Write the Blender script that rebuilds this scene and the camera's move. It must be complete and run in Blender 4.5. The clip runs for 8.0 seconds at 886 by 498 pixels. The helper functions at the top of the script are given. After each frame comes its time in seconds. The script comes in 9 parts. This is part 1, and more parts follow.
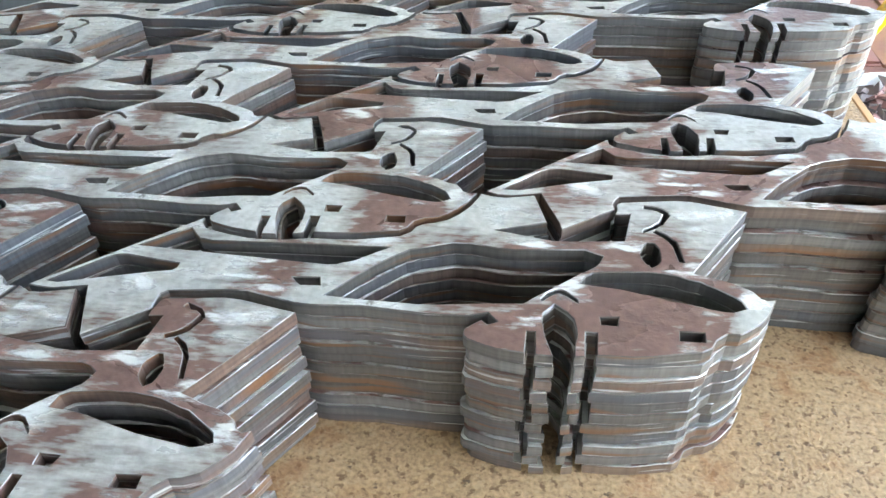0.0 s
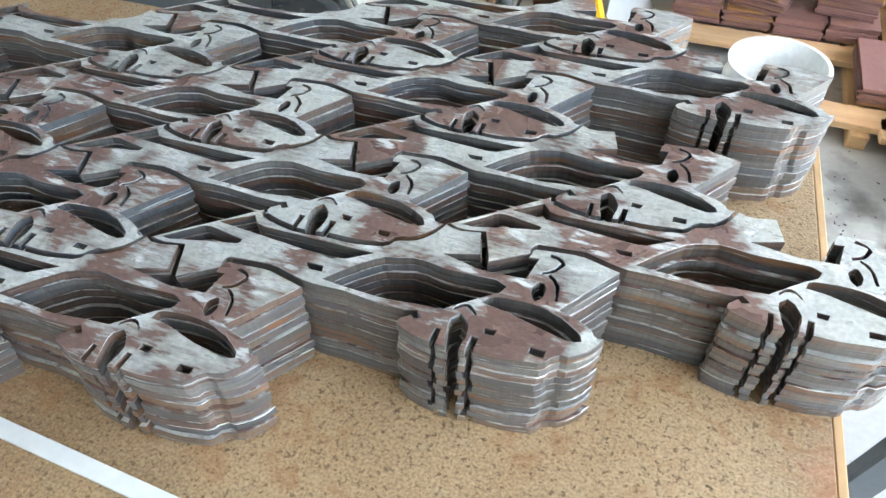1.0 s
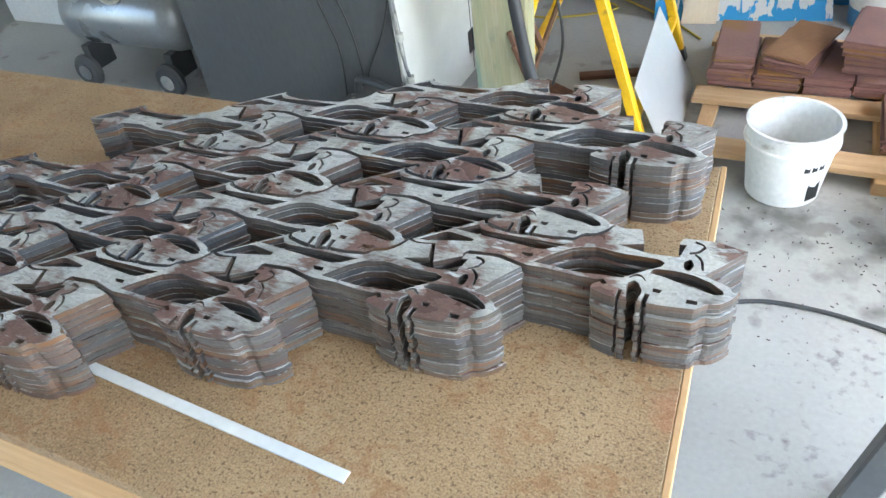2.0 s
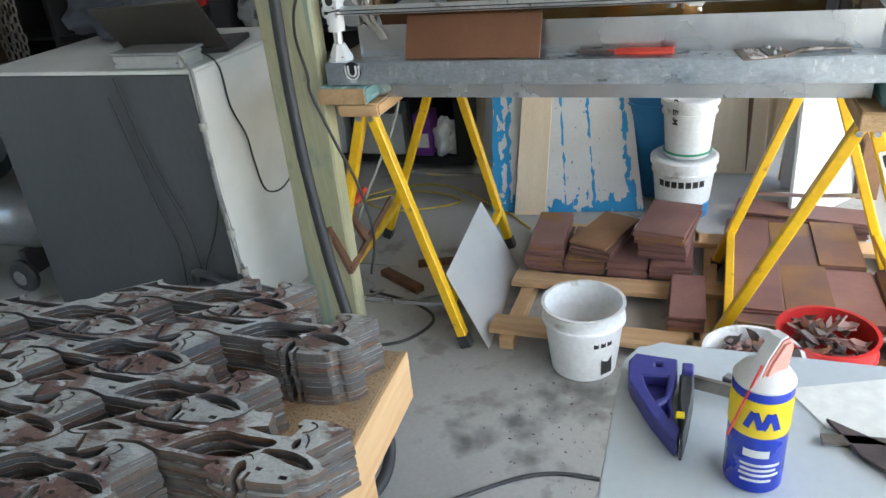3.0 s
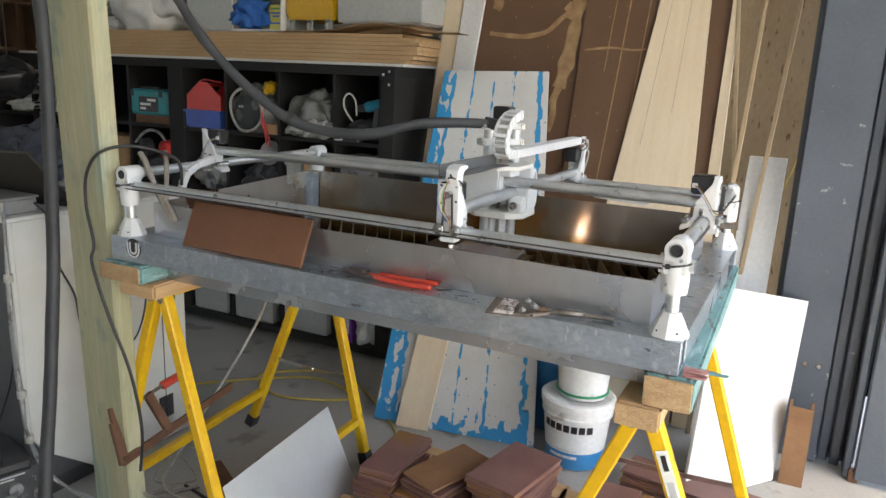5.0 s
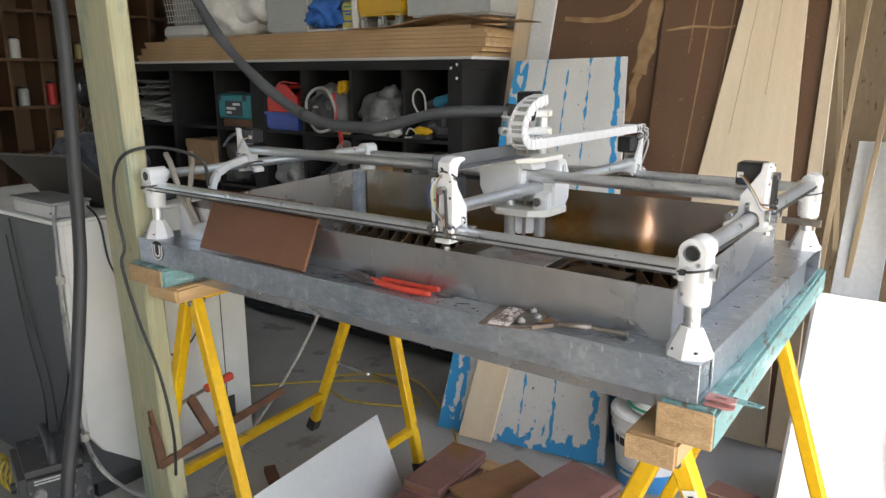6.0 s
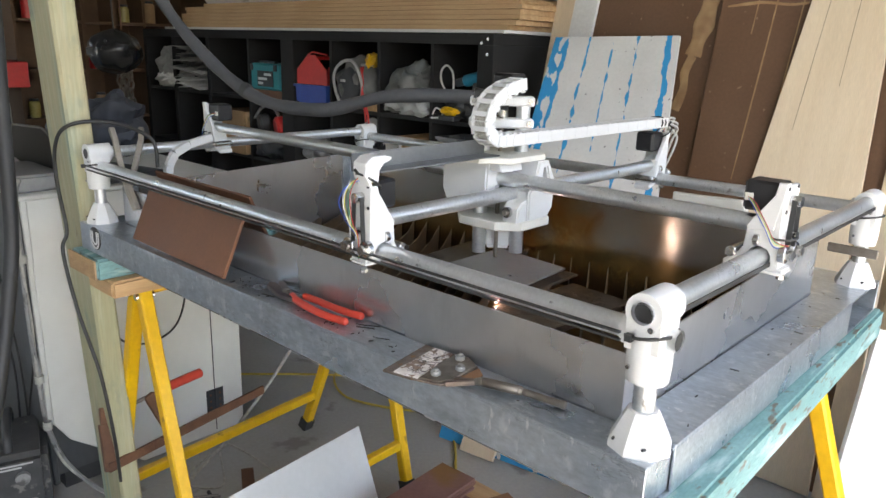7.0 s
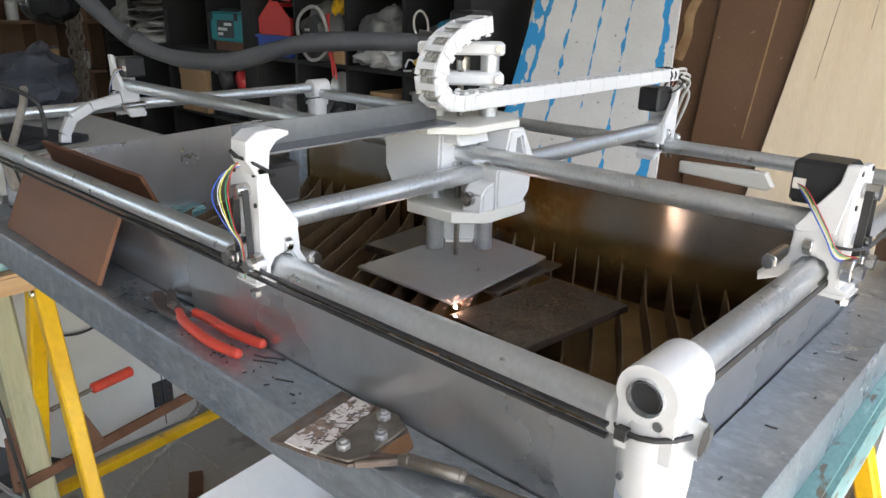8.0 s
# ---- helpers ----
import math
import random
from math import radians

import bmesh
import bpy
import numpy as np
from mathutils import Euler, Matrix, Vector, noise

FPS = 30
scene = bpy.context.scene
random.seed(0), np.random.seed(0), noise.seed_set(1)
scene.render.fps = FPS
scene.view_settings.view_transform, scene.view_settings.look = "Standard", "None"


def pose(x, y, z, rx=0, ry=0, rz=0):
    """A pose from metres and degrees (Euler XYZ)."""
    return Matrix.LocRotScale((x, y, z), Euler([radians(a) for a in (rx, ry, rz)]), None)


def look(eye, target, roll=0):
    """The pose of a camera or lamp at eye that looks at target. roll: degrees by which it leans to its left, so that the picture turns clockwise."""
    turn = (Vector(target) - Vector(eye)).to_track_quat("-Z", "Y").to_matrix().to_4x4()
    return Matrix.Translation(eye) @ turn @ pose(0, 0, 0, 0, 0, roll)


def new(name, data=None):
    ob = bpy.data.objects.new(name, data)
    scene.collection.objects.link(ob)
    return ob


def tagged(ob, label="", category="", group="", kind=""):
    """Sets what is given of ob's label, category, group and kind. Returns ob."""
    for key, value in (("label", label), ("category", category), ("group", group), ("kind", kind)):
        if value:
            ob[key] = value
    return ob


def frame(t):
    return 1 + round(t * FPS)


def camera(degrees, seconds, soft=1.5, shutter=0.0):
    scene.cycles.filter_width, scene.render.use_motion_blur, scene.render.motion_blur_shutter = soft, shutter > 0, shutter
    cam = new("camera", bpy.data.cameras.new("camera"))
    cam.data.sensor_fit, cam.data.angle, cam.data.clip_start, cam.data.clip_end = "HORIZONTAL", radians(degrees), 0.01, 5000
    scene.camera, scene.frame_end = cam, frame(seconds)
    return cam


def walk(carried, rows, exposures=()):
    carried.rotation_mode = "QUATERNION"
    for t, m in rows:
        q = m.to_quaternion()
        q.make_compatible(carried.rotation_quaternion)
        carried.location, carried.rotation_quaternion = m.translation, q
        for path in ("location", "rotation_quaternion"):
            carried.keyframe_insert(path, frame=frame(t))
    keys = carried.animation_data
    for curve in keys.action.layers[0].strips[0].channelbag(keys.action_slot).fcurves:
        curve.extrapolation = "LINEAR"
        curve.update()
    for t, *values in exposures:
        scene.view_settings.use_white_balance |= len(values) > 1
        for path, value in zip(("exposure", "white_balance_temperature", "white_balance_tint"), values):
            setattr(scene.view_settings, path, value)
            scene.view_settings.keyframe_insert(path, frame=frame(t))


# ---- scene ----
cam = camera(62.5, 8.0)
PATH = [
    (0, (0.309, -1.711, 1.120), (0.110, -0.223, -0.202), -2.3),
    (0.5, (0.347, -1.741, 1.195), (0.056, -0.345, -0.208), -1.3),
    (1, (0.424, -1.779, 1.283), (-0.044, -0.488, -0.171), -0.8),
    (1.2, (0.459, -1.796, 1.320), (-0.180, -0.587, -0.140), -5.4),
    (2.3, (0.717, -1.959, 1.413), (-0.017, -0.521, 0.233), -8.9),
    (2.5, (0.775, -1.955, 1.420), (0.138, -0.417, 0.311), -7.1),
    (2.7, (0.856, -1.942, 1.438), (0.240, -0.340, 0.409), -6.9),
    (2.9, (0.951, -1.908, 1.443), (0.323, -0.269, 0.485), -6.0),
    (3, (1.000, -1.894, 1.445), (0.353, -0.233, 0.539), -5.8),
    (3.1, (1.038, -1.869, 1.453), (0.377, -0.182, 0.609), -5.8),
    (3.3, (1.134, -1.838, 1.463), (0.509, -0.082, 0.740), -4.4),
    (3.5, (1.224, -1.784, 1.460), (0.635, 0.007, 0.792), -3.6),
    (4, (1.351, -1.664, 1.463), (0.702, 0.157, 0.951), -3.9),
    (4.2, (1.373, -1.567, 1.490), (0.699, 0.234, 0.943), -1.5),
    (5.3, (1.697, -1.270, 1.445), (0.756, 0.443, 1.019), 1.0),
    (5.5, (1.728, -1.221, 1.448), (0.721, 0.450, 1.008), -0.8),
    (6, (1.745, -1.066, 1.426), (0.591, 0.498, 0.956), -0.1),
    (6.5, (1.751, -0.884, 1.441), (0.518, 0.610, 0.941), -0.5),
    (7, (1.751, -0.679, 1.429), (0.448, 0.741, 0.893), 1.7),
    (7.5, (1.730, -0.510, 1.422), (0.384, 0.847, 0.834), 2.0),
    (8, (1.596, -0.393, 1.402), (0.327, 1.008, 0.748), 1.2),
]
walk(cam, [(t, look(eye, target, roll)) for t, eye, target, roll in PATH],
     [(0, 4.37, 6650, 2), (1.2, 4.16, 6700, 2), (2.3, 3.82, 6650, 3), (2.6, 3.62, 6650, 3), (3.0, 2.95, 6750, 3.5), (3.5, 2.8, 6900, 5), (4.2, 2.68, 7200, 6.5), (5.5, 2.7, 7500, 10), (6.5, 2.75, 7500, 10), (7.2, 2.8, 7200, 10), (8, 2.75, 7200, 10)])

# ---- world, sun, exposure ----
sky_world = bpy.data.worlds.new("sky")
scene.world = sky_world
sky_world.use_nodes = True
_nt = sky_world.node_tree
_sky = _nt.nodes.new("ShaderNodeTexSky")
_sky.sky_type, _sky.sun_disc = "NISHITA", False
_sky.sun_elevation, _sky.sun_rotation = radians(66), radians(115)
_sky.air_density, _sky.dust_density = 1.0, 3.0
_nt.links.new(_sky.outputs[0], _nt.nodes["Background"].inputs[0])
_nt.nodes["Background"].inputs[1].default_value = 0.15
sun_data = bpy.data.lights.new("sun", "SUN")
sun_data.energy, sun_data.angle, sun_data.color = 3.5, radians(0.5), (1.0, 0.95, 0.88)
sun = new("sun", sun_data)
sun.matrix_world = look((6.0, -2.6, 13.5), (1.6, 1.0, 0.0))


# ---- materials ----
def material(name, base, second=None, rough=0.5, metal=0.0, scale=4.0, fine=60.0, bump=0.15, mix=0.5, spread=0.15,
             speck=None, speck_scale=30.0, speck_cut=0.62, stretch=(1, 1, 1), per_object=0.0, gloss=0.12, vary=0.07):
    """Two colours by large noise, fine grain in relief and gloss, optional specks of a third colour."""
    m = bpy.data.materials.new(name)
    m.use_nodes = True
    nt = m.node_tree
    n, lk = nt.nodes, nt.links
    bs = n["Principled BSDF"]
    tc = n.new("ShaderNodeTexCoord")
    mp = n.new("ShaderNodeMapping")
    mp.inputs["Scale"].default_value = stretch
    lk.new(tc.outputs["Object"], mp.inputs[0])
    second = second or tuple(c * 0.8 for c in base)
    big, small = n.new("ShaderNodeTexNoise"), n.new("ShaderNodeTexNoise")
    big.inputs["Scale"].default_value, big.inputs["Detail"].default_value = scale, 6
    small.inputs["Scale"].default_value, small.inputs["Detail"].default_value = fine, 4
    vec = mp.outputs[0]
    if per_object:
        oi = n.new("ShaderNodeObjectInfo")
        sc = n.new("ShaderNodeVectorMath")
        sc.operation = "MULTIPLY_ADD"
        cx = n.new("ShaderNodeCombineXYZ")
        mu = n.new("ShaderNodeMath")
        mu.operation, mu.inputs[1].default_value = "MULTIPLY", 37.0
        lk.new(oi.outputs["Random"], mu.inputs[0])
        for i in range(3):
            lk.new(mu.outputs[0], cx.inputs[i])
        sc.inputs[1].default_value = (1, 1, 1)
        lk.new(vec, sc.inputs[0])
        lk.new(cx.outputs[0], sc.inputs[2])
        vec = sc.outputs[0]
    lk.new(vec, big.inputs["Vector"])
    lk.new(vec, small.inputs["Vector"])
    rp = n.new("ShaderNodeValToRGB")
    rp.color_ramp.elements[0].position, rp.color_ramp.elements[1].position = mix - spread, mix + spread
    rp.color_ramp.elements[0].color, rp.color_ramp.elements[1].color = (*base, 1), (*second, 1)
    lk.new(big.outputs[0], rp.inputs[0])
    col = rp.outputs[0]
    hs = n.new("ShaderNodeHueSaturation")
    mr = n.new("ShaderNodeMapRange")
    mr.inputs[1].default_value, mr.inputs[2].default_value, mr.inputs[3].default_value, mr.inputs[4].default_value = 0.3, 0.7, 1 - vary, 1 + vary
    lk.new(small.outputs[0], mr.inputs[0])
    lk.new(mr.outputs[0], hs.inputs["Value"])
    lk.new(col, hs.inputs["Color"])
    col = hs.outputs[0]
    if per_object:
        h2 = n.new("ShaderNodeHueSaturation")
        m2 = n.new("ShaderNodeMapRange")
        m2.inputs[3].default_value, m2.inputs[4].default_value = 1 - per_object, 1 + per_object
        lk.new(oi.outputs["Random"], m2.inputs[0])
        lk.new(m2.outputs[0], h2.inputs["Value"])
        lk.new(col, h2.inputs["Color"])
        col = h2.outputs[0]
    if speck:
        sp = n.new("ShaderNodeTexNoise")
        sp.inputs["Scale"].default_value, sp.inputs["Detail"].default_value = speck_scale, 5
        lk.new(vec, sp.inputs["Vector"])
        sr = n.new("ShaderNodeValToRGB")
        sr.color_ramp.elements[0].position, sr.color_ramp.elements[1].position = speck_cut - 0.03, speck_cut + 0.03
        lk.new(sp.outputs[0], sr.inputs[0])
        mx = n.new("ShaderNodeMix")
        mx.data_type = "RGBA"
        mx.inputs[7].default_value = (*speck, 1)
        lk.new(sr.outputs[0], mx.inputs[0])
        lk.new(col, mx.inputs[6])
        col = mx.outputs[2]
    lk.new(col, bs.inputs["Base Color"])
    rr = n.new("ShaderNodeMapRange")
    rr.inputs[3].default_value, rr.inputs[4].default_value = max(0.03, rough - gloss), min(1, rough + gloss)
    lk.new(big.outputs[0], rr.inputs[0])
    lk.new(rr.outputs[0], bs.inputs["Roughness"])
    bs.inputs["Metallic"].default_value = metal
    if bump:
        bp = n.new("ShaderNodeBump")
        bp.inputs["Strength"].default_value, bp.inputs["Distance"].default_value = bump, 0.002
        lk.new(small.outputs[0], bp.inputs["Height"])
        lk.new(bp.outputs[0], bs.inputs["Normal"])
    return m


M_CONCRETE = material("concrete", (0.32, 0.32, 0.305), (0.4, 0.4, 0.38), 0.7, vary=0.05, scale=1.6, fine=70, bump=0.12, speck=(0.24, 0.235, 0.22), speck_scale=6, speck_cut=0.66)


def stained(m, spots, colour, scale, cut):
    """Adds patchy stains of a colour, fading out round each spot (x, y, radius, height)."""
    nt = m.node_tree
    n, lk = nt.nodes, nt.links
    b = n["Principled BSDF"]
    old = b.inputs["Base Color"].links[0].from_socket
    geo, nz, rp = n.new("ShaderNodeNewGeometry"), n.new("ShaderNodeTexNoise"), n.new("ShaderNodeValToRGB")
    nz.inputs["Scale"].default_value, nz.inputs["Detail"].default_value = scale, 7
    lk.new(geo.outputs["Position"], nz.inputs["Vector"])
    rp.color_ramp.elements[0].position, rp.color_ramp.elements[1].position = cut - 0.05, cut + 0.2
    total = None
    for x, y, r, *z in spots:
        d, mr = n.new("ShaderNodeVectorMath"), n.new("ShaderNodeMapRange")
        d.operation = "DISTANCE"
        d.inputs[1].default_value = (x, y, z[0] if z else 0)
        lk.new(geo.outputs["Position"], d.inputs[0])
        mr.inputs[1].default_value, mr.inputs[2].default_value, mr.inputs[3].default_value, mr.inputs[4].default_value = 0.0, r, 0.22, -0.25
        mr.clamp = True
        lk.new(d.outputs["Value"], mr.inputs[0])
        if total is None:
            total = mr.outputs[0]
        else:
            mx = n.new("ShaderNodeMath")
            mx.operation = "MAXIMUM"
            lk.new(total, mx.inputs[0])
            lk.new(mr.outputs[0], mx.inputs[1])
            total = mx.outputs[0]
    ad, mix = n.new("ShaderNodeMath"), n.new("ShaderNodeMix")
    ad.operation = "ADD"
    lk.new(nz.outputs[0], ad.inputs[0])
    lk.new(total, ad.inputs[1])
    lk.new(ad.outputs[0], rp.inputs[0])
    mix.data_type = "RGBA"
    mix.inputs[7].default_value = (*colour, 1)
    lk.new(rp.outputs[0], mix.inputs[0])
    lk.new(old, mix.inputs[6])
    lk.new(mix.outputs[2], b.inputs["Base Color"])
    return m


def scratched(m, colour, stretch, turn, cut=0.56, width=0.012, strength=1.0):
    """Adds sparse thin scratches of a colour, drawn out along one direction and broken up in patches."""
    nt = m.node_tree
    n, lk = nt.nodes, nt.links
    b = n["Principled BSDF"]
    old = b.inputs["Base Color"].links[0].from_socket
    tc, mp, nz, rp = n.new("ShaderNodeTexCoord"), n.new("ShaderNodeMapping"), n.new("ShaderNodeTexNoise"), n.new("ShaderNodeValToRGB")
    mp.inputs["Rotation"].default_value, mp.inputs["Scale"].default_value = [radians(a) for a in turn], stretch
    nz.inputs["Scale"].default_value, nz.inputs["Detail"].default_value = 1.0, 3
    lk.new(tc.outputs["Object"], mp.inputs[0])
    lk.new(mp.outputs[0], nz.inputs[0])
    e = rp.color_ramp.elements
    e.new(0.5).color = (1, 1, 1, 1)
    e[0].position, e[2].position = 0.5 - width, 0.5 + width
    e[0].color, e[2].color = (0, 0, 0, 1), (0, 0, 0, 1)
    lk.new(nz.outputs[0], rp.inputs[0])
    nm, rm, mu, mix = n.new("ShaderNodeTexNoise"), n.new("ShaderNodeValToRGB"), n.new("ShaderNodeMath"), n.new("ShaderNodeMix")
    nm.inputs["Scale"].default_value, nm.inputs["Detail"].default_value = 11.0, 4
    rm.color_ramp.elements[0].position, rm.color_ramp.elements[1].position = cut, cut + 0.06
    rm.color_ramp.elements[1].color = (strength, strength, strength, 1)
    lk.new(tc.outputs["Object"], nm.inputs[0])
    lk.new(nm.outputs[0], rm.inputs[0])
    mu.operation = "MULTIPLY"
    lk.new(rp.outputs[0], mu.inputs[0])
    lk.new(rm.outputs[0], mu.inputs[1])
    mix.data_type = "RGBA"
    mix.inputs[7].default_value = (*colour, 1)
    lk.new(mu.outputs[0], mix.inputs[0])
    lk.new(old, mix.inputs[6])
    lk.new(mix.outputs[2], b.inputs["Base Color"])
    return m


def dented(m, scale, strength, distance):
    """Adds shallow large-scale waviness of thin sheet under the fine relief."""
    nt = m.node_tree
    n, lk = nt.nodes, nt.links
    b = n["Principled BSDF"]
    fine = b.inputs["Normal"].links[0].from_node
    tc, nz, bp = n.new("ShaderNodeTexCoord"), n.new("ShaderNodeTexNoise"), n.new("ShaderNodeBump")
    nz.inputs["Scale"].default_value, nz.inputs["Detail"].default_value = scale, 1.5
    bp.inputs["Strength"].default_value, bp.inputs["Distance"].default_value = strength, distance
    lk.new(tc.outputs["Object"], nz.inputs[0])
    lk.new(nz.outputs[0], bp.inputs["Height"])
    lk.new(bp.outputs[0], fine.inputs["Normal"])
    return m


def blotched(m, colour, stretch, cut, spread=0.03, strength=1.0, detail=6, turn=(0, 0, 0), gloss=None):
    """Adds patches of a colour where a drawn-out noise rises over a level, with their own gloss if given."""
    nt = m.node_tree
    n, lk = nt.nodes, nt.links
    b = n["Principled BSDF"]
    tc, mp, nz, rp = n.new("ShaderNodeTexCoord"), n.new("ShaderNodeMapping"), n.new("ShaderNodeTexNoise"), n.new("ShaderNodeValToRGB")
    mp.inputs["Scale"].default_value, mp.inputs["Rotation"].default_value = stretch, [radians(a) for a in turn]
    nz.inputs["Scale"].default_value, nz.inputs["Detail"].default_value, nz.inputs["Roughness"].default_value = 1.0, detail, 0.6
    lk.new(tc.outputs["Object"], mp.inputs[0])
    lk.new(mp.outputs[0], nz.inputs[0])
    lk.new(nz.outputs[0], rp.inputs[0])
    rp.color_ramp.elements[0].position, rp.color_ramp.elements[1].position = cut - spread, cut + spread
    rp.color_ramp.elements[1].color = (strength, strength, strength, 1)
    for k, value in (("Base Color", colour), ("Roughness", gloss)):
        if value is None:
            continue
        mix = n.new("ShaderNodeMix")
        lk.new(rp.outputs[0], mix.inputs[0])
        old = b.inputs[k].links[0].from_socket
        if k == "Base Color":
            mix.data_type = "RGBA"
            mix.inputs[7].default_value = (*value, 1)
            lk.new(old, mix.inputs[6])
            lk.new(mix.outputs[2], b.inputs[k])
        else:
            mix.inputs[3].default_value = value
            lk.new(old, mix.inputs[2])
            lk.new(mix.outputs[0], b.inputs[k])
    return m


def tidemark(m, level, ragged, scale, colour):
    """Dried scum below a ragged waterline."""
    nt = m.node_tree
    n, lk = nt.nodes, nt.links
    b = n["Principled BSDF"]
    old = b.inputs["Base Color"].links[0].from_socket
    geo, nz, sx, ma, mr, mix = n.new("ShaderNodeNewGeometry"), n.new("ShaderNodeTexNoise"), n.new("ShaderNodeSeparateXYZ"), n.new("ShaderNodeMath"), n.new("ShaderNodeMapRange"), n.new("ShaderNodeMix")
    nz.inputs["Scale"].default_value, nz.inputs["Detail"].default_value = scale, 7
    lk.new(geo.outputs["Position"], nz.inputs["Vector"])
    lk.new(geo.outputs["Position"], sx.inputs[0])
    ma.operation, ma.inputs[1].default_value = "MULTIPLY_ADD", -ragged
    lk.new(nz.outputs[0], ma.inputs[0])
    lk.new(sx.outputs[2], ma.inputs[2])
    mr.inputs[1].default_value, mr.inputs[2].default_value, mr.inputs[3].default_value, mr.inputs[4].default_value = level + 0.012, level - 0.012, 0.0, 0.9
    lk.new(ma.outputs[0], mr.inputs[0])
    mix.data_type = "RGBA"
    mix.inputs[7].default_value = (*colour, 1)
    lk.new(mr.outputs[0], mix.inputs[0])
    lk.new(old, mix.inputs[6])
    lk.new(mix.outputs[2], b.inputs["Base Color"])
    return m


stained(M_CONCRETE, ((0.5, -0.3, 0.45), (0.7, -0.12, 0.5), (0.95, -0.2, 0.3), (1.0, -0.3, 0.35), (0.2, 0.3, 0.5), (1.3, -0.2, 0.4)), (0.14, 0.135, 0.125), 9.0, 0.6)
stained(M_CONCRETE, ((0.9, -0.6, 0.6), (0.8, -0.9, 0.5)), (0.12, 0.115, 0.11), 34.0, 0.76)
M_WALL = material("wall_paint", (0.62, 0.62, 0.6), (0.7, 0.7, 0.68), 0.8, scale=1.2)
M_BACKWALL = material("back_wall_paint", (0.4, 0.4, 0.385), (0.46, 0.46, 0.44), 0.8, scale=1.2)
M_CEILING = material("ceiling_lining", (0.3, 0.295, 0.285), (0.34, 0.335, 0.325), 0.85, scale=1.0)
M_NAVY = material("navy_steel", (0.075, 0.088, 0.11), (0.1, 0.115, 0.14), 0.42, scale=2.0, fine=90, speck=(0.3, 0.31, 0.32), speck_scale=24, speck_cut=0.72)
M_BLACK = material("black_shelf", (0.007, 0.007, 0.0075), (0.013, 0.0125, 0.0125), 0.75, scale=3)
M_POST = material("treated_pine", (0.36, 0.36, 0.22), (0.42, 0.38, 0.24), 0.7, scale=5, fine=25, stretch=(8, 8, 0.5), speck=(0.25, 0.335, 0.27), speck_scale=0.8, speck_cut=0.55)
blotched(M_POST, (0.14, 0.22, 0.2), (9, 9, 5), 0.6, 0.06, 0.6, 7)
blotched(M_POST, (0.2, 0.13, 0.07), (24, 24, 9), 0.69, 0.03, 0.7, 7)
blotched(M_POST, (0.47, 0.46, 0.33), (60, 60, 3), 0.58, 0.06, 0.5, 6)
M_HOSE = material("rubber_hose", (0.035, 0.038, 0.042), (0.055, 0.057, 0.06), 0.6, scale=12, fine=140, bump=0.3)
M_SLEEVE = material("black_sleeve", (0.018, 0.019, 0.021), (0.03, 0.031, 0.033), 0.55, scale=12, fine=140, bump=0.3)
M_CABLE = material("black_cable", (0.015, 0.015, 0.015), (0.03, 0.03, 0.03), 0.5, scale=20)
M_GREYROPE = material("grey_cord", (0.35, 0.34, 0.31), (0.45, 0.44, 0.4), 0.8, scale=60)
M_YELLOWCORD = material("yellow_cord", (0.5, 0.36, 0.04), (0.55, 0.42, 0.08), 0.6, scale=20)
M_GALV = material("galvanised_steel", (0.42, 0.475, 0.535), (0.53, 0.58, 0.63), 0.31, metal=0.85, vary=0.12, scale=13, fine=150, bump=0.06, mix=0.5, spread=0.12, speck=(0.6, 0.64, 0.68), speck_scale=60, speck_cut=0.67, stretch=(0.5, 1, 1), gloss=0.12)
M_TUB = material("tub_steel", (0.54, 0.55, 0.565), (0.61, 0.615, 0.625), 0.27, vary=0.04, metal=0.9, scale=3.5, fine=14, bump=0.05, gloss=0.07)
M_TUBIN = material("rusted_tub_steel", (0.5, 0.475, 0.42), (0.4, 0.25, 0.1), 0.2, vary=0.05, metal=0.85, scale=3.2, fine=30, bump=0.08, mix=0.6, spread=0.1, gloss=0.05)
M_PIPE = material("zinc_pipe", (0.6, 0.62, 0.635), (0.7, 0.715, 0.725), 0.31, vary=0.06, metal=0.8, scale=14, fine=200, bump=0.02, stretch=(1, 1, 1), speck=(0.25, 0.25, 0.26), speck_scale=60, speck_cut=0.73)
scratched(M_GALV, (0.12, 0.13, 0.15), (30, 110, 70), (0, 0, 25), 0.54, 0.014, 0.5)
scratched(M_GALV, (0.66, 0.69, 0.72), (20, 130, 100), (10, 0, -40), 0.52, 0.018, 0.7)
blotched(M_GALV, (0.7, 0.735, 0.77), (34, 34, 20), 0.62, 0.05, 0.75, 9)
blotched(M_GALV, (0.8, 0.82, 0.84), (90, 90, 30), 0.66, 0.03, 0.8, 8, (0, 30, 0))
blotched(M_GALV, (0.2, 0.225, 0.26), (5, 5, 18), 0.63, 0.06, 0.5, 8)
dented(M_GALV, 16, 0.1, 0.006)
blotched(M_TUB, (0.4, 0.4, 0.39), (12, 12, 5), 0.62, 0.07, 0.35, 9)
dented(M_TUB, 5.0, 0.5, 0.012)
dented(M_TUBIN, 6.0, 0.4, 0.01)
tidemark(M_TUBIN, 0.957, 0.08, 16.0, (0.32, 0.21, 0.065))
tidemark(M_TUBIN, 0.902, 0.06, 30.0, (0.15, 0.1, 0.05))
_b = M_TUBIN.node_tree.nodes["Principled BSDF"]
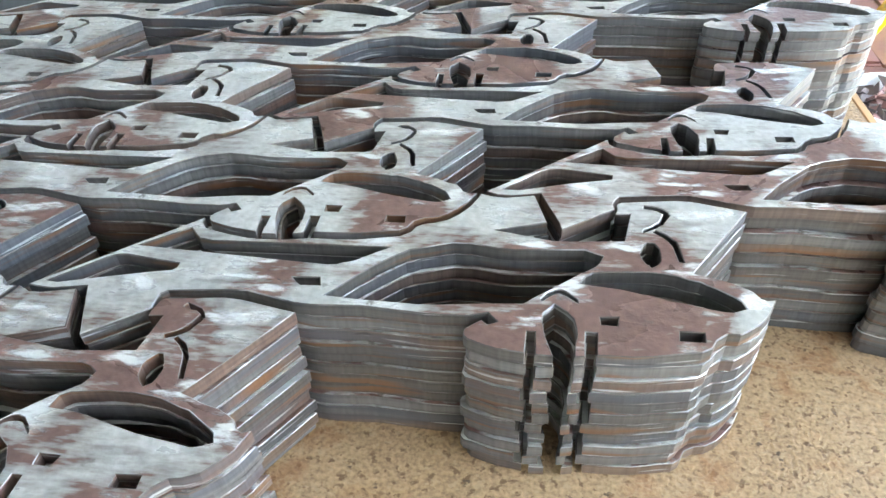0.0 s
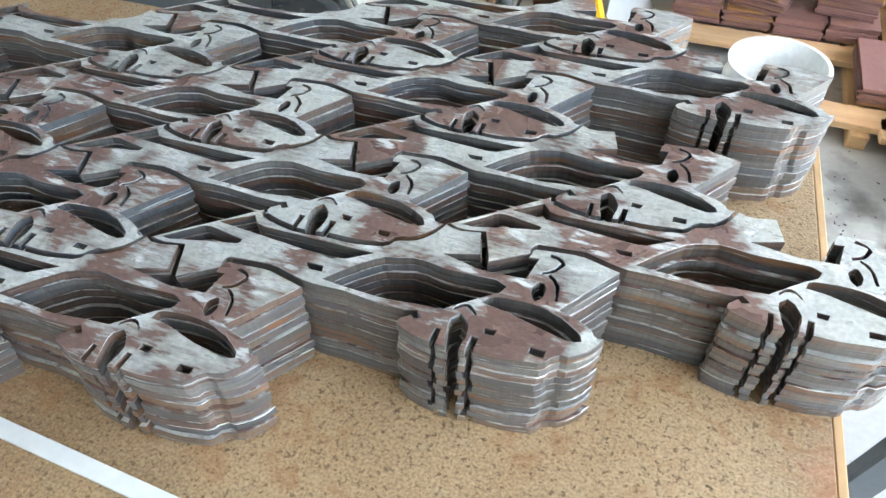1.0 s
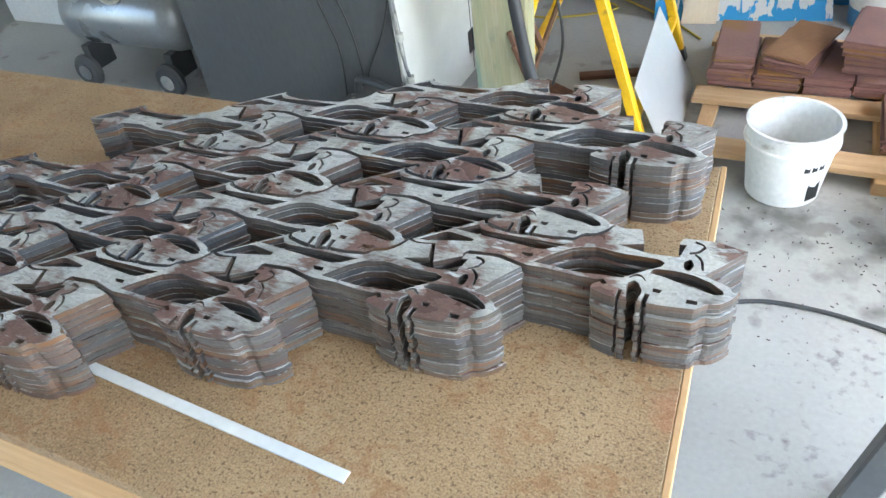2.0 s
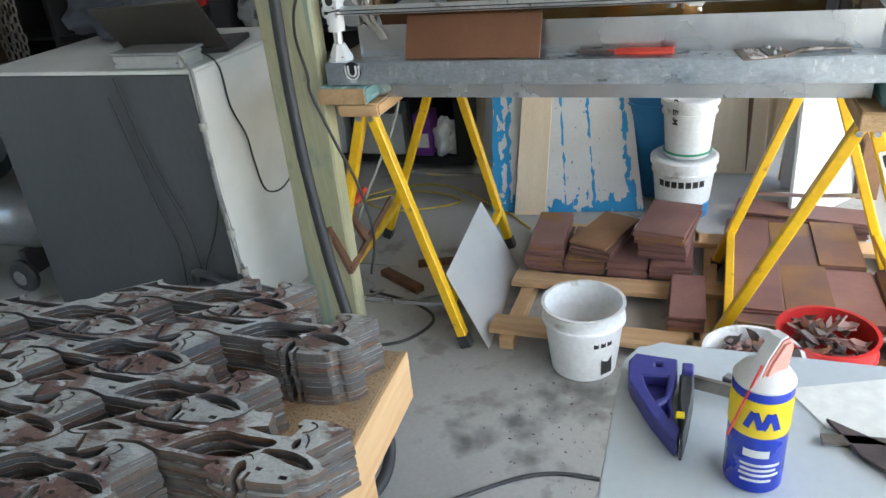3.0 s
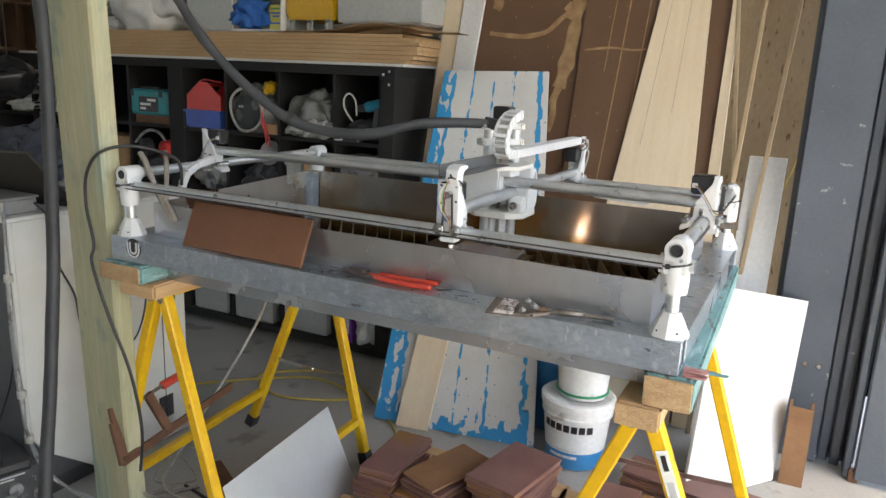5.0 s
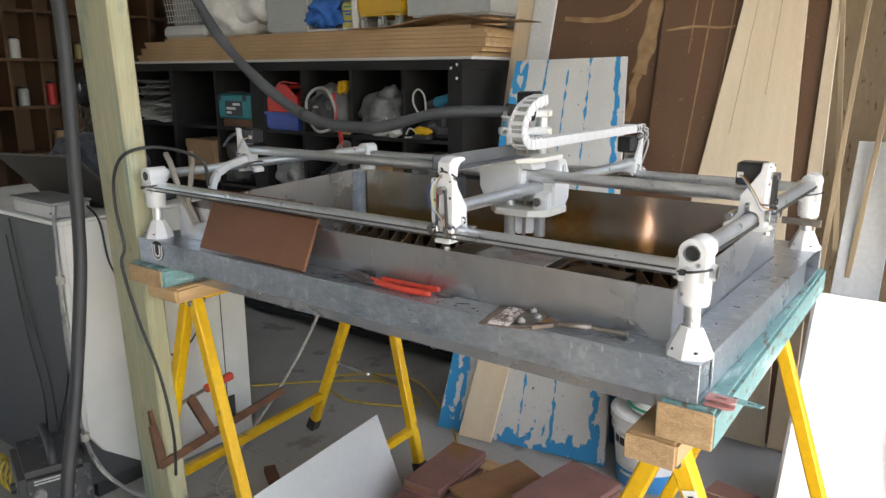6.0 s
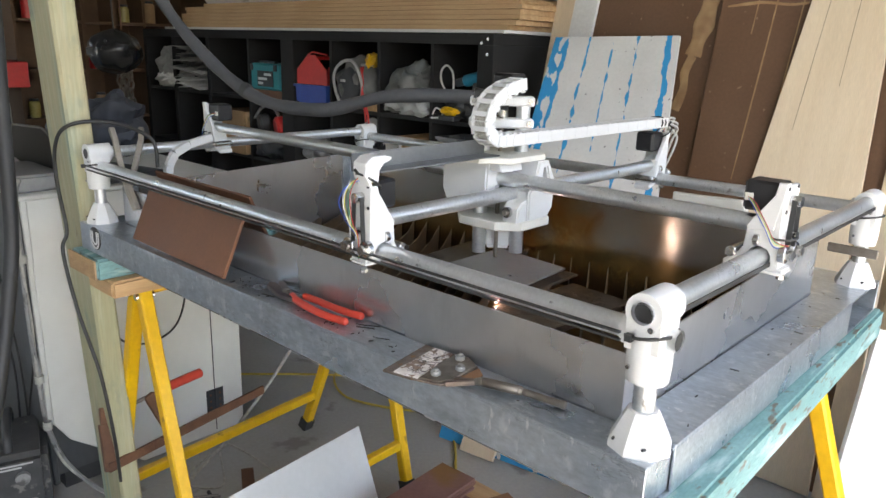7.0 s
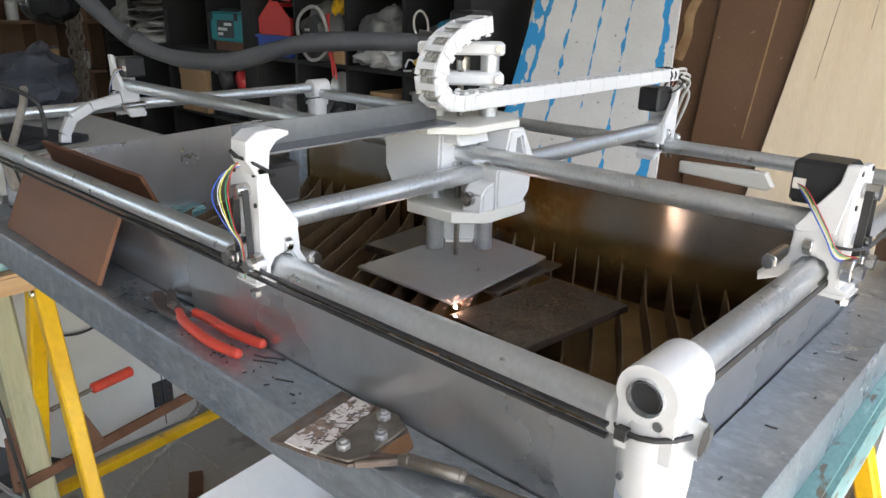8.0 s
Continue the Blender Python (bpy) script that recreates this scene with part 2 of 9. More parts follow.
_b.inputs["Anisotropic"].default_value, _b.inputs["Anisotropic Rotation"].default_value = 0.75, 0.25
_tan = M_TUBIN.node_tree.nodes.new("ShaderNodeTangent")
_tan.direction_type, _tan.axis = "RADIAL", "Z"
M_TUBIN.node_tree.links.new(_tan.outputs[0], _b.inputs["Tangent"])
stained(M_TUBIN, ((0.82, 0.75, 0.17, 1.03), (0.7, 0.75, 0.14, 1.0)), (0.42, 0.17, 0.035), 16.0, 0.47)
stained(M_TUBIN, ((0.84, 0.75, 0.2, 1.0), (1.0, 0.75, 0.16, 0.97)), (0.55, 0.38, 0.14), 150.0, 0.66)
scratched(M_PIPE, (0.25, 0.26, 0.27), (70, 70, 70), (0, 0, 0), 0.53, 0.016, 0.7)
scratched(M_PIPE, (0.78, 0.8, 0.82), (14, 200, 200), (0, 0, 0), 0.54, 0.012, 0.7)
M_PRINT = material("white_print", (0.66, 0.66, 0.655), (0.62, 0.615, 0.605), 0.42, vary=0.02, scale=9, fine=300, bump=0.03, stretch=(0.3, 0.3, 3), speck=(0.5, 0.46, 0.41), speck_scale=22, speck_cut=0.77)
M_PRINT_CREAM = material("cream_print", (0.69, 0.665, 0.6), (0.65, 0.625, 0.56), 0.45, vary=0.02, scale=9, fine=300, bump=0.05, stretch=(0.3, 0.3, 3))
M_MOTOR = material("motor_black", (0.018, 0.018, 0.02), (0.03, 0.03, 0.032), 0.4, metal=0.3, scale=20)
M_CHROME = material("bright_steel", (0.6, 0.6, 0.6), (0.5, 0.5, 0.5), 0.22, metal=1.0, scale=40)
M_SLAT = material("slag_slat", (0.12, 0.085, 0.055), (0.22, 0.145, 0.075), 0.4, metal=0.3, scale=30, fine=120, bump=0.6)
blotched(M_PIPE, (0.26, 0.25, 0.23), (40, 40, 40), 0.68, 0.03, 0.7, 8)
M_WORK = material("grey_work_plate", (0.48, 0.5, 0.52), (0.54, 0.56, 0.58), 0.24, vary=0.03, metal=0.6, scale=6, fine=120, bump=0.03, gloss=0.06)
M_DARKPLATE = material("wet_slagged_plate", (0.05, 0.035, 0.028), (0.1, 0.075, 0.055), 0.18, metal=0.35, scale=14, fine=70, bump=0.5, vary=0.15, gloss=0.1)
M_SLAGDROP = material("wet_slag", (0.06, 0.045, 0.035), (0.16, 0.12, 0.08), 0.15, metal=0.4, scale=60, fine=200)
M_SLUDGE = material("wet_rusty_sludge", (0.2, 0.13, 0.065), (0.3, 0.19, 0.09), 0.15, scale=9, fine=60, bump=0.3)
M_BROWNPLATE = material("brown_plate", (0.135, 0.054, 0.025), (0.175, 0.074, 0.036), 0.6, scale=7, fine=140, bump=0.08)
M_REDPLATE = material("red_oxide_plate", (0.165, 0.078, 0.07), (0.225, 0.118, 0.098), 0.5, vary=0.05, scale=5, fine=80, bump=0.12, speck=(0.24, 0.12, 0.04), speck_scale=3, speck_cut=0.6, per_object=0.22)


def cut_top():
    """Mill-scaled plate: red-brown patches with feathered edges, grey steel and sky sheen painted as pale streaks
    between them.
    """
    m = material("cut_plate_face", (0.2, 0.125, 0.11), (0.45, 0.465, 0.45), 0.3, vary=0.16, metal=0.4, scale=12, fine=240, bump=0.25, mix=0.5, spread=0.03, per_object=0.08, gloss=0.1)
    nt = m.node_tree
    n, lk = nt.nodes, nt.links
    big = [k for k in n if k.bl_idname == "ShaderNodeTexNoise"][0]
    ramp = [k for k in n if k.bl_idname == "ShaderNodeValToRGB"][0]
    big.inputs["Distortion"].default_value = 0.9
    tc, mp, st = n.new("ShaderNodeTexCoord"), n.new("ShaderNodeMapping"), n.new("ShaderNodeTexNoise")
    mp.inputs["Rotation"].default_value, mp.inputs["Scale"].default_value = (0, 0, radians(35)), (1, 5, 1)
    st.inputs["Scale"].default_value, st.inputs["Detail"].default_value = 70, 6
    lk.new(tc.outputs["Object"], mp.inputs[0])
    lk.new(mp.outputs[0], st.inputs[0])
    add = n.new("ShaderNodeMath")
    add.operation, add.inputs[1].default_value = "MULTIPLY_ADD", 0.26
    sub = n.new("ShaderNodeMath")
    sub.operation, sub.inputs[1].default_value = "SUBTRACT", 0.135
    lk.new(st.outputs[0], add.inputs[0])
    lk.new(big.outputs[0], add.inputs[2])
    lk.new(add.outputs[0], sub.inputs[0])
    lk.new(sub.outputs[0], ramp.inputs[0])
    e = ramp.color_ramp.elements
    e.new(0.56).color = (0.4, 0.415, 0.4, 1)
    e[0].position, e[-1].position = 0.445, 0.56
    e[1].position = 0.468
    e[1].color, e[2].color = (0.3, 0.28, 0.265, 1), (0.5, 0.515, 0.505, 1)
    # Whitish streaks paint the reflected sky glare into the colour, with extra gloss.
    blotched(m, (0.8, 0.83, 0.84), (26, 80, 26), 0.585, 0.035, 0.85, 7, (0, 0, 35), 0.18)
    blotched(m, (0.13, 0.115, 0.105), (55, 55, 55), 0.68, 0.03, 0.7, 7)
    return m


def cut_side():
    """Flame-cut edges: each plate has its own tint, with fine level and upright striations."""
    m = bpy.data.materials.new("cut_plate_edge")
    m.use_nodes = True
    nt = m.node_tree
    n, lk = nt.nodes, nt.links
    b = n["Principled BSDF"]
    oi, rp = n.new("ShaderNodeObjectInfo"), n.new("ShaderNodeValToRGB")
    lk.new(oi.outputs["Random"], rp.inputs[0])
    rp.color_ramp.interpolation = "CONSTANT"
    tints = ((0.095, 0.088, 0.082), (0.125, 0.12, 0.117), (0.125, 0.082, 0.066), (0.14, 0.134, 0.13), (0.095, 0.098, 0.107), (0.145, 0.103, 0.077), (0.085, 0.08, 0.078), (0.125, 0.092, 0.078))
    while len(rp.color_ramp.elements) < len(tints):
        rp.color_ramp.elements.new(0.5)
    for k, c in enumerate(tints):
        rp.color_ramp.elements[k].position, rp.color_ramp.elements[k].color = k / len(tints), (*c, 1)
    tc, m1, m2, n1, n2 = n.new("ShaderNodeTexCoord"), n.new("ShaderNodeMapping"), n.new("ShaderNodeMapping"), n.new("ShaderNodeTexNoise"), n.new("ShaderNodeTexNoise")
    m1.inputs["Scale"].default_value, m2.inputs["Scale"].default_value = (5, 5, 240), (420, 420, 30)
    n1.inputs["Scale"].default_value, n2.inputs["Scale"].default_value = 1.0, 1.0
    for mp, nz in ((m1, n1), (m2, n2)):
        lk.new(tc.outputs["Object"], mp.inputs[0])
        lk.new(mp.outputs[0], nz.inputs[0])
    ad = n.new("ShaderNodeMath")
    ad.operation, ad.inputs[1].default_value = "MULTIPLY_ADD", 0.45
    lk.new(n2.outputs[0], ad.inputs[0])
    lk.new(n1.outputs[0], ad.inputs[2])
    mr, hs = n.new("ShaderNodeMapRange"), n.new("ShaderNodeHueSaturation")
    mr.inputs[1].default_value, mr.inputs[2].default_value, mr.inputs[3].default_value, mr.inputs[4].default_value = 0.45, 1.05, 0.55, 1.75
    lk.new(ad.outputs[0], mr.inputs[0])
    lk.new(mr.outputs[0], hs.inputs["Value"])
    lk.new(rp.outputs[0], hs.inputs["Color"])
    # rust in drawn-out patches, then a broken pale burr along the edges
    col = hs.outputs[0]
    patches = ((0.2, 0.09, 0.035), (13, 13, 100), 0.6, 0.05, 0.75), ((0.085, 0.09, 0.105), (9, 9, 70), 0.58, 0.05, 0.7), ((0.46, 0.46, 0.46), (20, 20, 420), 0.67, 0.03, 0.8), ((0.03, 0.026, 0.024), (40, 40, 300), 0.7, 0.03, 0.7)
    shift = n.new("ShaderNodeVectorMath")
    shift.operation = "MULTIPLY_ADD"
    shift.inputs[1].default_value = (31.0, 17.0, 43.0)
    rnd3 = n.new("ShaderNodeCombineXYZ")
    for k in range(3):
        lk.new(oi.outputs["Random"], rnd3.inputs[k])
    lk.new(rnd3.outputs[0], shift.inputs[0])
    lk.new(tc.outputs["Object"], shift.inputs[2])
    for colour, stretch, cut, spread, most in patches:
        mp, nz, r2, mx = n.new("ShaderNodeMapping"), n.new("ShaderNodeTexNoise"), n.new("ShaderNodeValToRGB"), n.new("ShaderNodeMix")
        mp.inputs["Scale"].default_value = stretch
        nz.inputs["Scale"].default_value, nz.inputs["Detail"].default_value = 1.0, 5
        lk.new(shift.outputs[0], mp.inputs[0])
        lk.new(mp.outputs[0], nz.inputs[0])
        lk.new(nz.outputs[0], r2.inputs[0])
        r2.color_ramp.elements[0].position, r2.color_ramp.elements[1].position = cut - spread, cut + spread
        r2.color_ramp.elements[1].color = (most, most, most, 1)
        mx.data_type = "RGBA"
        mx.inputs[7].default_value = (*colour, 1)
        lk.new(r2.outputs[0], mx.inputs[0])
        lk.new(col, mx.inputs[6])
        col = mx.outputs[2]
    lk.new(col, b.inputs["Base Color"])
    b.inputs["Metallic"].default_value, b.inputs["Roughness"].default_value = 0.3, 0.4
    bp = n.new("ShaderNodeBump")
    bp.inputs["Strength"].default_value, bp.inputs["Distance"].default_value = 0.5, 0.001
    lk.new(ad.outputs[0], bp.inputs["Height"])
    lk.new(bp.outputs[0], b.inputs["Normal"])
    return m


M_CUT, M_CUTSIDE = cut_top(), cut_side()
M_YELLOW = material("yellow_enamel", (0.78, 0.47, 0.015), (0.7, 0.4, 0.012), 0.35, scale=6, speck=(0.35, 0.2, 0.03), speck_scale=18, speck_cut=0.7)
M_PINE = material("raw_pine", (0.55, 0.36, 0.19), (0.47, 0.29, 0.14), 0.7, scale=3, fine=40, stretch=(2, 1, 14), bump=0.25)
M_PINE_X = material("raw_pine_lengthways", (0.55, 0.37, 0.2), (0.46, 0.29, 0.15), 0.7, scale=3, fine=40, stretch=(1.2, 14, 14), bump=0.25)
M_TEAL = material("teal_painted_timber", (0.12, 0.255, 0.255), (0.19, 0.34, 0.335), 0.6, vary=0.12, scale=9, fine=90, stretch=(3, 1, 3), speck=(0.12, 0.1, 0.075), speck_scale=24, speck_cut=0.63, bump=0.4)
M_CHIPBOARD = material("chipboard", (0.265, 0.17, 0.09), (0.37, 0.255, 0.145), 0.55, vary=0.34, scale=7, fine=420, bump=0.6, speck=(0.16, 0.095, 0.047), speck_scale=230, speck_cut=0.61)
blotched(M_CHIPBOARD, (0.46, 0.34, 0.21), (170, 230, 170), 0.61, 0.04, 0.5, 4)
blotched(M_CHIPBOARD, (0.07, 0.045, 0.028), (105, 130, 100), 0.7, 0.02, 0.9, 3)
blotched(M_CHIPBOARD, (0.38, 0.14, 0.07), (6, 9, 6), 0.66, 0.05, 0.5, 8)
scratched(M_CHIPBOARD, (0.26, 0.115, 0.04), (13, 17, 10), (0, 0, 30), 0.5, 0.05, 0.55)
scratched(M_CHIPBOARD, (0.5, 0.38, 0.25), (60, 90, 60), (0, 0, -20), 0.5, 0.04, 0.28)
M_WHITE = material("white_board", (0.68, 0.685, 0.68), (0.64, 0.645, 0.635), 0.4, scale=2)
M_STRIPWHITE = material("white_strip", (0.62, 0.66, 0.68), (0.7, 0.72, 0.72), 0.45, scale=8)
M_CABGREY = material("charcoal_cabinet", (0.058, 0.063, 0.068), (0.075, 0.08, 0.084), 0.55, scale=2.0, fine=60, stretch=(1, 1, 0.4))
M_CABWHITE = material("cabinet_white", (0.68, 0.68, 0.65), (0.6, 0.6, 0.565), 0.45, scale=1.2, fine=6, bump=0.1)
M_FORMPLY = material("brown_formply", (0.118, 0.062, 0.034), (0.146, 0.079, 0.045), 0.45, scale=3, fine=90, speck=(0.3, 0.2, 0.13), speck_scale=38, speck_cut=0.71)
M_PLY = material("plywood_face", (0.72, 0.6, 0.44), (0.67, 0.54, 0.38), 0.6, scale=2.5, fine=50, stretch=(9, 1, 0.7))
M_TAN = material("tan_lining", (0.5, 0.38, 0.24), (0.44, 0.32, 0.19), 0.7, scale=2, fine=40, stretch=(3, 1, 1), speck=(0.2, 0.13, 0.07), speck_scale=14, speck_cut=0.66)
M_PAILWHITE = material("pail_plastic", (0.76, 0.77, 0.76), (0.7, 0.71, 0.7), 0.4, scale=4, speck=(0.45, 0.44, 0.4), speck_scale=9, speck_cut=0.66)
M_PAILBLUE = material("pail_blue", (0.03, 0.22, 0.5), (0.04, 0.26, 0.55), 0.4, scale=5)
M_INK = material("black_ink", (0.012, 0.012, 0.014), (0.02, 0.02, 0.02), 0.5)
M_RED = material("red_plastic", (0.55, 0.025, 0.025), (0.5, 0.03, 0.03), 0.35, scale=8)
M_REDGRIP = material("red_grip", (0.6, 0.06, 0.035), (0.52, 0.05, 0.03), 0.4, scale=14)
M_BLUE = material("blue_plastic", (0.02, 0.06, 0.32), (0.025, 0.08, 0.36), 0.35, scale=8)
M_CLAMPBLUE = material("clamp_blue", (0.05, 0.05, 0.24), (0.06, 0.065, 0.28), 0.45, scale=10)
M_TEALBOX = material("teal_plastic", (0.01, 0.21, 0.25), (0.012, 0.24, 0.28), 0.4, scale=8)
M_CARDB = material("cardboard", (0.33, 0.2, 0.1), (0.38, 0.24, 0.13), 0.8, scale=5)
M_GREYPLASTIC = material("grey_plastic", (0.2, 0.2, 0.2), (0.26, 0.26, 0.26), 0.6, scale=6, speck=(0.08, 0.08, 0.08), speck_scale=12, speck_cut=0.58)
M_DARKPLASTIC = material("dark_plastic", (0.025, 0.027, 0.03), (0.045, 0.047, 0.05), 0.5, scale=8)
M_CLEAR = material("frosted_plastic", (0.36, 0.375, 0.37), (0.42, 0.43, 0.42), 0.3, scale=3)
M_RUST = material("rusty_iron", (0.1, 0.045, 0.025), (0.16, 0.075, 0.04), 0.7, scale=14, fine=120, bump=0.5)
M_RUSTPLATE = material("rusty_channel", (0.22, 0.11, 0.05), (0.3, 0.16, 0.08), 0.6, scale=5, fine=60, bump=0.2)
M_TOOLSTEEL = material("worn_tool_steel", (0.16, 0.135, 0.11), (0.28, 0.25, 0.22), 0.42, metal=0.7, scale=25, fine=150, bump=0.3)
M_TROWEL = material("plastered_steel", (0.115, 0.085, 0.068), (0.21, 0.175, 0.15), 0.5, metal=0.4, scale=30, fine=140, bump=0.7, speck=(0.24, 0.12, 0.05), speck_scale=50, speck_cut=0.6)
M_PLASTER = material("dried_plaster", (0.74, 0.7, 0.67), (0.6, 0.54, 0.5), 0.8, scale=40, fine=150, bump=1.0, speck=(0.24, 0.17, 0.13), speck_scale=95, speck_cut=0.54)
M_GTABLE = material("grey_table_top", (0.5, 0.55, 0.57), (0.55, 0.6, 0.62), 0.33, vary=0.03, scale=3, fine=70, bump=0.05, speck=(0.3, 0.32, 0.33), speck_scale=25, speck_cut=0.74)
M_GTABLE_D = material("grey_table_frame", (0.09, 0.1, 0.11), (0.12, 0.13, 0.14), 0.5, scale=5)
M_PAPER = material("paper", (0.72, 0.72, 0.66), (0.78, 0.78, 0.74), 0.8, scale=5)
M_CANBLUE = material("can_blue", (0.01, 0.035, 0.4), (0.012, 0.04, 0.45), 0.28, scale=5)
M_CANYEL = material("can_yellow", (0.8, 0.6, 0.02), (0.82, 0.62, 0.02), 0.3)
M_SILVER = material("tank_grey", (0.24, 0.25, 0.26), (0.3, 0.31, 0.32), 0.3, metal=0.5, scale=3)
M_SACK = material("white_sack", (0.66, 0.66, 0.64), (0.74, 0.74, 0.72), 0.6, scale=6, fine=40, bump=0.6)
M_CLOTH = material("grey_cloth", (0.075, 0.077, 0.072), (0.16, 0.165, 0.155), 0.5, scale=9, fine=60, bump=0.6)
M_OLIVE = material("amber_glass", (0.25, 0.2, 0.06), (0.3, 0.26, 0.09), 0.25, scale=6)
M_YELBIN = material("yellow_bin", (0.62, 0.36, 0.01), (0.58, 0.33, 0.01), 0.4, scale=5)
M_BLUECLOTH = material("blue_cloth", (0.02, 0.12, 0.42), (0.03, 0.16, 0.5), 0.7, scale=15)
M_PURPLE = material("purple_label", (0.15, 0.03, 0.25), (0.18, 0.05, 0.3), 0.5, scale=6)
M_OAKBOX = material("oak_pigeonholes", (0.085, 0.045, 0.022), (0.11, 0.06, 0.03), 0.7, scale=4, fine=40)
M_DOTWIRE = {c: material("wire_" + c, v, None, 0.4, scale=30) for c, v in dict(red=(0.5, 0.02, 0.03), yellow=(0.6, 0.55, 0.1), green=(0.02, 0.3, 0.14), blue=(0.03, 0.1, 0.5), white=(0.7, 0.7, 0.7)).items()}


def plain_glow(name, colour, strength):
    m = bpy.data.materials.new(name)
    m.use_nodes = True
    b = m.node_tree.nodes["Principled BSDF"]
    b.inputs["Base Color"].default_value = (*colour, 1)
    b.inputs["Emission Color"].default_value = (*colour, 1)
    b.inputs["Emission Strength"].default_value = strength
    return m


M_SPARK = plain_glow("arc_glow", (1.0, 0.75, 0.7), 100.0)
M_EMBER = plain_glow("ember_glow", (1.0, 0.5, 0.4), 3.0)


def painted_stripes():
    """White board with lengthways blue paint lines, broken and dripped towards the edges."""
    m = material("striped_board", (0.57, 0.56, 0.535), (0.63, 0.62, 0.59), 0.6, vary=0.03, scale=5, fine=80, speck=(0.09, 0.085, 0.08), speck_scale=55, speck_cut=0.69)
    nt = m.node_tree
    n, lk = nt.nodes, nt.links
    bs = n["Principled BSDF"]
    old = bs.inputs["Base Color"].links[0].from_socket
    tc, sep = n.new("ShaderNodeTexCoord"), n.new("ShaderNodeSeparateXYZ")
    lk.new(tc.outputs["Object"], sep.inputs[0])
    nz = n.new("ShaderNodeTexNoise")
    nz.inputs["Scale"].default_value, nz.inputs["Detail"].default_value = 9.0, 5
    stretchy = n.new("ShaderNodeMapping")
    stretchy.inputs["Scale"].default_value = (3, 1, 1.6)
    lk.new(tc.outputs["Object"], stretchy.inputs[0])
    lk.new(stretchy.outputs[0], nz.inputs[0])

    def op(kind, a, b=None):
        k = n.new("ShaderNodeMath")
        k.operation = kind
        for i, v in enumerate((a, b)):
            if v is None:
                continue
            if isinstance(v, (int, float)):
                k.inputs[i].default_value = v
            else:
                lk.new(v, k.inputs[i])
        return k.outputs[0]
    # u runs from 0 at the left edge to 1 at the right edge of the tapering board
    left = op("ADD", op("MULTIPLY", sep.outputs[2], -0.01), 0.35)
    width = op("SUBTRACT", 0.7, op("MULTIPLY", sep.outputs[2], 0.121))
    u = op("DIVIDE", op("ADD", sep.outputs[0], left), width)
    both = op("LESS_THAN", op("ADD", sep.outputs[2], op("MULTIPLY", nz.outputs[0], 0.4)), 0.24)
    for at, w in ((0.03, 0.3), (0.115, 0.11), (0.3, 0.06), (0.5, 0.05), (0.69, 0.06), (0.93, 0.13)):
        line = op("LESS_THAN", op("ABSOLUTE", op("SUBTRACT", u, at)), op("MULTIPLY", op("SUBTRACT", nz.outputs[0], 0.36 if w > 0.09 else 0.43), w * (1.0 if w > 0.09 else 1.35)))
        both = op("MAXIMUM", both, line)
    mx = n.new("ShaderNodeMix")
    mx.data_type = "RGBA"
    mx.inputs[7].default_value = (0.02, 0.27, 0.55, 1)
    lk.new(both, mx.inputs[0])
    lk.new(old, mx.inputs[6])
    lk.new(mx.outputs[2], bs.inputs["Base Color"])
    return m


M_STRIPES = painted_stripes()


# ---- mesh helpers ----
def add_box(bm, lo, hi, m=None):
    c = [(a + b) / 2 for a, b in zip(lo, hi)]
    s = [abs(b - a) for a, b in zip(lo, hi)]
    mat = Matrix.LocRotScale(c, None, s)
    return bmesh.ops.create_cube(bm, size=1.0, matrix=(m @ mat) if m else mat)["verts"]


def add_rod(bm, p, q, r, seg=12, r2=None, caps=True):
    p, q = Vector(p), Vector(q)
    d = q - p
    turn = d.to_track_quat("Z", "Y").to_matrix().to_4x4()
    return bmesh.ops.create_cone(bm, cap_ends=caps, cap_tris=False, segments=seg, radius1=r, radius2=r if r2 is None else r2,
                                 depth=d.length, matrix=Matrix.Translation((p + q) / 2) @ turn)["verts"]


def add_beam(bm, p, q, w, h, up=(0, 0, 1)):
    """A square bar from p to q, w across and h along up."""
    p, q = Vector(p), Vector(q)
    y = (q - p).normalized()
    x = y.cross(Vector(up)).normalized()
    z = x.cross(y)
    m = Matrix((x, y, z)).transposed().to_4x4()
    m.translation = (p + q) / 2
    return add_box(bm, (-w / 2, -(q - p).length / 2, -h / 2), (w / 2, (q - p).length / 2, h / 2), m)


def add_lathe(bm, profile, centre, seg=24, m=None):
    """A turned shape: profile of (radius, height) about z at centre."""
    rings = []
    for r, z in profile:
        rings.append([bm.verts.new((m or Matrix()) @ (Vector(centre) + Vector((r * math.cos(a), r * math.sin(a), z)))) for a in [math.tau * k / seg for k in range(seg)]])
    for a, b in zip(rings, rings[1:]):
        for k in range(seg):
            bm.faces.new((a[k], a[(k + 1) % seg], b[(k + 1) % seg], b[k]))
    for ring, flip in ((rings[0], True), (rings[-1], False)):
        if (Vector(ring[0].co) - Vector(ring[1].co)).length > 1e-5:
            bm.faces.new(ring[::-1] if flip else ring)


def smooth_path(points, steps=8):
    pts = [Vector(p) for p in points]
    out = []
    for i in range(len(pts) - 1):
        p0, p1, p2, p3 = pts[max(i - 1, 0)], pts[i], pts[i + 1], pts[min(i + 2, len(pts) - 1)]
        for k in range(steps):
            t = k / steps
            out.append(0.5 * (2 * p1 + (p2 - p0) * t + (2 * p0 - 5 * p1 + 4 * p2 - p3) * t * t + (3 * p1 - p0 - 3 * p2 + p3) * t ** 3))
    return out + [pts[-1]]


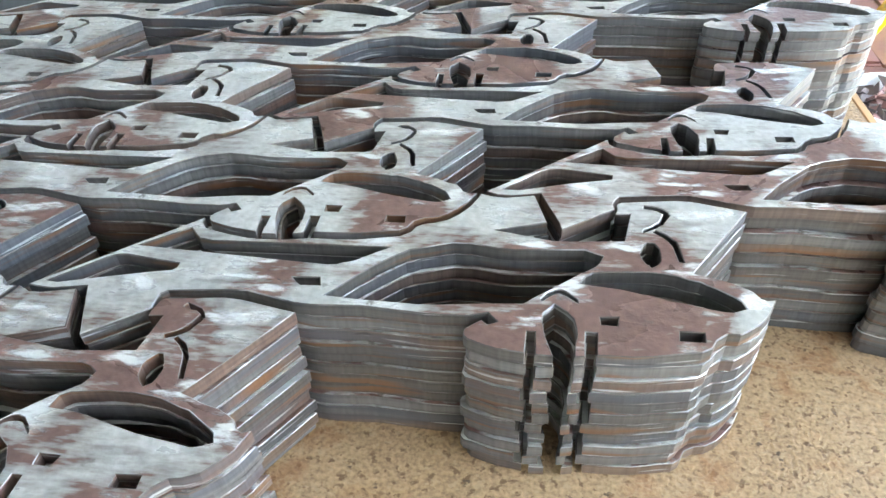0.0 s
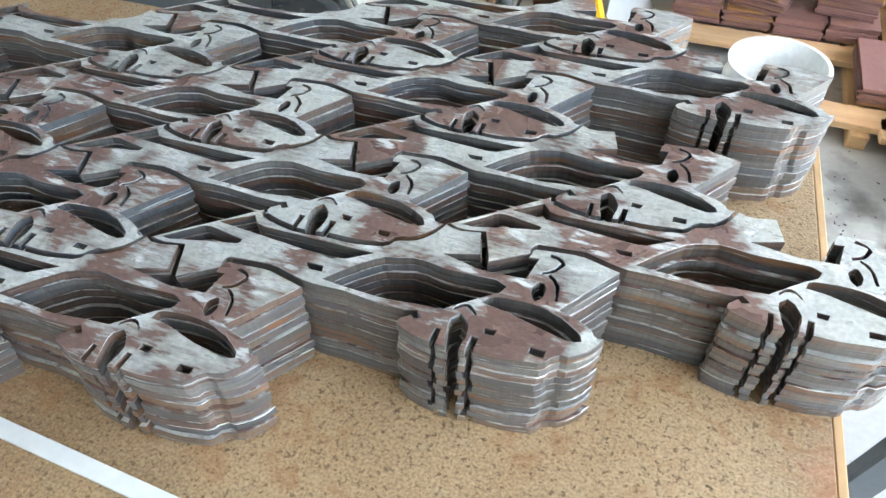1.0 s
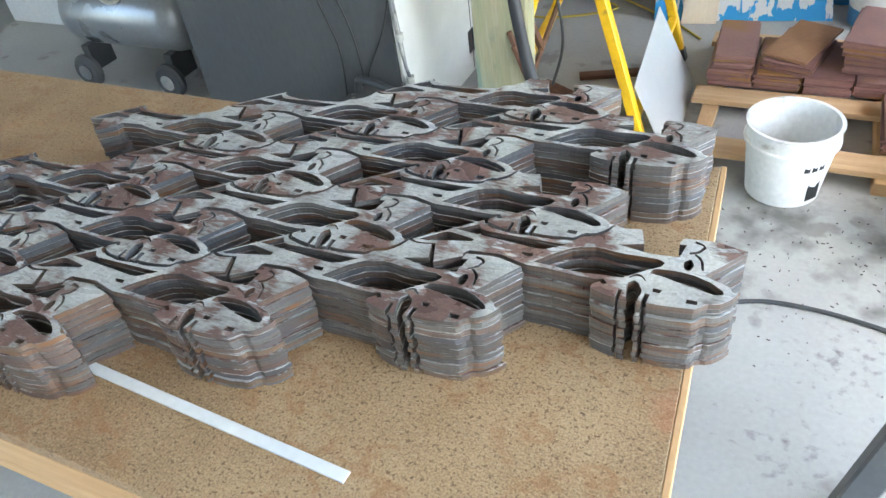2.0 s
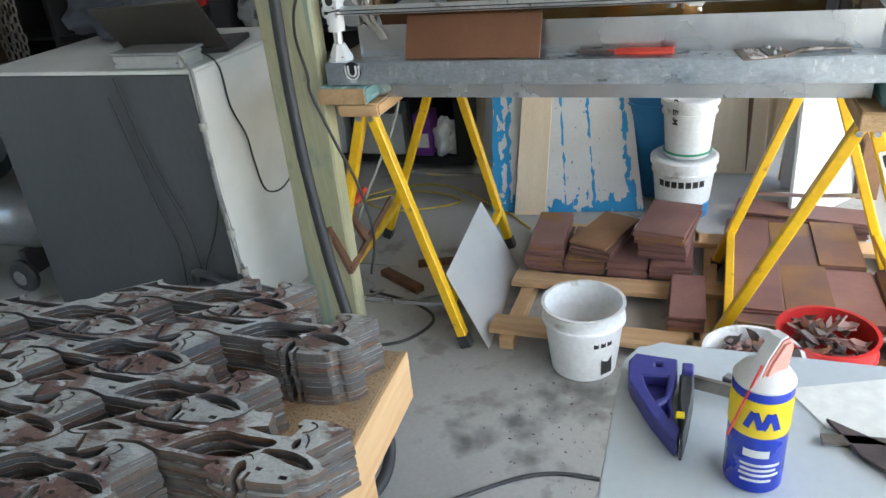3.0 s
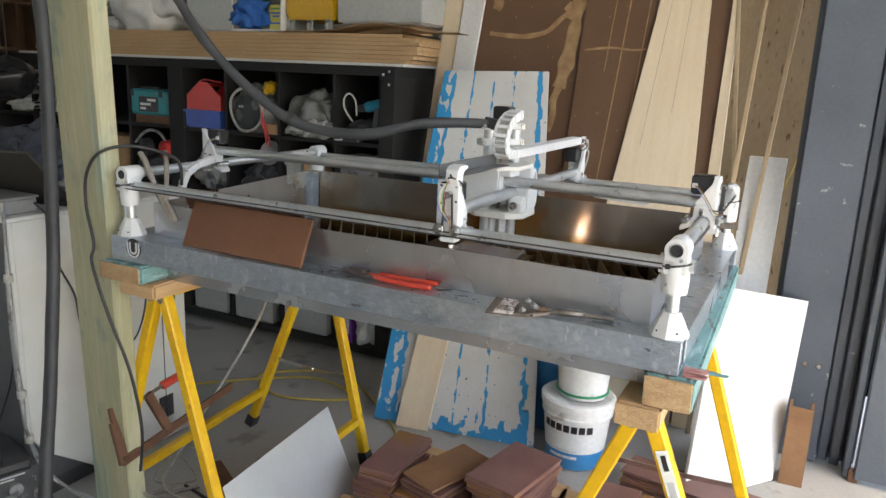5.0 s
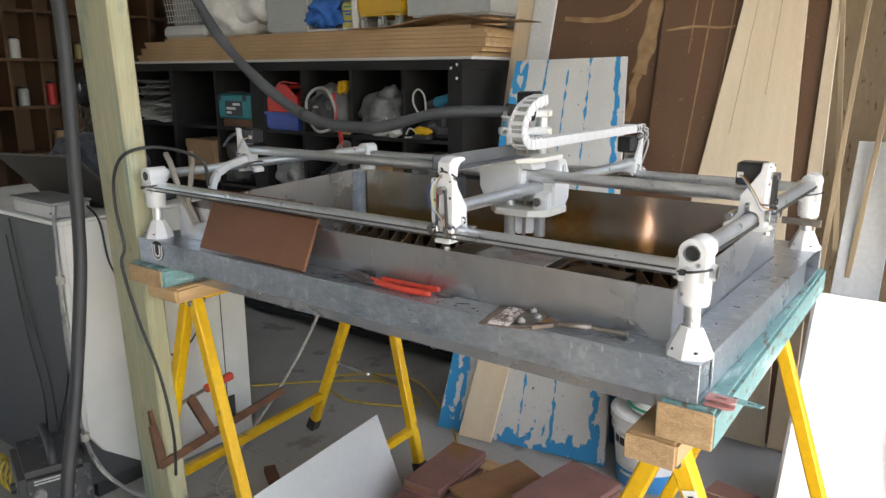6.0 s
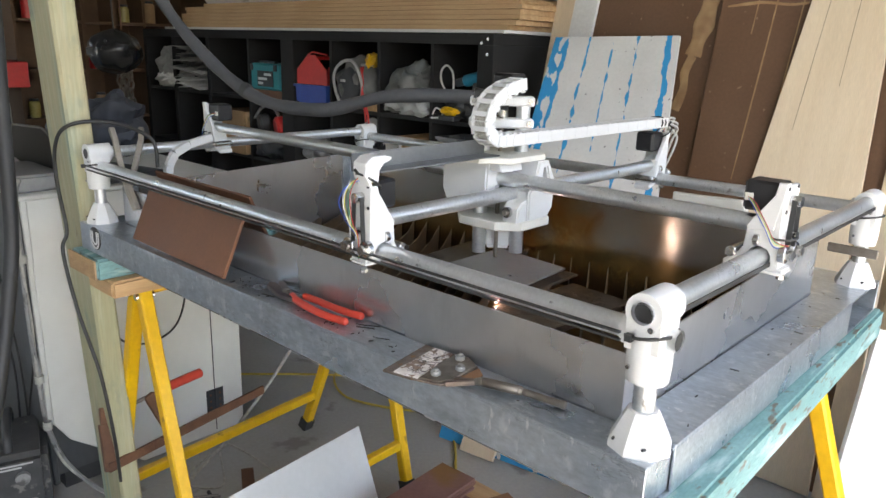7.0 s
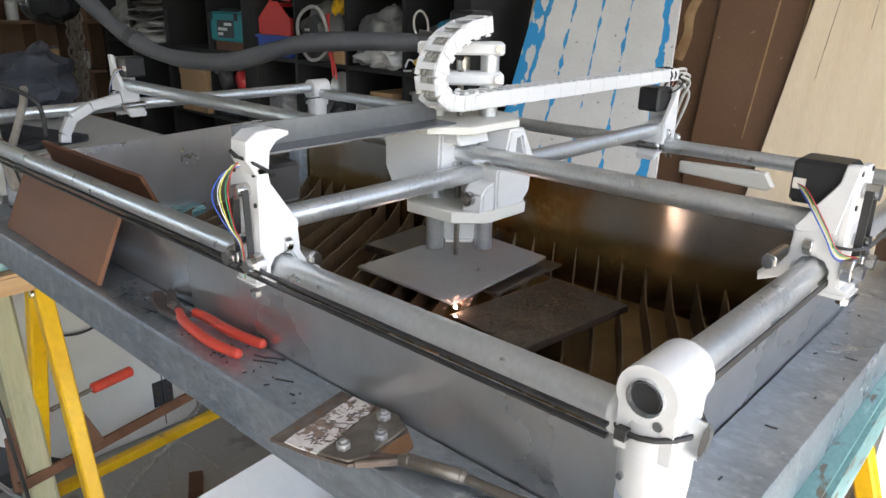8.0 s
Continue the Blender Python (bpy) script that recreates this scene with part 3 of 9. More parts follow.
def add_hose(bm, points, r, seg=8, steps=8, wobble=0.0):
    path = smooth_path(points, steps)
    rings, x = [], None
    for i, p in enumerate(path):
        d = (path[min(i + 1, len(path) - 1)] - path[max(i - 1, 0)]).normalized()
        x = (x - d * x.dot(d)).normalized() if x else d.orthogonal().normalized()
        y = d.cross(x)
        rr = r * (1 + wobble * noise.noise(p * 14))
        rings.append([bm.verts.new(p + x * rr * math.cos(a) + y * rr * math.sin(a)) for a in [math.tau * k / seg for k in range(seg)]])
    for a, b in zip(rings, rings[1:]):
        for k in range(seg):
            bm.faces.new((a[k], a[(k + 1) % seg], b[(k + 1) % seg], b[k]))
    bm.faces.new(rings[0][::-1])
    bm.faces.new(rings[-1])


def add_plate(bm, outline, z0, z1, holes=(), m=None):
    """A flat plate with holes, from z0 to z1."""
    m = m or Matrix()
    loops = [list(outline), *[list(h) for h in holes]]
    top, bot, edges = [], [], []
    for lp in loops:
        t = [bm.verts.new(m @ Vector((x, y, z1))) for x, y in lp]
        b = [bm.verts.new(m @ Vector((x, y, z0))) for x, y in lp]
        top.append(t)
        bot.append(b)
    n0 = m.to_3x3() @ Vector((0, 0, 1))
    for set_, nrm in ((top, n0), (bot, -n0)):
        es = [bm.edges.new((lp[i], lp[(i + 1) % len(lp)])) for lp in set_ for i in range(len(lp))]
        bmesh.ops.triangle_fill(bm, use_beauty=True, use_dissolve=False, edges=es, normal=nrm)
    for t, b in zip(top, bot):
        for i in range(len(t)):
            j = (i + 1) % len(t)
            bm.faces.new((b[i], b[j], t[j], t[i]))


def add_blob(bm, centre, size, rough=0.2, seed=0.0, sub=2, m=None):
    """A soft irregular lump."""
    made = bmesh.ops.create_icosphere(bm, subdivisions=sub, radius=1.0)["verts"]
    for v in made:
        k = 1 + rough * noise.noise(v.co * 2.2 + Vector((seed, seed * 1.7, 0)))
        co = Vector([a * b * k for a, b in zip(v.co, size)])
        v.co = Vector(centre) + ((m @ co) if m else co)


def thing(name, at, label, category, group="", rz=0.0, kind=""):
    ob = new(name)
    ob.empty_display_size = 0.05
    ob.matrix_world = pose(*at, 0, 0, rz)
    tagged(ob, label, category, group, kind)
    return ob


def part(name, bm, mat, parent=None, label="", bevel=0.0, sharp=35, flat=False, segs=1):
    """Links a bmesh, made in world places, as one mesh object under its parent."""
    if bevel:
        bmesh.ops.bevel(bm, geom=[e for e in bm.edges if e.calc_face_angle(0) > 0.6], offset=bevel, segments=segs, affect="EDGES", clamp_overlap=True)
    bmesh.ops.recalc_face_normals(bm, faces=bm.faces)
    me = bpy.data.meshes.new(name)
    bm.to_mesh(me)
    bm.free()
    me.materials.append(mat)
    if not flat:
        me.polygons.foreach_set("use_smooth", [True] * len(me.polygons))
        me.set_sharp_from_angle(angle=radians(sharp))
    ob = new(name, me)
    if parent:
        root = parent
        while root.parent:
            root = root.parent
        me.transform(root.matrix_basis.inverted())
        ob.parent = parent
    else:
        lo = Vector([min(v.co[i] for v in me.vertices) for i in range(3)])
        hi = Vector([max(v.co[i] for v in me.vertices) for i in range(3)])
        base = Vector(((lo.x + hi.x) / 2, (lo.y + hi.y) / 2, lo.z))
        me.transform(Matrix.Translation(-base))
        ob.location = base
    if label:
        ob["label"] = label
    return ob


def single(name, bm, mat, label, category, group="", kind="", **kw):
    """A thing of one mesh."""
    return tagged(part(name, bm, mat, None, **kw), label, category, group, kind)


def box_part(name, lo, hi, mat, parent=None, label="", bevel=0.002, m=None):
    bm = bmesh.new()
    add_box(bm, lo, hi, m)
    return part(name, bm, mat, parent, label, bevel)


def lettering(text, size, at, mat, parent, rx=90, rz=0, ry=0, depth=0.0006, bold=0.0, label=""):
    """Raised letters as a mesh part; at is the middle of the line."""
    cu = bpy.data.curves.new("letters", "FONT")
    cu.body, cu.size, cu.extrude, cu.align_x, cu.align_y, cu.offset = text, size, depth, "CENTER", "CENTER", bold
    ob = bpy.data.objects.new("letters", cu)
    me = bpy.data.meshes.new_from_object(ob)
    bpy.data.objects.remove(ob)
    me.transform(pose(*at, rx, ry, rz))
    bm = bmesh.new()
    bm.from_mesh(me)
    bpy.data.meshes.remove(me)
    return part("lettering", bm, mat, parent, label)


# ---- the large structure ----
def structure():
    def slab(name, lo, hi, mat, label):
        return tagged(box_part(name, lo, hi, mat, bevel=0), label, name.split("_")[0], kind="structure")
    slab("floor", (-12.0, -9.0, -0.2), (9.0, 2.62, 0.0), M_CONCRETE, "stained grey concrete workshop floor with dark smudges")
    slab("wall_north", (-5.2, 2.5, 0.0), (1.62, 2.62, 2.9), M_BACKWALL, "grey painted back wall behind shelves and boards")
    # Unseen wall, added as a light blocker; its gap admits some western sky.
    slab("wall_west", (-5.2, -2.2, 0.0), (-5.08, 2.5, 2.9), M_WALL, "plain pale unseen side wall, added to limit light from the west")
    # Unseen ceiling; its east edge decides where the sun reaches the floor.
    slab("ceiling", (-5.2, -4.4, 2.9), (3.15, 2.62, 3.0), M_CEILING, "plain grey unseen ceiling, added to shape daylight in the open-sided workshop")
    # Unseen wall, added to keep out the southern sky and bounce light back.
    slab("wall_south", (-5.2, -4.4, 0.0), (3.15, -4.28, 2.9), M_WALL, "plain pale unseen wall, added to block the southern sky")
    slab("lining", (1.14, 2.38, 0.0), (1.62, 2.41, 2.6), M_TAN, "tan timber sheet lining against the back wall")


def navy_door():
    d = thing("steel_door", (1.9, 1.72, 0), "navy blue steel sliding door with folded jamb strips", "door")
    for name, lo, hi in (("door_panel", (1.58, 1.74, 0.005), (1.79, 1.79, 2.88)), ("jamb", (1.797, 1.775, 0.005), (1.832, 1.80, 2.88)),
                         ("jamb", (1.84, 1.75, 0.005), (1.876, 1.80, 2.88)), ("jamb", (1.886, 1.67, 0.005), (1.912, 1.80, 2.88)),
                         ("door_panel", (1.924, 1.64, 0.02), (2.105, 1.69, 2.88)), ("door_panel", (2.111, 1.64, 0.02), (2.9, 1.69, 2.88))):
        box_part(name, lo, hi, M_NAVY, d, bevel=0.004)
    # Added hidden strips that stop bright sky showing through the panel gaps.
    box_part("gap_blocker", (1.56, 1.805, 0.005), (1.93, 1.812, 2.88), M_NAVY, d, bevel=0.0)
    box_part("gap_blocker", (2.08, 1.694, 0.02), (2.14, 1.7, 2.88), M_NAVY, d, bevel=0.0)
    for x in (1.7, 1.749):
        bm = bmesh.new()
        add_rod(bm, (x, 1.742, 0.407), (x, 1.733, 0.407), 0.014, 12, 0.008)
        part("bolt", bm, M_CHROME, d)
    box_part("bracket", (1.905, 1.65, 0.0), (1.94, 1.68, 0.05), M_RUST, d)


def post_and_hose():
    bm = bmesh.new()
    add_beam(bm, (-0.189, 0.08, 0.0), (-0.087, -0.065, 2.9), 0.19, 0.055, (0.1, 0.995, 0))
    tagged(part("timber_post", bm, M_POST, bevel=0.006), "green-tinged treated pine post from floor to ceiling", "post", kind="structure")
    bm = bmesh.new()
    add_hose(bm, [(-0.16, -0.13, 2.9), (-0.11, -0.125, 1.75), (-0.09, -0.13, 1.5), (-0.083, -0.14, 1.3), (-0.085, -0.148, 1.1), (-0.08, -0.16, 0.95), (-0.055, -0.195, 0.8), (-0.03, -0.225, 0.7), (0.0, -0.26, 0.6), (0.04, -0.305, 0.5), (0.085, -0.35, 0.4), (0.13, -0.395, 0.3), (0.19, -0.455, 0.17), (0.25, -0.52, 0.06), (0.25, -0.66, 0.022), (0.13, -0.88, 0.022), (-0.15, -1.1, 0.022)], 0.0165, 14, wobble=0.06)
    hose = single("hanging_hose", bm, M_SLEEVE, "dark grey sleeved cable hanging down in front of the post", "hose", sharp=70)
    bm = bmesh.new()
    add_rod(bm, (-0.16, -0.13, 2.87), (-0.16, -0.13, 2.898), 0.022, 14)
    part("ceiling_collar", bm, M_CABLE, hose)


# ---- shelving along the back wall ----
SHELF_Y = 1.68


def shelf_unit():
    s = thing("shelf_unit", (-1.3, SHELF_Y + 0.2, 0), "black open cube shelf unit crammed with tools", "shelf")
    y0, y1, top = SHELF_Y, SHELF_Y + 0.4, 1.483
    box_part("top_panel", (-3.2, y0, top - 0.046), (-0.171, y1, top), M_BLACK, s)
    box_part("bottom_panel", (-3.2, y0, 0.03), (-0.171, y1, 0.07), M_BLACK, s)
    box_part("back_panel", (-3.18, y1 - 0.01, 0.07), (-0.185, y1, top - 0.046), M_BLACK, s, bevel=0)
    uprights = ((-3.2, -3.16), (-2.82, -2.78), (-2.4, -2.36), (-1.966, -1.948), (-1.633, -1.523), (-1.228, -1.21), (-0.872, -0.854), (-0.527, -0.509), (-0.254, -0.171))
    for x0, x1 in uprights:
        wide = x1 - x0 > 0.03
        box_part("side_panel" if wide else "divider", (x0, y0 + (0 if wide else 0.008), 0.07), (x1, y1 - (0 if wide else 0.01), top - 0.046), M_BLACK, s, bevel=0.002 if wide else 0)
    for z in (0.42, 0.76, 1.098):
        for (_, x0), (x1, _) in zip(uprights, uprights[1:]):
            box_part("shelf_board", (x0, y0 + 0.01, z), (x1, y1 - 0.01, z + 0.018), M_BLACK, s, bevel=0)
    for x, z in ((-0.2, 1.46), (-0.2, 1.4), (-0.232, 1.445)):
        bm = bmesh.new()
        add_rod(bm, (x, y0 - 0.001, z), (x, y0 - 0.004, z), 0.007, 10)
        part("screw_cap", bm, M_CHROME, s)


def sheet_stack():
    g = "plywood sheets on the shelf"
    z = 1.4845
    rows = ((-2.95, -0.145, 0.014, 1.71), (-2.8, -0.15, 0.019, 1.735), (-2.82, -0.11, 0.021, 1.738), (-2.75, -0.085, 0.02, 1.73), (-2.77, -0.09, 0.021, 1.737), (-2.7, -0.08, 0.019, 1.733), (-2.72, -0.1, 0.018, 1.736), (-2.5, -0.17, 0.018, 1.74))
    for i, (x0, x1, h, y0) in enumerate(rows):
        bm = bmesh.new()
        add_plate(bm, [(x0, y0), (x1, y0), (x1 - 0.05, 2.25), (x0, 2.25)], z, z + h - 0.0008)
        single("plywood_sheet", bm, M_WHITE if i == 0 else M_PINE_X, "white laminated board under plywood sheets" if i == 0 else "pale plywood sheet stacked on the black shelf", "sheet", g, bevel=0.001)
        z += h
    # thin bowed sheet that overhangs the stack
    bm = bmesh.new()
    rows = []
    for k in range(15):
        x = -0.9 + 0.072 * k
        lift = 0.042 * math.exp(-((x + 0.3) / 0.22) ** 2) + (0.012 * (x + 0.1) if x > -0.1 else 0)
        rows.append([bm.verts.new((x, y, z + 0.001 + lift * s + t)) for t in (0, 0.004) for y, s in ((1.71, 1.0), (1.85 + 0.04 * math.sin(k), 0.7), (2.06 - 0.022 * k * (k > 8), 0.2))])
    for a, b in zip(rows, rows[1:]):
        for i, j in ((0, 1), (1, 2), (4, 3), (5, 4), (3, 0), (2, 5)):
            bm.faces.new((a[i], a[j], b[j], b[i]))
    for r, order in ((rows[0], 1), (rows[-1], -1)):
        bm.faces.new([r[i] for i in (0, 3, 4, 5, 2, 1)][::order])
    bmesh.ops.recalc_face_normals(bm, faces=bm.faces)
    single("thin_sheet", bm, M_CARDB, "thin bowed brown hardboard sheet on the plywood", "sheet")
    return z


def open_bin(name, lo, hi, mat, label, category, wall=0.004, flare=0.0, lid=None):
    """A tub with walls, open at the top."""
    t = thing(name, ((lo[0] + hi[0]) / 2, (lo[1] + hi[1]) / 2, lo[2]), label, category)
    bm = bmesh.new()
    vs = add_box(bm, lo, hi)
    for v in vs:
        if v.co.z < (lo[2] + hi[2]) / 2:
            v.co.x += flare * (1 if v.co.x < (lo[0] + hi[0]) / 2 else -1)
            v.co.y += flare * (1 if v.co.y < (lo[1] + hi[1]) / 2 else -1)
    topf = max(bm.faces, key=lambda f: f.calc_center_median().z)
    bmesh.ops.inset_region(bm, faces=[topf], thickness=wall)
    bmesh.ops.translate(bm, verts=topf.verts[:], vec=(0, 0, -(hi[2] - lo[2]) + 2 * wall))
    part("body", bm, mat, t, bevel=0)
    bm = bmesh.new()
    add_plate(bm, [(lo[0] - 0.008, lo[1] - 0.008), (hi[0] + 0.008, lo[1] - 0.008), (hi[0] + 0.008, hi[1] + 0.008), (lo[0] - 0.008, hi[1] + 0.008)], hi[2] - 0.012, hi[2],
              [[(lo[0] + wall, lo[1] + wall), (hi[0] - wall, lo[1] + wall), (hi[0] - wall, hi[1] - wall), (lo[0] + wall, hi[1] - wall)]])
    part("rim", bm, mat, t)
    if lid:
        box_part("lid", (lo[0] - 0.01, lo[1] - 0.01, hi[2] + 0.001), (hi[0] + 0.01, hi[1] + 0.01, hi[2] + 0.02), lid, t, bevel=0.006)
    return t


def top_items(z):
    # wire basket on a white tray
    b = thing("wire_basket", (-2.34, 1.95, z), "white wire basket of cord on a shallow white tray", "basket")
    for k in range(14):
        x = -2.52 + 0.37 * k / 13
        bm = bmesh.new()
        add_rod(bm, (x + 0.02 * (0.5 - k / 13), 1.79, z + 0.09), (x, 1.77, z + 0.24), 0.0022, 6)
        part("wire", bm, M_WHITE, b)
    for zz in (0.1, 0.135, 0.17, 0.205, 0.24):
        bm = bmesh.new()
        add_rod(bm, (-2.53, 1.77 + 0.13 * (0.24 - zz), z + zz), (-2.14, 1.77 + 0.13 * (0.24 - zz), z + zz), 0.0035 if zz == 0.24 else 0.0022, 6)
        part("wire", bm, M_WHITE, b)
    bm = bmesh.new()
    add_blob(bm, (-2.34, 1.93, z + 0.14), (0.16, 0.12, 0.06), 0.5, 4.0, 3)
    part("cord_heap", bm, M_GREYROPE, b, "tangled grey cord")
    box_part("tray", (-2.55, 1.765, z + 0.001), (-2.12, 2.1, z + 0.075), M_WHITE, b, bevel=0.02)
    # slumped plastic sack that sags over the edge of the sheets
    bm = bmesh.new()
    add_blob(bm, (-1.94, 1.9, z + 0.135), (0.3, 0.21, 0.2), 0.3, 3.0, 5)
    add_blob(bm, (-1.8, 1.86, z + 0.24), (0.24, 0.17, 0.17), 0.5, 8.0, 5)
    for v in bm.verts:
        v.co += Vector((noise.noise(v.co * 9), noise.noise(v.co * 9 + Vector((7, 0, 0))), noise.noise(v.co * 9 + Vector((0, 5, 0))))) * 0.016
        v.co += Vector((1, 1, 1)) * 0.005 * noise.noise(v.co * 27)
        if v.co.y > 1.735:
            v.co.z = max(v.co.z, z + 0.001)
    single("white_sack", bm, M_SACK, "crumpled white plastic sack slumped on the plywood", "sack", sharp=80)
    open_bin("storage_tub", (-1.55, 1.76, z), (-1.225, 2.1, z + 0.34), M_CLEAR, "clear grey storage tub with a lid", "tub", flare=0.015, lid=M_WHITE)
    # white box laid on its side with its mouth to the room
    c = thing("white_crate", (-1.05, 1.85, z), "white open-fronted box holding a blue cloth and a yellow packet", "crate")
    x0, x1, y0, y1, h = -1.215, -0.885, 1.745, 1.96, 0.19
    for nm, lo, hi in (("base", (x0, y0, z + 0.001), (x1, y1, z + 0.011)), ("lid_panel", (x0, y0, z + h - 0.01), (x1, y1, z + h)), ("side", (x0, y0, z + 0.0115), (x0 + 0.01, y1, z + h - 0.0105)), ("side", (x1 - 0.01, y0, z + 0.0115), (x1, y1, z + h - 0.0105)), ("back", (x0 + 0.0105, y1 - 0.01, z + 0.0115), (x1 - 0.0105, y1, z + h - 0.0105))):
        box_part(nm, lo, hi, M_WHITE, c, bevel=0.001)
    bm = bmesh.new()
    add_blob(bm, (-1.1, 1.775, z + 0.092), (0.098, 0.06, 0.078), 0.7, 2.0, 4)
    add_blob(bm, (-1.17, 1.755, z + 0.07), (0.05, 0.035, 0.04), 0.6, 5.0, 3)
    for v in bm.verts:
        v.co += Vector((1, 0.6, 0.8)) * 0.013 * noise.noise(v.co * 26)
        v.co.z = max(v.co.z, z + 0.0125)
    single("blue_cloth", bm, M_BLUECLOTH, "crumpled bright blue cloth bundled in the white box", "cloth", sharp=70)
    k = thing("yellow_packet", (-0.945, 1.79, z), "yellow printed packet standing in the white box", "packet")
    box_part("box", (-0.988, 1.775, z + 0.0125), (-0.902, 1.81, z + 0.135), M_DOTWIRE["yellow"], k)
    for zz, w in ((0.112, 0.03), (0.09, 0.034), (0.075, 0.02), (0.04, 0.034)):
        box_part("printed_bar", (-0.945 - w, 1.772, z + zz), (-0.945 + w, 1.7745, z + zz + 0.008), M_DOTWIRE["green"] if zz > 0.1 else M_DOTWIRE["blue"], k, bevel=0)
    # yellow bin on swivel castors
    y = open_bin("yellow_bin", (-0.878, 1.77, z + 0.075), (-0.592, 2.08, z + 0.38), M_YELBIN, "yellow plastic bin on castors", "bin", flare=0.01)
    box_part("base_ledge", (-0.87, 1.776, z + 0.062), (-0.6, 2.07, z + 0.0745), M_YELBIN, y, bevel=0.003)
    for x in (-0.85, -0.735, -0.625):
        bm = bmesh.new()
        add_rod(bm, (x - 0.011, 1.79, z + 0.025), (x + 0.011, 1.79, z + 0.025), 0.0245, 16)
        part("castor", bm, M_CLEAR, y, bevel=0.003)
        bm = bmesh.new()
        add_box(bm, (x - 0.017, 1.783, z + 0.024), (x - 0.0125, 1.803, z + 0.0585))
        add_box(bm, (x - 0.017, 1.783, z + 0.0575), (x + 0.017, 1.803, z + 0.0615))
        add_box(bm, (x + 0.0125, 1.783, z + 0.024), (x + 0.017, 1.803, z + 0.0585))
        part("castor_fork", bm, M_GALVBOX, y)
    open_bin("large_tub", (-0.575, 1.79, z + 0.046), (-0.1, 2.15, z + 0.36), M_CLEAR, "large frosted storage tub", "tub", flare=0.02)
    box_part("packing_batten", (-0.5, 1.86, z + 0.0085), (-0.2, 2.1, z + 0.0455), M_PINE_X, bpy.data.objects["large_tub"], "pale batten under the tub", bevel=0.002)


def sagging_bag(name, c, s, mat, label, category, seed, folds=0.012):
    """A slack bag with creases, its underside flat on the shelf."""
    bm = bmesh.new()
    add_blob(bm, c, s, 0.4, seed, 4)
    add_blob(bm, (c[0] + s[0] * 0.3, c[1] - 0.015, c[2] + s[2] * 0.35), [k * 0.62 for k in s], 0.6, seed * 1.7 + 2, 4)
    low = c[2] - s[2] * 0.95
    for v in bm.verts:
        v.co += Vector((1, 0.8, 0.9)) * folds * noise.noise(Vector((v.co.x * 34, v.co.y * 34, v.co.z * 16)) + Vector((seed, 0, 0)))
        v.co.z = max(v.co.z, low)
    return single(name, bm, mat, label, category, sharp=60)


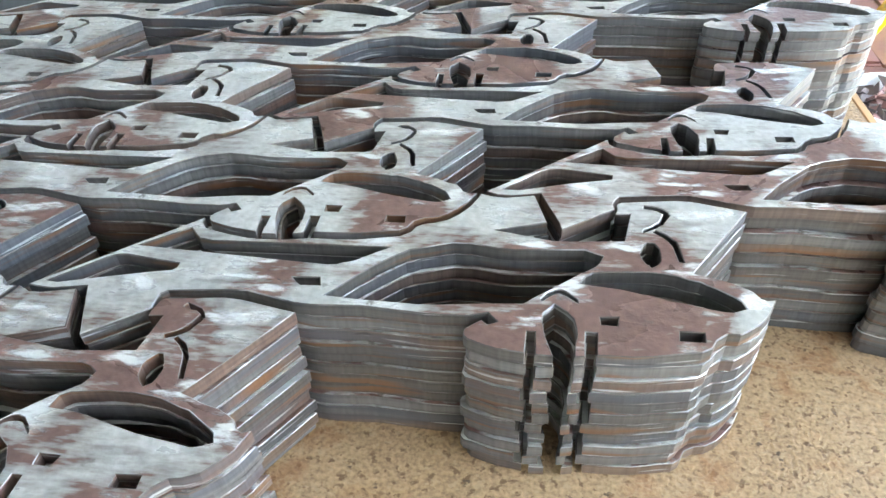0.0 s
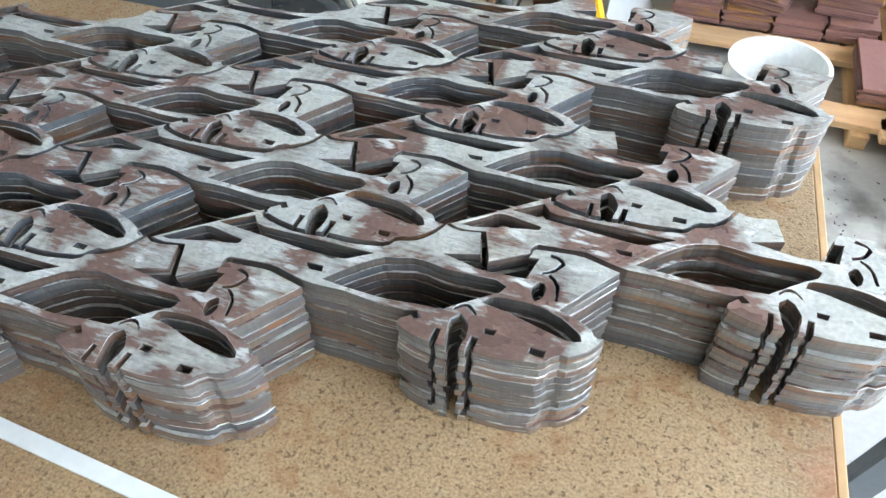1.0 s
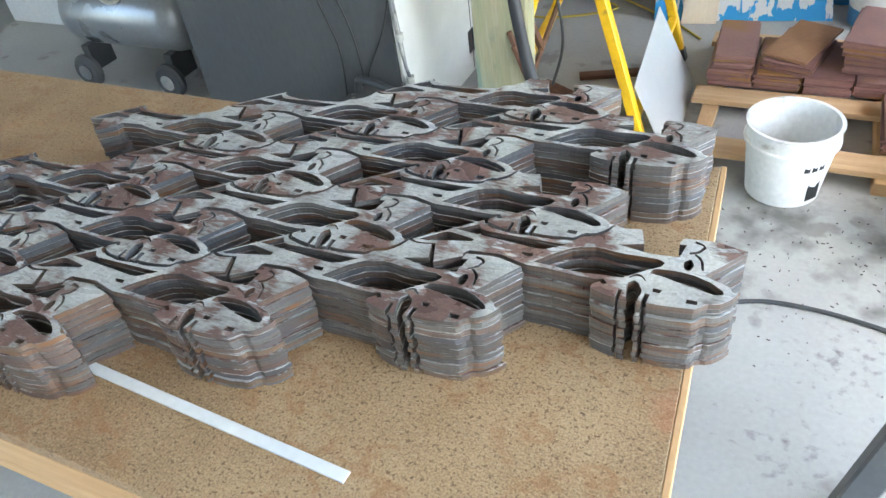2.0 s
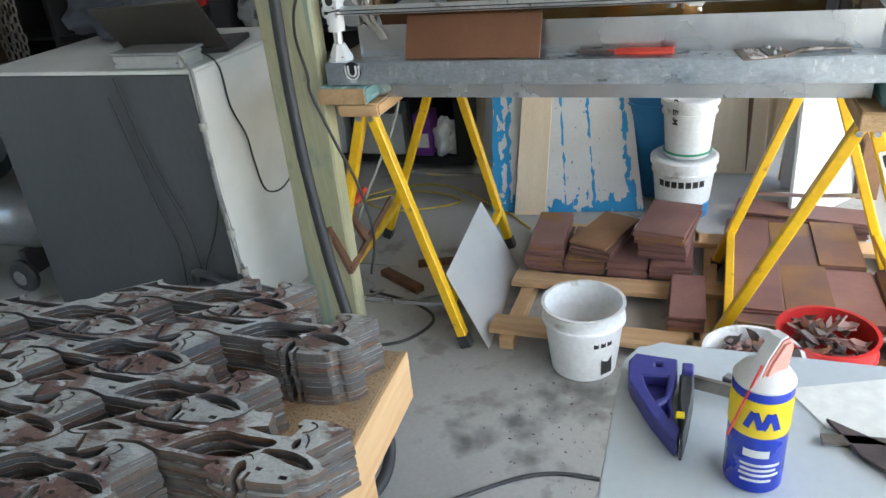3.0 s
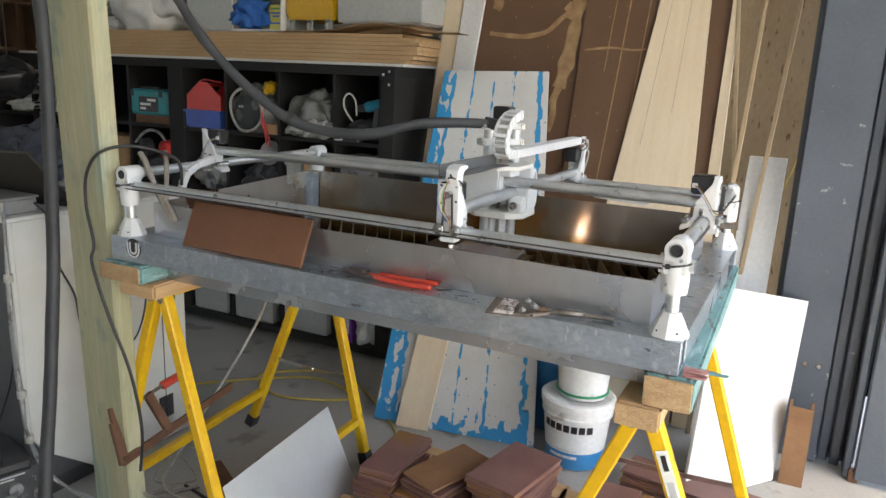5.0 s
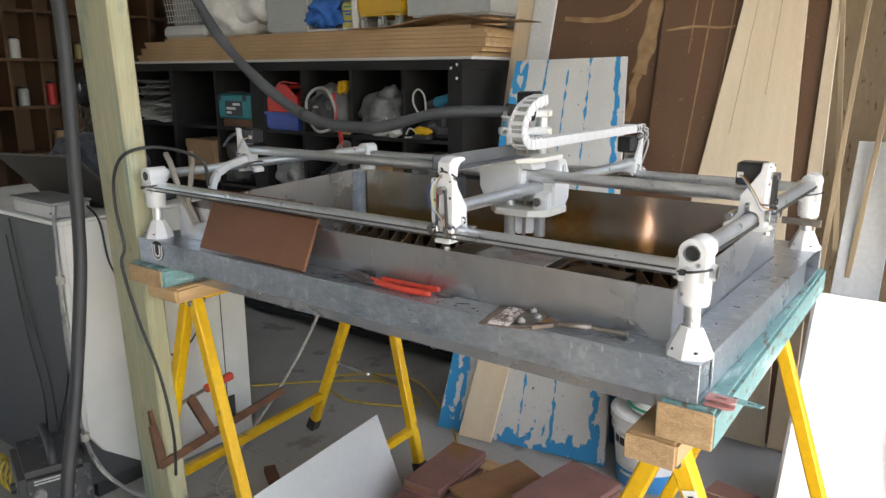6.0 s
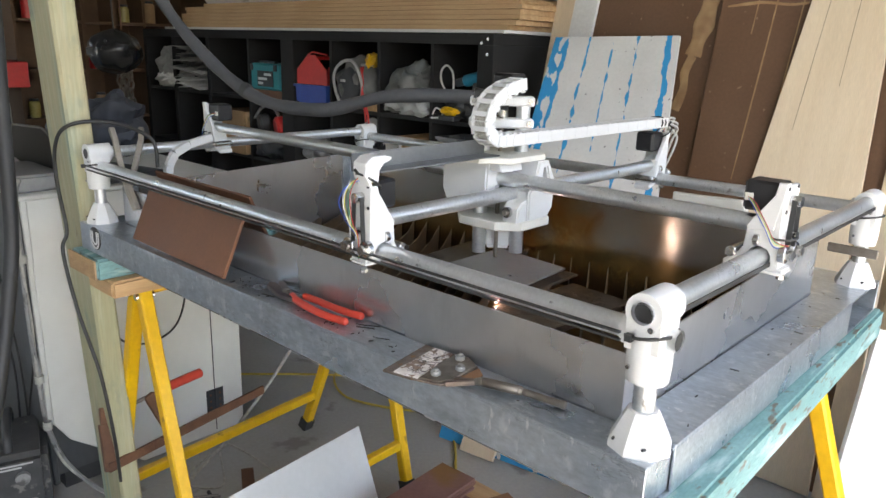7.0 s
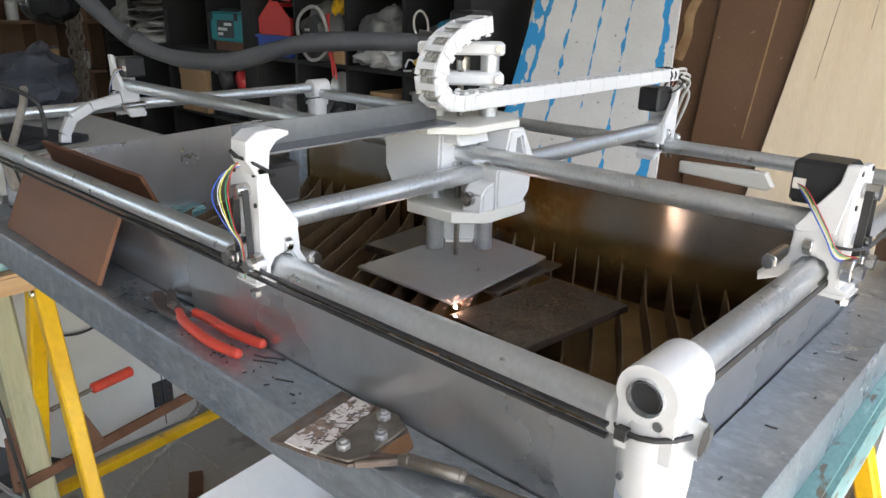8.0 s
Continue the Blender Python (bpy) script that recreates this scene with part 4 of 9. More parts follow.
def shelf_items():
    y = SHELF_Y + 0.02
    zb, zm, zl = 1.117, 0.779, 0.439
    b = thing("tool_case", (-1.82, y + 0.1, zb), "teal plastic power tool case with a dark label", "case")
    box_part("case_body", (-1.98, y, zb + 0.046), (-1.667, y + 0.2, zb + 0.19), M_TEALBOX, b, bevel=0.012)
    box_part("label_plate", (-1.885, y - 0.0035, zb + 0.065), (-1.735, y - 0.001, zb + 0.15), M_DARKPLASTIC, b, bevel=0)
    for k, (x0, x1) in enumerate(((-1.872, -1.83), (-1.872, -1.79), (-1.815, -1.75))):
        box_part("label_bar", (x0, y - 0.0065, zb + 0.076 + 0.024 * k), (x1, y - 0.004, zb + 0.09 + 0.024 * k), M_WHITE, b, bevel=0)
    box_part("handle", (-1.9, y + 0.02, zb + 0.1905), (-1.75, y + 0.05, zb + 0.205), M_DARKPLASTIC, b, bevel=0.005)
    for x in (-1.94, -1.71):
        box_part("latch", (x - 0.014, y - 0.008, zb + 0.15), (x + 0.014, y - 0.0005, zb + 0.185), M_DARKPLASTIC, b, bevel=0.002)
    st = thing("spare_case", (-1.8, y + 0.1, zb), "flat dark maroon case under the teal tool case", "case")
    box_part("case_body", (-1.93, y + 0.01, zb + 0.001), (-1.66, y + 0.2, zb + 0.0445), M_RUST, st)
    # red gabled tote on a blue tray
    t = thing("red_tool_tray", (-1.385, y + 0.1, zb + 0.1), "red plastic carry tote with a peaked end and bar handle", "tote")
    for yy in (y - 0.005, y + 0.2):
        bm = bmesh.new()
        add_plate(bm, [(-0.124, 0), (0.124, 0), (0.124, 0.075), (0.03, 0.15), (-0.03, 0.15), (-0.124, 0.075)], 0, 0.008, m=pose(-1.387, yy + 0.008, zb + 0.099, 90))
        part("end_panel", bm, M_RED, t, bevel=0.002)
    for x in (-1.508, -1.272):
        box_part("side_wall", (x, y + 0.0035, zb + 0.101), (x + 0.006, y + 0.1915, zb + 0.17), M_RED, t, bevel=0)
    box_part("floor_panel", (-1.5015, y + 0.0035, zb + 0.1), (-1.2725, y + 0.1915, zb + 0.106), M_RED, t, bevel=0)
    bm = bmesh.new()
    add_rod(bm, (-1.387, y + 0.0035, zb + 0.232), (-1.387, y + 0.1915, zb + 0.232), 0.009, 10)
    part("bar_handle", bm, M_RED, t)
    bm = bmesh.new()
    add_hose(bm, [(-1.41, y - 0.008, zb + 0.248), (-1.36, y - 0.012, zb + 0.262), (-1.3, y - 0.01, zb + 0.256), (-1.25, y - 0.01, zb + 0.252)], 0.004, 6)
    part("lifted_strap", bm, M_RED, t, sharp=70)
    open_bin("blue_tray", (-1.515, y - 0.012, zb + 0.001), (-1.262, y + 0.22, zb + 0.0975), M_BLUE, "blue plastic tray under the red carry tray", "tray", flare=0.012)
    # grey rucksack with mesh front, straps and buckle
    r = thing("rucksack", (-1.05, y + 0.05, zb), "dusty grey rucksack with a mesh pocket and straps", "bag")
    bm = bmesh.new()
    add_blob(bm, (-1.06, y + 0.06, zb + 0.115), (0.145, 0.1, 0.135), 0.25, 1.3, 4)
    for v in bm.verts:
        v.co += Vector((1, 1, 1)) * 0.007 * noise.noise(v.co * 30)
        v.co.z = max(v.co.z, zb + 0.001)
    part("bag_body", bm, M_CLOTH, r, sharp=70)
    bm = bmesh.new()
    add_hose(bm, [(-1.06 + 0.105 * math.cos(a), y - 0.035 - 0.006 * math.sin(a * 3), zb + 0.12 + 0.112 * math.sin(a)) for a in [math.tau * k / 28 for k in range(29)]], 0.008, 6, 2)
    part("pocket_rim", bm, M_BAGRIM, r, "pale piping round the mesh pocket", sharp=70)
    bm = bmesh.new()
    add_blob(bm, (-1.06, y - 0.025, zb + 0.105), (0.085, 0.02, 0.09), 0.2, 5.0, 3)
    part("mesh_pocket", bm, M_DARKPLASTIC, r, sharp=70)
    box_part("buckle", (-1.095, y - 0.053, zb + 0.13), (-1.065, y - 0.045, zb + 0.142), M_BAGRIM, r, bevel=0.001)
    bm = bmesh.new()
    add_hose(bm, [(-0.99, y - 0.01, zb + 0.2), (-0.955, y - 0.03, zb + 0.14), (-0.95, y - 0.04, zb + 0.06), (-0.93, y - 0.04, zb + 0.01), (-0.915, y - 0.045, zb - 0.05)], 0.005, 6)
    single("red_lead", bm, M_RED, "thin red cord hanging out of the shelf", "cord", sharp=70)
    bm = bmesh.new()
    add_hose(bm, [(-0.975, y - 0.01, zb + 0.205), (-0.965, y - 0.03, zb + 0.13), (-0.93, y - 0.04, zb + 0.05), (-0.9, y - 0.045, zb - 0.02), (-0.895, y - 0.045, zb - 0.06)], 0.0045, 6)
    single("red_lead", bm, M_RED, "thin red cord hanging out of the shelf", "cord", sharp=70)
    tw = thing("yellow_torch", (-0.95, y, zb + 0.2), "yellow hand tool poking out above the rucksack", "tool")
    bm = bmesh.new()
    add_blob(bm, (-0.955, y + 0.03, zb + 0.235), (0.036, 0.03, 0.035), 0.5, 4, 3)
    part("tool_body", bm, M_YELBIN, tw)
    bm = bmesh.new()
    add_rod(bm, (-1.02, y + 0.02, zb + 0.21), (-0.93, y + 0.02, zb + 0.215), 0.008, 10)
    part("shaft", bm, M_GREYPLASTIC, tw)
    box = thing("small_box", (-0.9, y, zb), "small brown cardboard box in the shelf", "box")
    box_part("carton", (-0.945, y - 0.018, zb + 0.001), (-0.875, y + 0.06, zb + 0.055), M_CARDB, box)
    sagging_bag("dust_sheet", (-0.69, y + 0.07, zb + 0.115), (0.15, 0.1, 0.115), M_CLOTH, "folded grey plastic dust sheet stuffed in the shelf", "cloth", 4.2, 0.02)
    sagging_bag("grey_sacking", (-0.68, y + 0.03, zb + 0.045), (0.14, 0.075, 0.05), M_BAGRIM, "pale grey sacking rolled under the dust sheet", "cloth", 9.1, 0.016)
    # last bay: leads, blue drill, yellow sander
    bm = bmesh.new()
    add_hose(bm, [(-0.41, y - 0.01, zb + 0.1), (-0.45, y - 0.02, zb + 0.16), (-0.452, y - 0.02, zb + 0.21), (-0.425, y - 0.015, zb + 0.232), (-0.395, y - 0.01, zb + 0.2), (-0.38, y - 0.02, zb + 0.13)], 0.0045, 6)
    single("white_lead", bm, M_GREYROPE, "pale lead looped up in the shelf", "cable", sharp=70)
    d = thing("blue_drill", (-0.3, y + 0.03, zb + 0.1), "black and blue cordless drill lying on leads", "drill")
    bm = bmesh.new()
    add_rod(bm, (-0.35, y + 0.02, zb + 0.17), (-0.27, y + 0.03, zb + 0.19), 0.026, 14)
    part("barrel", bm, M_DRILLBLUE, d, bevel=0.004)
    bm = bmesh.new()
    add_rod(bm, (-0.395, y + 0.014, zb + 0.159), (-0.352, y + 0.02, zb + 0.1695), 0.016, 12, 0.02)
    part("chuck", bm, M_DARKPLASTIC, d)
    bm = bmesh.new()
    add_beam(bm, (-0.285, y + 0.03, zb + 0.17), (-0.3, y + 0.03, zb + 0.06), 0.03, 0.04, (0, 1, 0))
    add_box(bm, (-0.335, y + 0.005, zb + 0.025), (-0.265, y + 0.065, zb + 0.06))
    part("grip", bm, M_DARKPLASTIC, d, bevel=0.004)
    sagging_bag("coiled_cable", (-0.38, y + 0.08, zb + 0.05), (0.11, 0.09, 0.05), M_DARKPLASTIC, "heap of black leads in the shelf", "cable", 7.7, 0.02)
    b2 = thing("yellow_sander", (-0.41, y - 0.02, zb), "small yellow hand sander in the shelf", "tool")
    bm = bmesh.new()
    add_blob(bm, (-0.405, y - 0.015, zb + 0.04), (0.05, 0.03, 0.02), 0.4, 1, 3)
    part("tool_body", bm, M_YELBIN, b2)
    box_part("sole", (-0.45, y - 0.04, zb + 0.001), (-0.36, y + 0.01, zb + 0.021), M_DARKPLASTIC, b2, bevel=0.004)
    bm = bmesh.new()
    add_hose(bm, [(-0.5, y - 0.02, zb + 0.02), (-0.47, y - 0.03, zb + 0.05), (-0.43, y - 0.03, zb + 0.035), (-0.45, y - 0.025, zb + 0.012), (-0.5, y - 0.03, zb + 0.006)], 0.004, 6)
    single("white_lead", bm, M_WHITE, "white lead looped beside the sander", "cable", sharp=70)
    # second row: carton, ear defenders, bowl, tins and bags
    cb = thing("carton_box", (-2.1, y, zm), "tan cardboard carton standing open in the shelf", "box")
    box_part("carton", (-2.26, y - 0.03, zm + 0.001), (-1.99, y + 0.17, zm + 0.25), M_CARDB, cb)
    box_part("flap", (-2.26, y - 0.034, zm + 0.2), (-2.0, y - 0.031, zm + 0.252), M_CARDB, cb, bevel=0)
    e = thing("ear_defenders", (-1.75, y, zm), "red and black ear defenders lying on dark tools in the shelf", "ear defenders")
    for x, mat in ((-1.86, M_DARKPLASTIC), (-1.7, M_RED)):
        bm = bmesh.new()
        add_rod(bm, (x, y - 0.02, zm + 0.19), (x + 0.02, y + 0.04, zm + 0.2), 0.055, 18)
        part("cup", bm, mat, e, bevel=0.012)
    bm = bmesh.new()
    add_hose(bm, [(-1.69, y, zm + 0.24), (-1.73, y, zm + 0.285), (-1.8, y, zm + 0.3), (-1.87, y, zm + 0.275), (-1.93, y, zm + 0.22)], 0.009, 6)
    part("band", bm, M_GREYPLASTIC, e, sharp=70)
    sagging_bag("angle_grinder", (-1.8, y + 0.06, zm + 0.08), (0.13, 0.1, 0.085), M_DARKPLASTIC, "heap of dark power tools in the shelf", "tool", 3.3, 0.02)
    bw = thing("steel_bowl", (-0.9, y + 0.02, zm), "dull steel bowl tipped on its side", "bowl")
    bm = bmesh.new()
    tip = Matrix.Translation((-0.955, y + 0.03, zm + 0.235)) @ Matrix.Rotation(radians(75), 4, "X")
    add_lathe(bm, [(0.0001, -0.035), (0.035, -0.03), (0.055, -0.012), (0.064, 0.008), (0.067, 0.008), (0.058, -0.014), (0.037, -0.033), (0.0002, -0.038)], (0, 0, 0), 24, tip)
    part("dish", bm, M_GALVBOX, bw, sharp=60)
    sagging_bag("black_bag", (-1.02, y + 0.07, zm + 0.085), (0.13, 0.09, 0.09), M_DARKPLASTIC, "black bag in the shelf", "bag", 5.4)
    for x, w, h, mat, lb in ((-0.83, 0.09, 0.2, M_BAGRIM, "pale tin in the shelf"), (-0.72, 0.11, 0.24, M_CARDB, "small brown carton in the shelf"), (-0.49, 0.22, 0.26, M_GREYPLASTIC, "dark grey open bin in the shelf")):
        open_bin("shelf_bin", (x, y + 0.005, zm + 0.001), (x + w, y + 0.19, zm + h), mat, lb, "bin", flare=0.008)
    sagging_bag("grey_bag", (-1.37, y + 0.07, zm + 0.09), (0.12, 0.09, 0.095), M_GREYPLASTIC, "grey bag in the shelf", "bag", 8.8)
    # third row
    for x, w, mat in ((-1.5, 0.24, M_WHITE), (-1.19, 0.28, M_GREYPLASTIC), (-0.84, 0.26, M_WHITE), (-0.49, 0.2, M_DARKPLASTIC)):
        open_bin("shelf_bin", (x, y, zl + 0.001), (x + w, y + 0.2, zl + 0.17), mat, "plastic bin on a low shelf", "bin", flare=0.01)
    # bottom row: white and grey crates, purple packet
    for i, (x, w) in enumerate(((-1.92, 0.26), (-1.5, 0.25), (-1.19, 0.27), (-0.84, 0.28))):
        open_bin("floor_crate", (x, y - 0.01, 0.071), (x + w, y + 0.22, 0.31), M_CLEAR if i else M_DARKPLASTIC, "pale plastic crate in the bottom of the shelf", "crate", flare=0.012)
    p = thing("purple_packet", (-0.44, y, 0.071), "purple and white detergent packet in the bottom shelf", "packet")
    box_part("carton", (-0.5, y - 0.01, 0.0715), (-0.4, y + 0.12, 0.31), M_PURPLE, p, bevel=0.004)
    box_part("label_plate", (-0.485, y - 0.0135, 0.12), (-0.415, y - 0.011, 0.2), M_WHITE, p, bevel=0)
    sagging_bag("white_bag", (-0.33, y + 0.05, 0.165), (0.065, 0.08, 0.1), M_SACK, "white plastic bag in the bottom shelf", "bag", 6.1)
    # heaped papers and sheeting in the far bay
    sagging_bag("grey_sheeting", (-2.94, y + 0.09, zb + 0.13), (0.2, 0.1, 0.13), M_BAGRIM, "crumpled grey sheeting stuffed in the shelf", "sheeting", 2.7, 0.035)
    sagging_bag("white_paper", (-2.93, y + 0.05, zb + 0.05), (0.18, 0.09, 0.05), M_SACK, "white crumpled paper under grey sheeting", "paper", 5.9, 0.02)
    rnd = random.Random(31)
    for k in range(16):
        bm = bmesh.new()
        w, d, bend = rnd.uniform(0.14, 0.178), rnd.uniform(0.1, 0.16), rnd.uniform(0.005, 0.024)
        n = 7
        top = [[bm.verts.new((-w + 2 * w * i / n, s * d, bend * math.sin(3.1 * i / n + k) + 0.004 * s + t)) for s in (-1, 1)] for t in (0, 0.0025) for i in range(n + 1)]
        lo, up = top[:n + 1], top[n + 1:]
        for i in range(n):
            bm.faces.new((up[i][0], up[i + 1][0], up[i + 1][1], up[i][1]))
            bm.faces.new((lo[i][1], lo[i + 1][1], lo[i + 1][0], lo[i][0]))
            bm.faces.new((lo[i][0], lo[i + 1][0], up[i + 1][0], up[i][0]))
            bm.faces.new((lo[i + 1][1], lo[i][1], up[i][1], up[i + 1][1]))
        bm.faces.new((lo[0][1], lo[0][0], up[0][0], up[0][1]))
        bm.faces.new((lo[n][0], lo[n][1], up[n][1], up[n][0]))
        bmesh.ops.transform(bm, matrix=pose(-2.59 + rnd.uniform(-0.008, 0.008), y + 0.09 + rnd.uniform(-0.03, 0.02), zb + 0.012 + 0.0165 * k, rnd.uniform(-4, 9), rnd.uniform(-3, 3), rnd.uniform(-3, 3)), verts=bm.verts)
        single("paper_sheaf", bm, M_SACK if k < 7 else M_BAGRIM if k % 2 else M_CLOTH, "crumpled sheaf of paper heaped in the shelf", "paper", "heaped papers", sharp=60)


M_BAGRIM = material("dusty_grey_cloth", (0.3, 0.3, 0.29), (0.38, 0.375, 0.36), 0.85, scale=12, fine=70, bump=0.5)
M_DRILLBLUE = material("drill_blue", (0.01, 0.15, 0.24), (0.015, 0.19, 0.3), 0.4, scale=8)


M_BAGBLUE = material("blue_grey_cloth", (0.026, 0.029, 0.038), (0.05, 0.055, 0.07), 0.7, scale=7, fine=50, bump=0.6)
M_GLOSSBLACK = material("gloss_black", (0.012, 0.012, 0.013), (0.018, 0.018, 0.018), 0.2, scale=8)


def far_left():
    c = thing("pigeonhole_cabinet", (-3.3, 1.3, 0), "old brown timber pigeonhole cabinet with small jars", "cabinet", rz=0)
    x, y0, y1 = -3.45, 0.9, 2.3
    for k in range(8):
        yy = y0 + (y1 - y0) * k / 7
        box_part("upright", (x, yy, 0.0), (x + 0.22, yy + 0.018, 2.2), M_OAKBOX, c, bevel=0)
    for z in (0.02, 0.3, 0.6, 0.9, 1.2, 1.5, 1.8, 2.18):
        for k in range(7):
            yy = y0 + (y1 - y0) * k / 7
            box_part("shelf_board", (x, yy + 0.018, z), (x + 0.22, yy + 0.2, z + 0.018), M_OAKBOX, c, bevel=0)
    box_part("back_panel", (x - 0.012, y0, 0.02), (x, y1 + 0.018, 2.2), M_OAKBOX, c, bevel=0)
    for i in range(14):
        k, lv = i % 7, i // 7
        yy = y0 + 0.1 + (y1 - y0) * k / 7
        z = (0.918, 1.218, 1.518)[(i * 5) % 3]
        jar = thing("jar", (x + 0.12, yy, z), "small jar or tin in the pigeonholes", "jar", "jars in the pigeonholes")
        bm = bmesh.new()
        h = 0.09 + 0.05 * ((i * 7) % 5) / 5
        add_lathe(bm, [(0.03, 0), (0.034, 0.005), (0.034, h), (0.025, h + 0.012)], (x + 0.12, yy + 0.02 * lv, z), 14)
        part("glass", bm, (M_OLIVE, M_WHITE, M_RED, M_CLEAR, M_CARDB)[i % 5], jar)
        bm = bmesh.new()
        add_lathe(bm, [(0.027, 0), (0.027, 0.014)], (x + 0.12, yy + 0.02 * lv, z + h + 0.012), 14)
        part("lid", bm, M_DARKPLASTIC, jar)
    # white and red panels, chain, dark clutter in front of it
    w = thing("perforated_board", (-2.95, 0.75, 0.5), "white perforated panel leaning by the cabinet", "panel")
    box_part("sheet", (-3.35, 0.62, 0.0), (-2.72, 0.64, 1.14), M_WHITE, w)
    r = thing("red_tool_box", (-3.0, 0.66, 1.14), "red metal tool box", "tool box")
    box_part("body", (-3.3, 0.55, 1.141), (-2.75, 0.8, 1.28), M_RED, r, bevel=0.006)
    ch = thing("hanging_chain", (-2.75, 1.33, 0.8), "dull steel chain hanging in a bunch", "chain")
    bm = bmesh.new()
    add_rod(bm, (-2.74, 1.33, 1.34), (-2.74, 1.33, 2.899), 0.005, 8)
    part("hook_rod", bm, M_RUST, ch)
    for col in range(4):
        for k in range(14):
            cx, cz = -2.82 + 0.05 * col + 0.008 * math.sin(k * 1.7 + col), 0.7 + 0.052 * k - 0.015 * (col % 2)
            bm = bmesh.new()
            pts = [Vector((0.017 * math.cos(a), 0, 0.031 * math.sin(a))) for a in [math.tau * j / 10 for j in range(11)]]
            turn = Matrix.Rotation(radians(90 * (k % 2)), 3, "Z")
            add_hose(bm, [Vector((cx, 1.33, cz)) + turn @ p for p in pts], 0.006, 5, 1)
            part("link", bm, M_TOOLSTEEL, ch, sharp=70)
    hm = thing("welding_helmet", (-1.75, 0.85, 1.27), "black welding helmet hung beside the shelf", "helmet")
    bm = bmesh.new()
    add_blob(bm, (-1.75, 0.85, 1.36), (0.125, 0.115, 0.1), 0.12, 6, 4)
    part("shell", bm, M_GLOSSBLACK, hm, sharp=80)
    box_part("visor", (-1.79, 0.732, 1.34), (-1.71, 0.752, 1.38), M_DARKPLASTIC, hm, bevel=0.006)
    bm = bmesh.new()
    add_rod(bm, (-1.75, 0.85, 1.45), (-1.75, 0.85, 2.899), 0.004, 6)
    part("hanging_cord", bm, M_CABLE, hm)
    bg = thing("black_bag", (-1.35, 0.7, 0.985), "blue-grey padded bag on the cabinet top", "bag")
    bm = bmesh.new()
    add_blob(bm, (-1.2, 0.5, 1.085), (0.2, 0.13, 0.1), 0.35, 9, 4)
    add_blob(bm, (-1.06, 0.52, 1.11), (0.13, 0.1, 0.1), 0.5, 3, 4)
    for v in bm.verts:
        v.co += Vector((1, 1, 1)) * 0.012 * noise.noise(v.co * 22)
        v.co.z = max(v.co.z, 0.9865)
    part("bag_body", bm, M_BAGBLUE, bg)


# ---- boards leaning at the back ----
def lean_board(name, corners, thick, mat, label, edge_gap=0.0, category="board", grow=0.0):
    """A board with its lower edge on the floor and its upper edge leaning back; corners are bottom left, bottom right, top right, top left."""
    bl, br, tr, tl = [Vector(c) for c in corners]
    base = (bl + br) / 2
    z = ((tl + tr) / 2 - base).normalized()
    x = (br - bl).normalized()
    y = z.cross(x).normalized()
    z = x.cross(y)
    m = Matrix((x, y, z)).transposed().to_4x4()
    m.translation = base
    inv = m.inverted()
    loc = [inv @ c for c in (bl, br, tr, tl)]
    bm = bmesh.new()
    f = [bm.verts.new((p.x, 0, p.z)) for p in loc]
    b = [bm.verts.new((p.x, thick, p.z)) for p in loc]
    bm.faces.new(f)
    bm.faces.new(b[::-1])
    for i in range(4):
        bm.faces.new((f[i], b[i], b[(i + 1) % 4], f[(i + 1) % 4]))
    bmesh.ops.bevel(bm, geom=bm.edges[:], offset=0.0015, segments=1, affect="EDGES")
    bmesh.ops.recalc_face_normals(bm, faces=bm.faces)
    me = bpy.data.meshes.new(name)
    bm.to_mesh(me)
    bm.free()
    me.materials.append(mat)
    ob = new(name, me)
    ob.matrix_world = m
    return tagged(ob, label, category)


LEAN = 0.14


def bead(board, points, foot, r):
    """A flat run of dried glue or a scored line on a board that leans back from its foot."""
    n = Vector((0, -1, LEAN)).normalized()
    pts = [Vector((x, foot + LEAN * z, z)) + n * 0.001 for x, z in points]
    bm = bmesh.new()
    add_hose(bm, [board.matrix_world.inverted() @ p for p in pts], r, 6, 8, wobble=0.5)
    for v in bm.verts:
        v.co.y *= 0.12
    bmesh.ops.recalc_face_normals(bm, faces=bm.faces)
    me = bpy.data.meshes.new("dried_glue")
    bm.to_mesh(me)
    bm.free()
    me.materials.append(M_GLUE)
    new("dried_glue", me).parent = board


M_LATH = material("weathered_lath", (0.45, 0.34, 0.22), (0.38, 0.28, 0.17), 0.7, scale=4, fine=60, stretch=(6, 1, 0.8))
M_GLUE = material("dried_glue", (0.38, 0.25, 0.13), (0.26, 0.15, 0.075), 0.6, scale=20, fine=80)


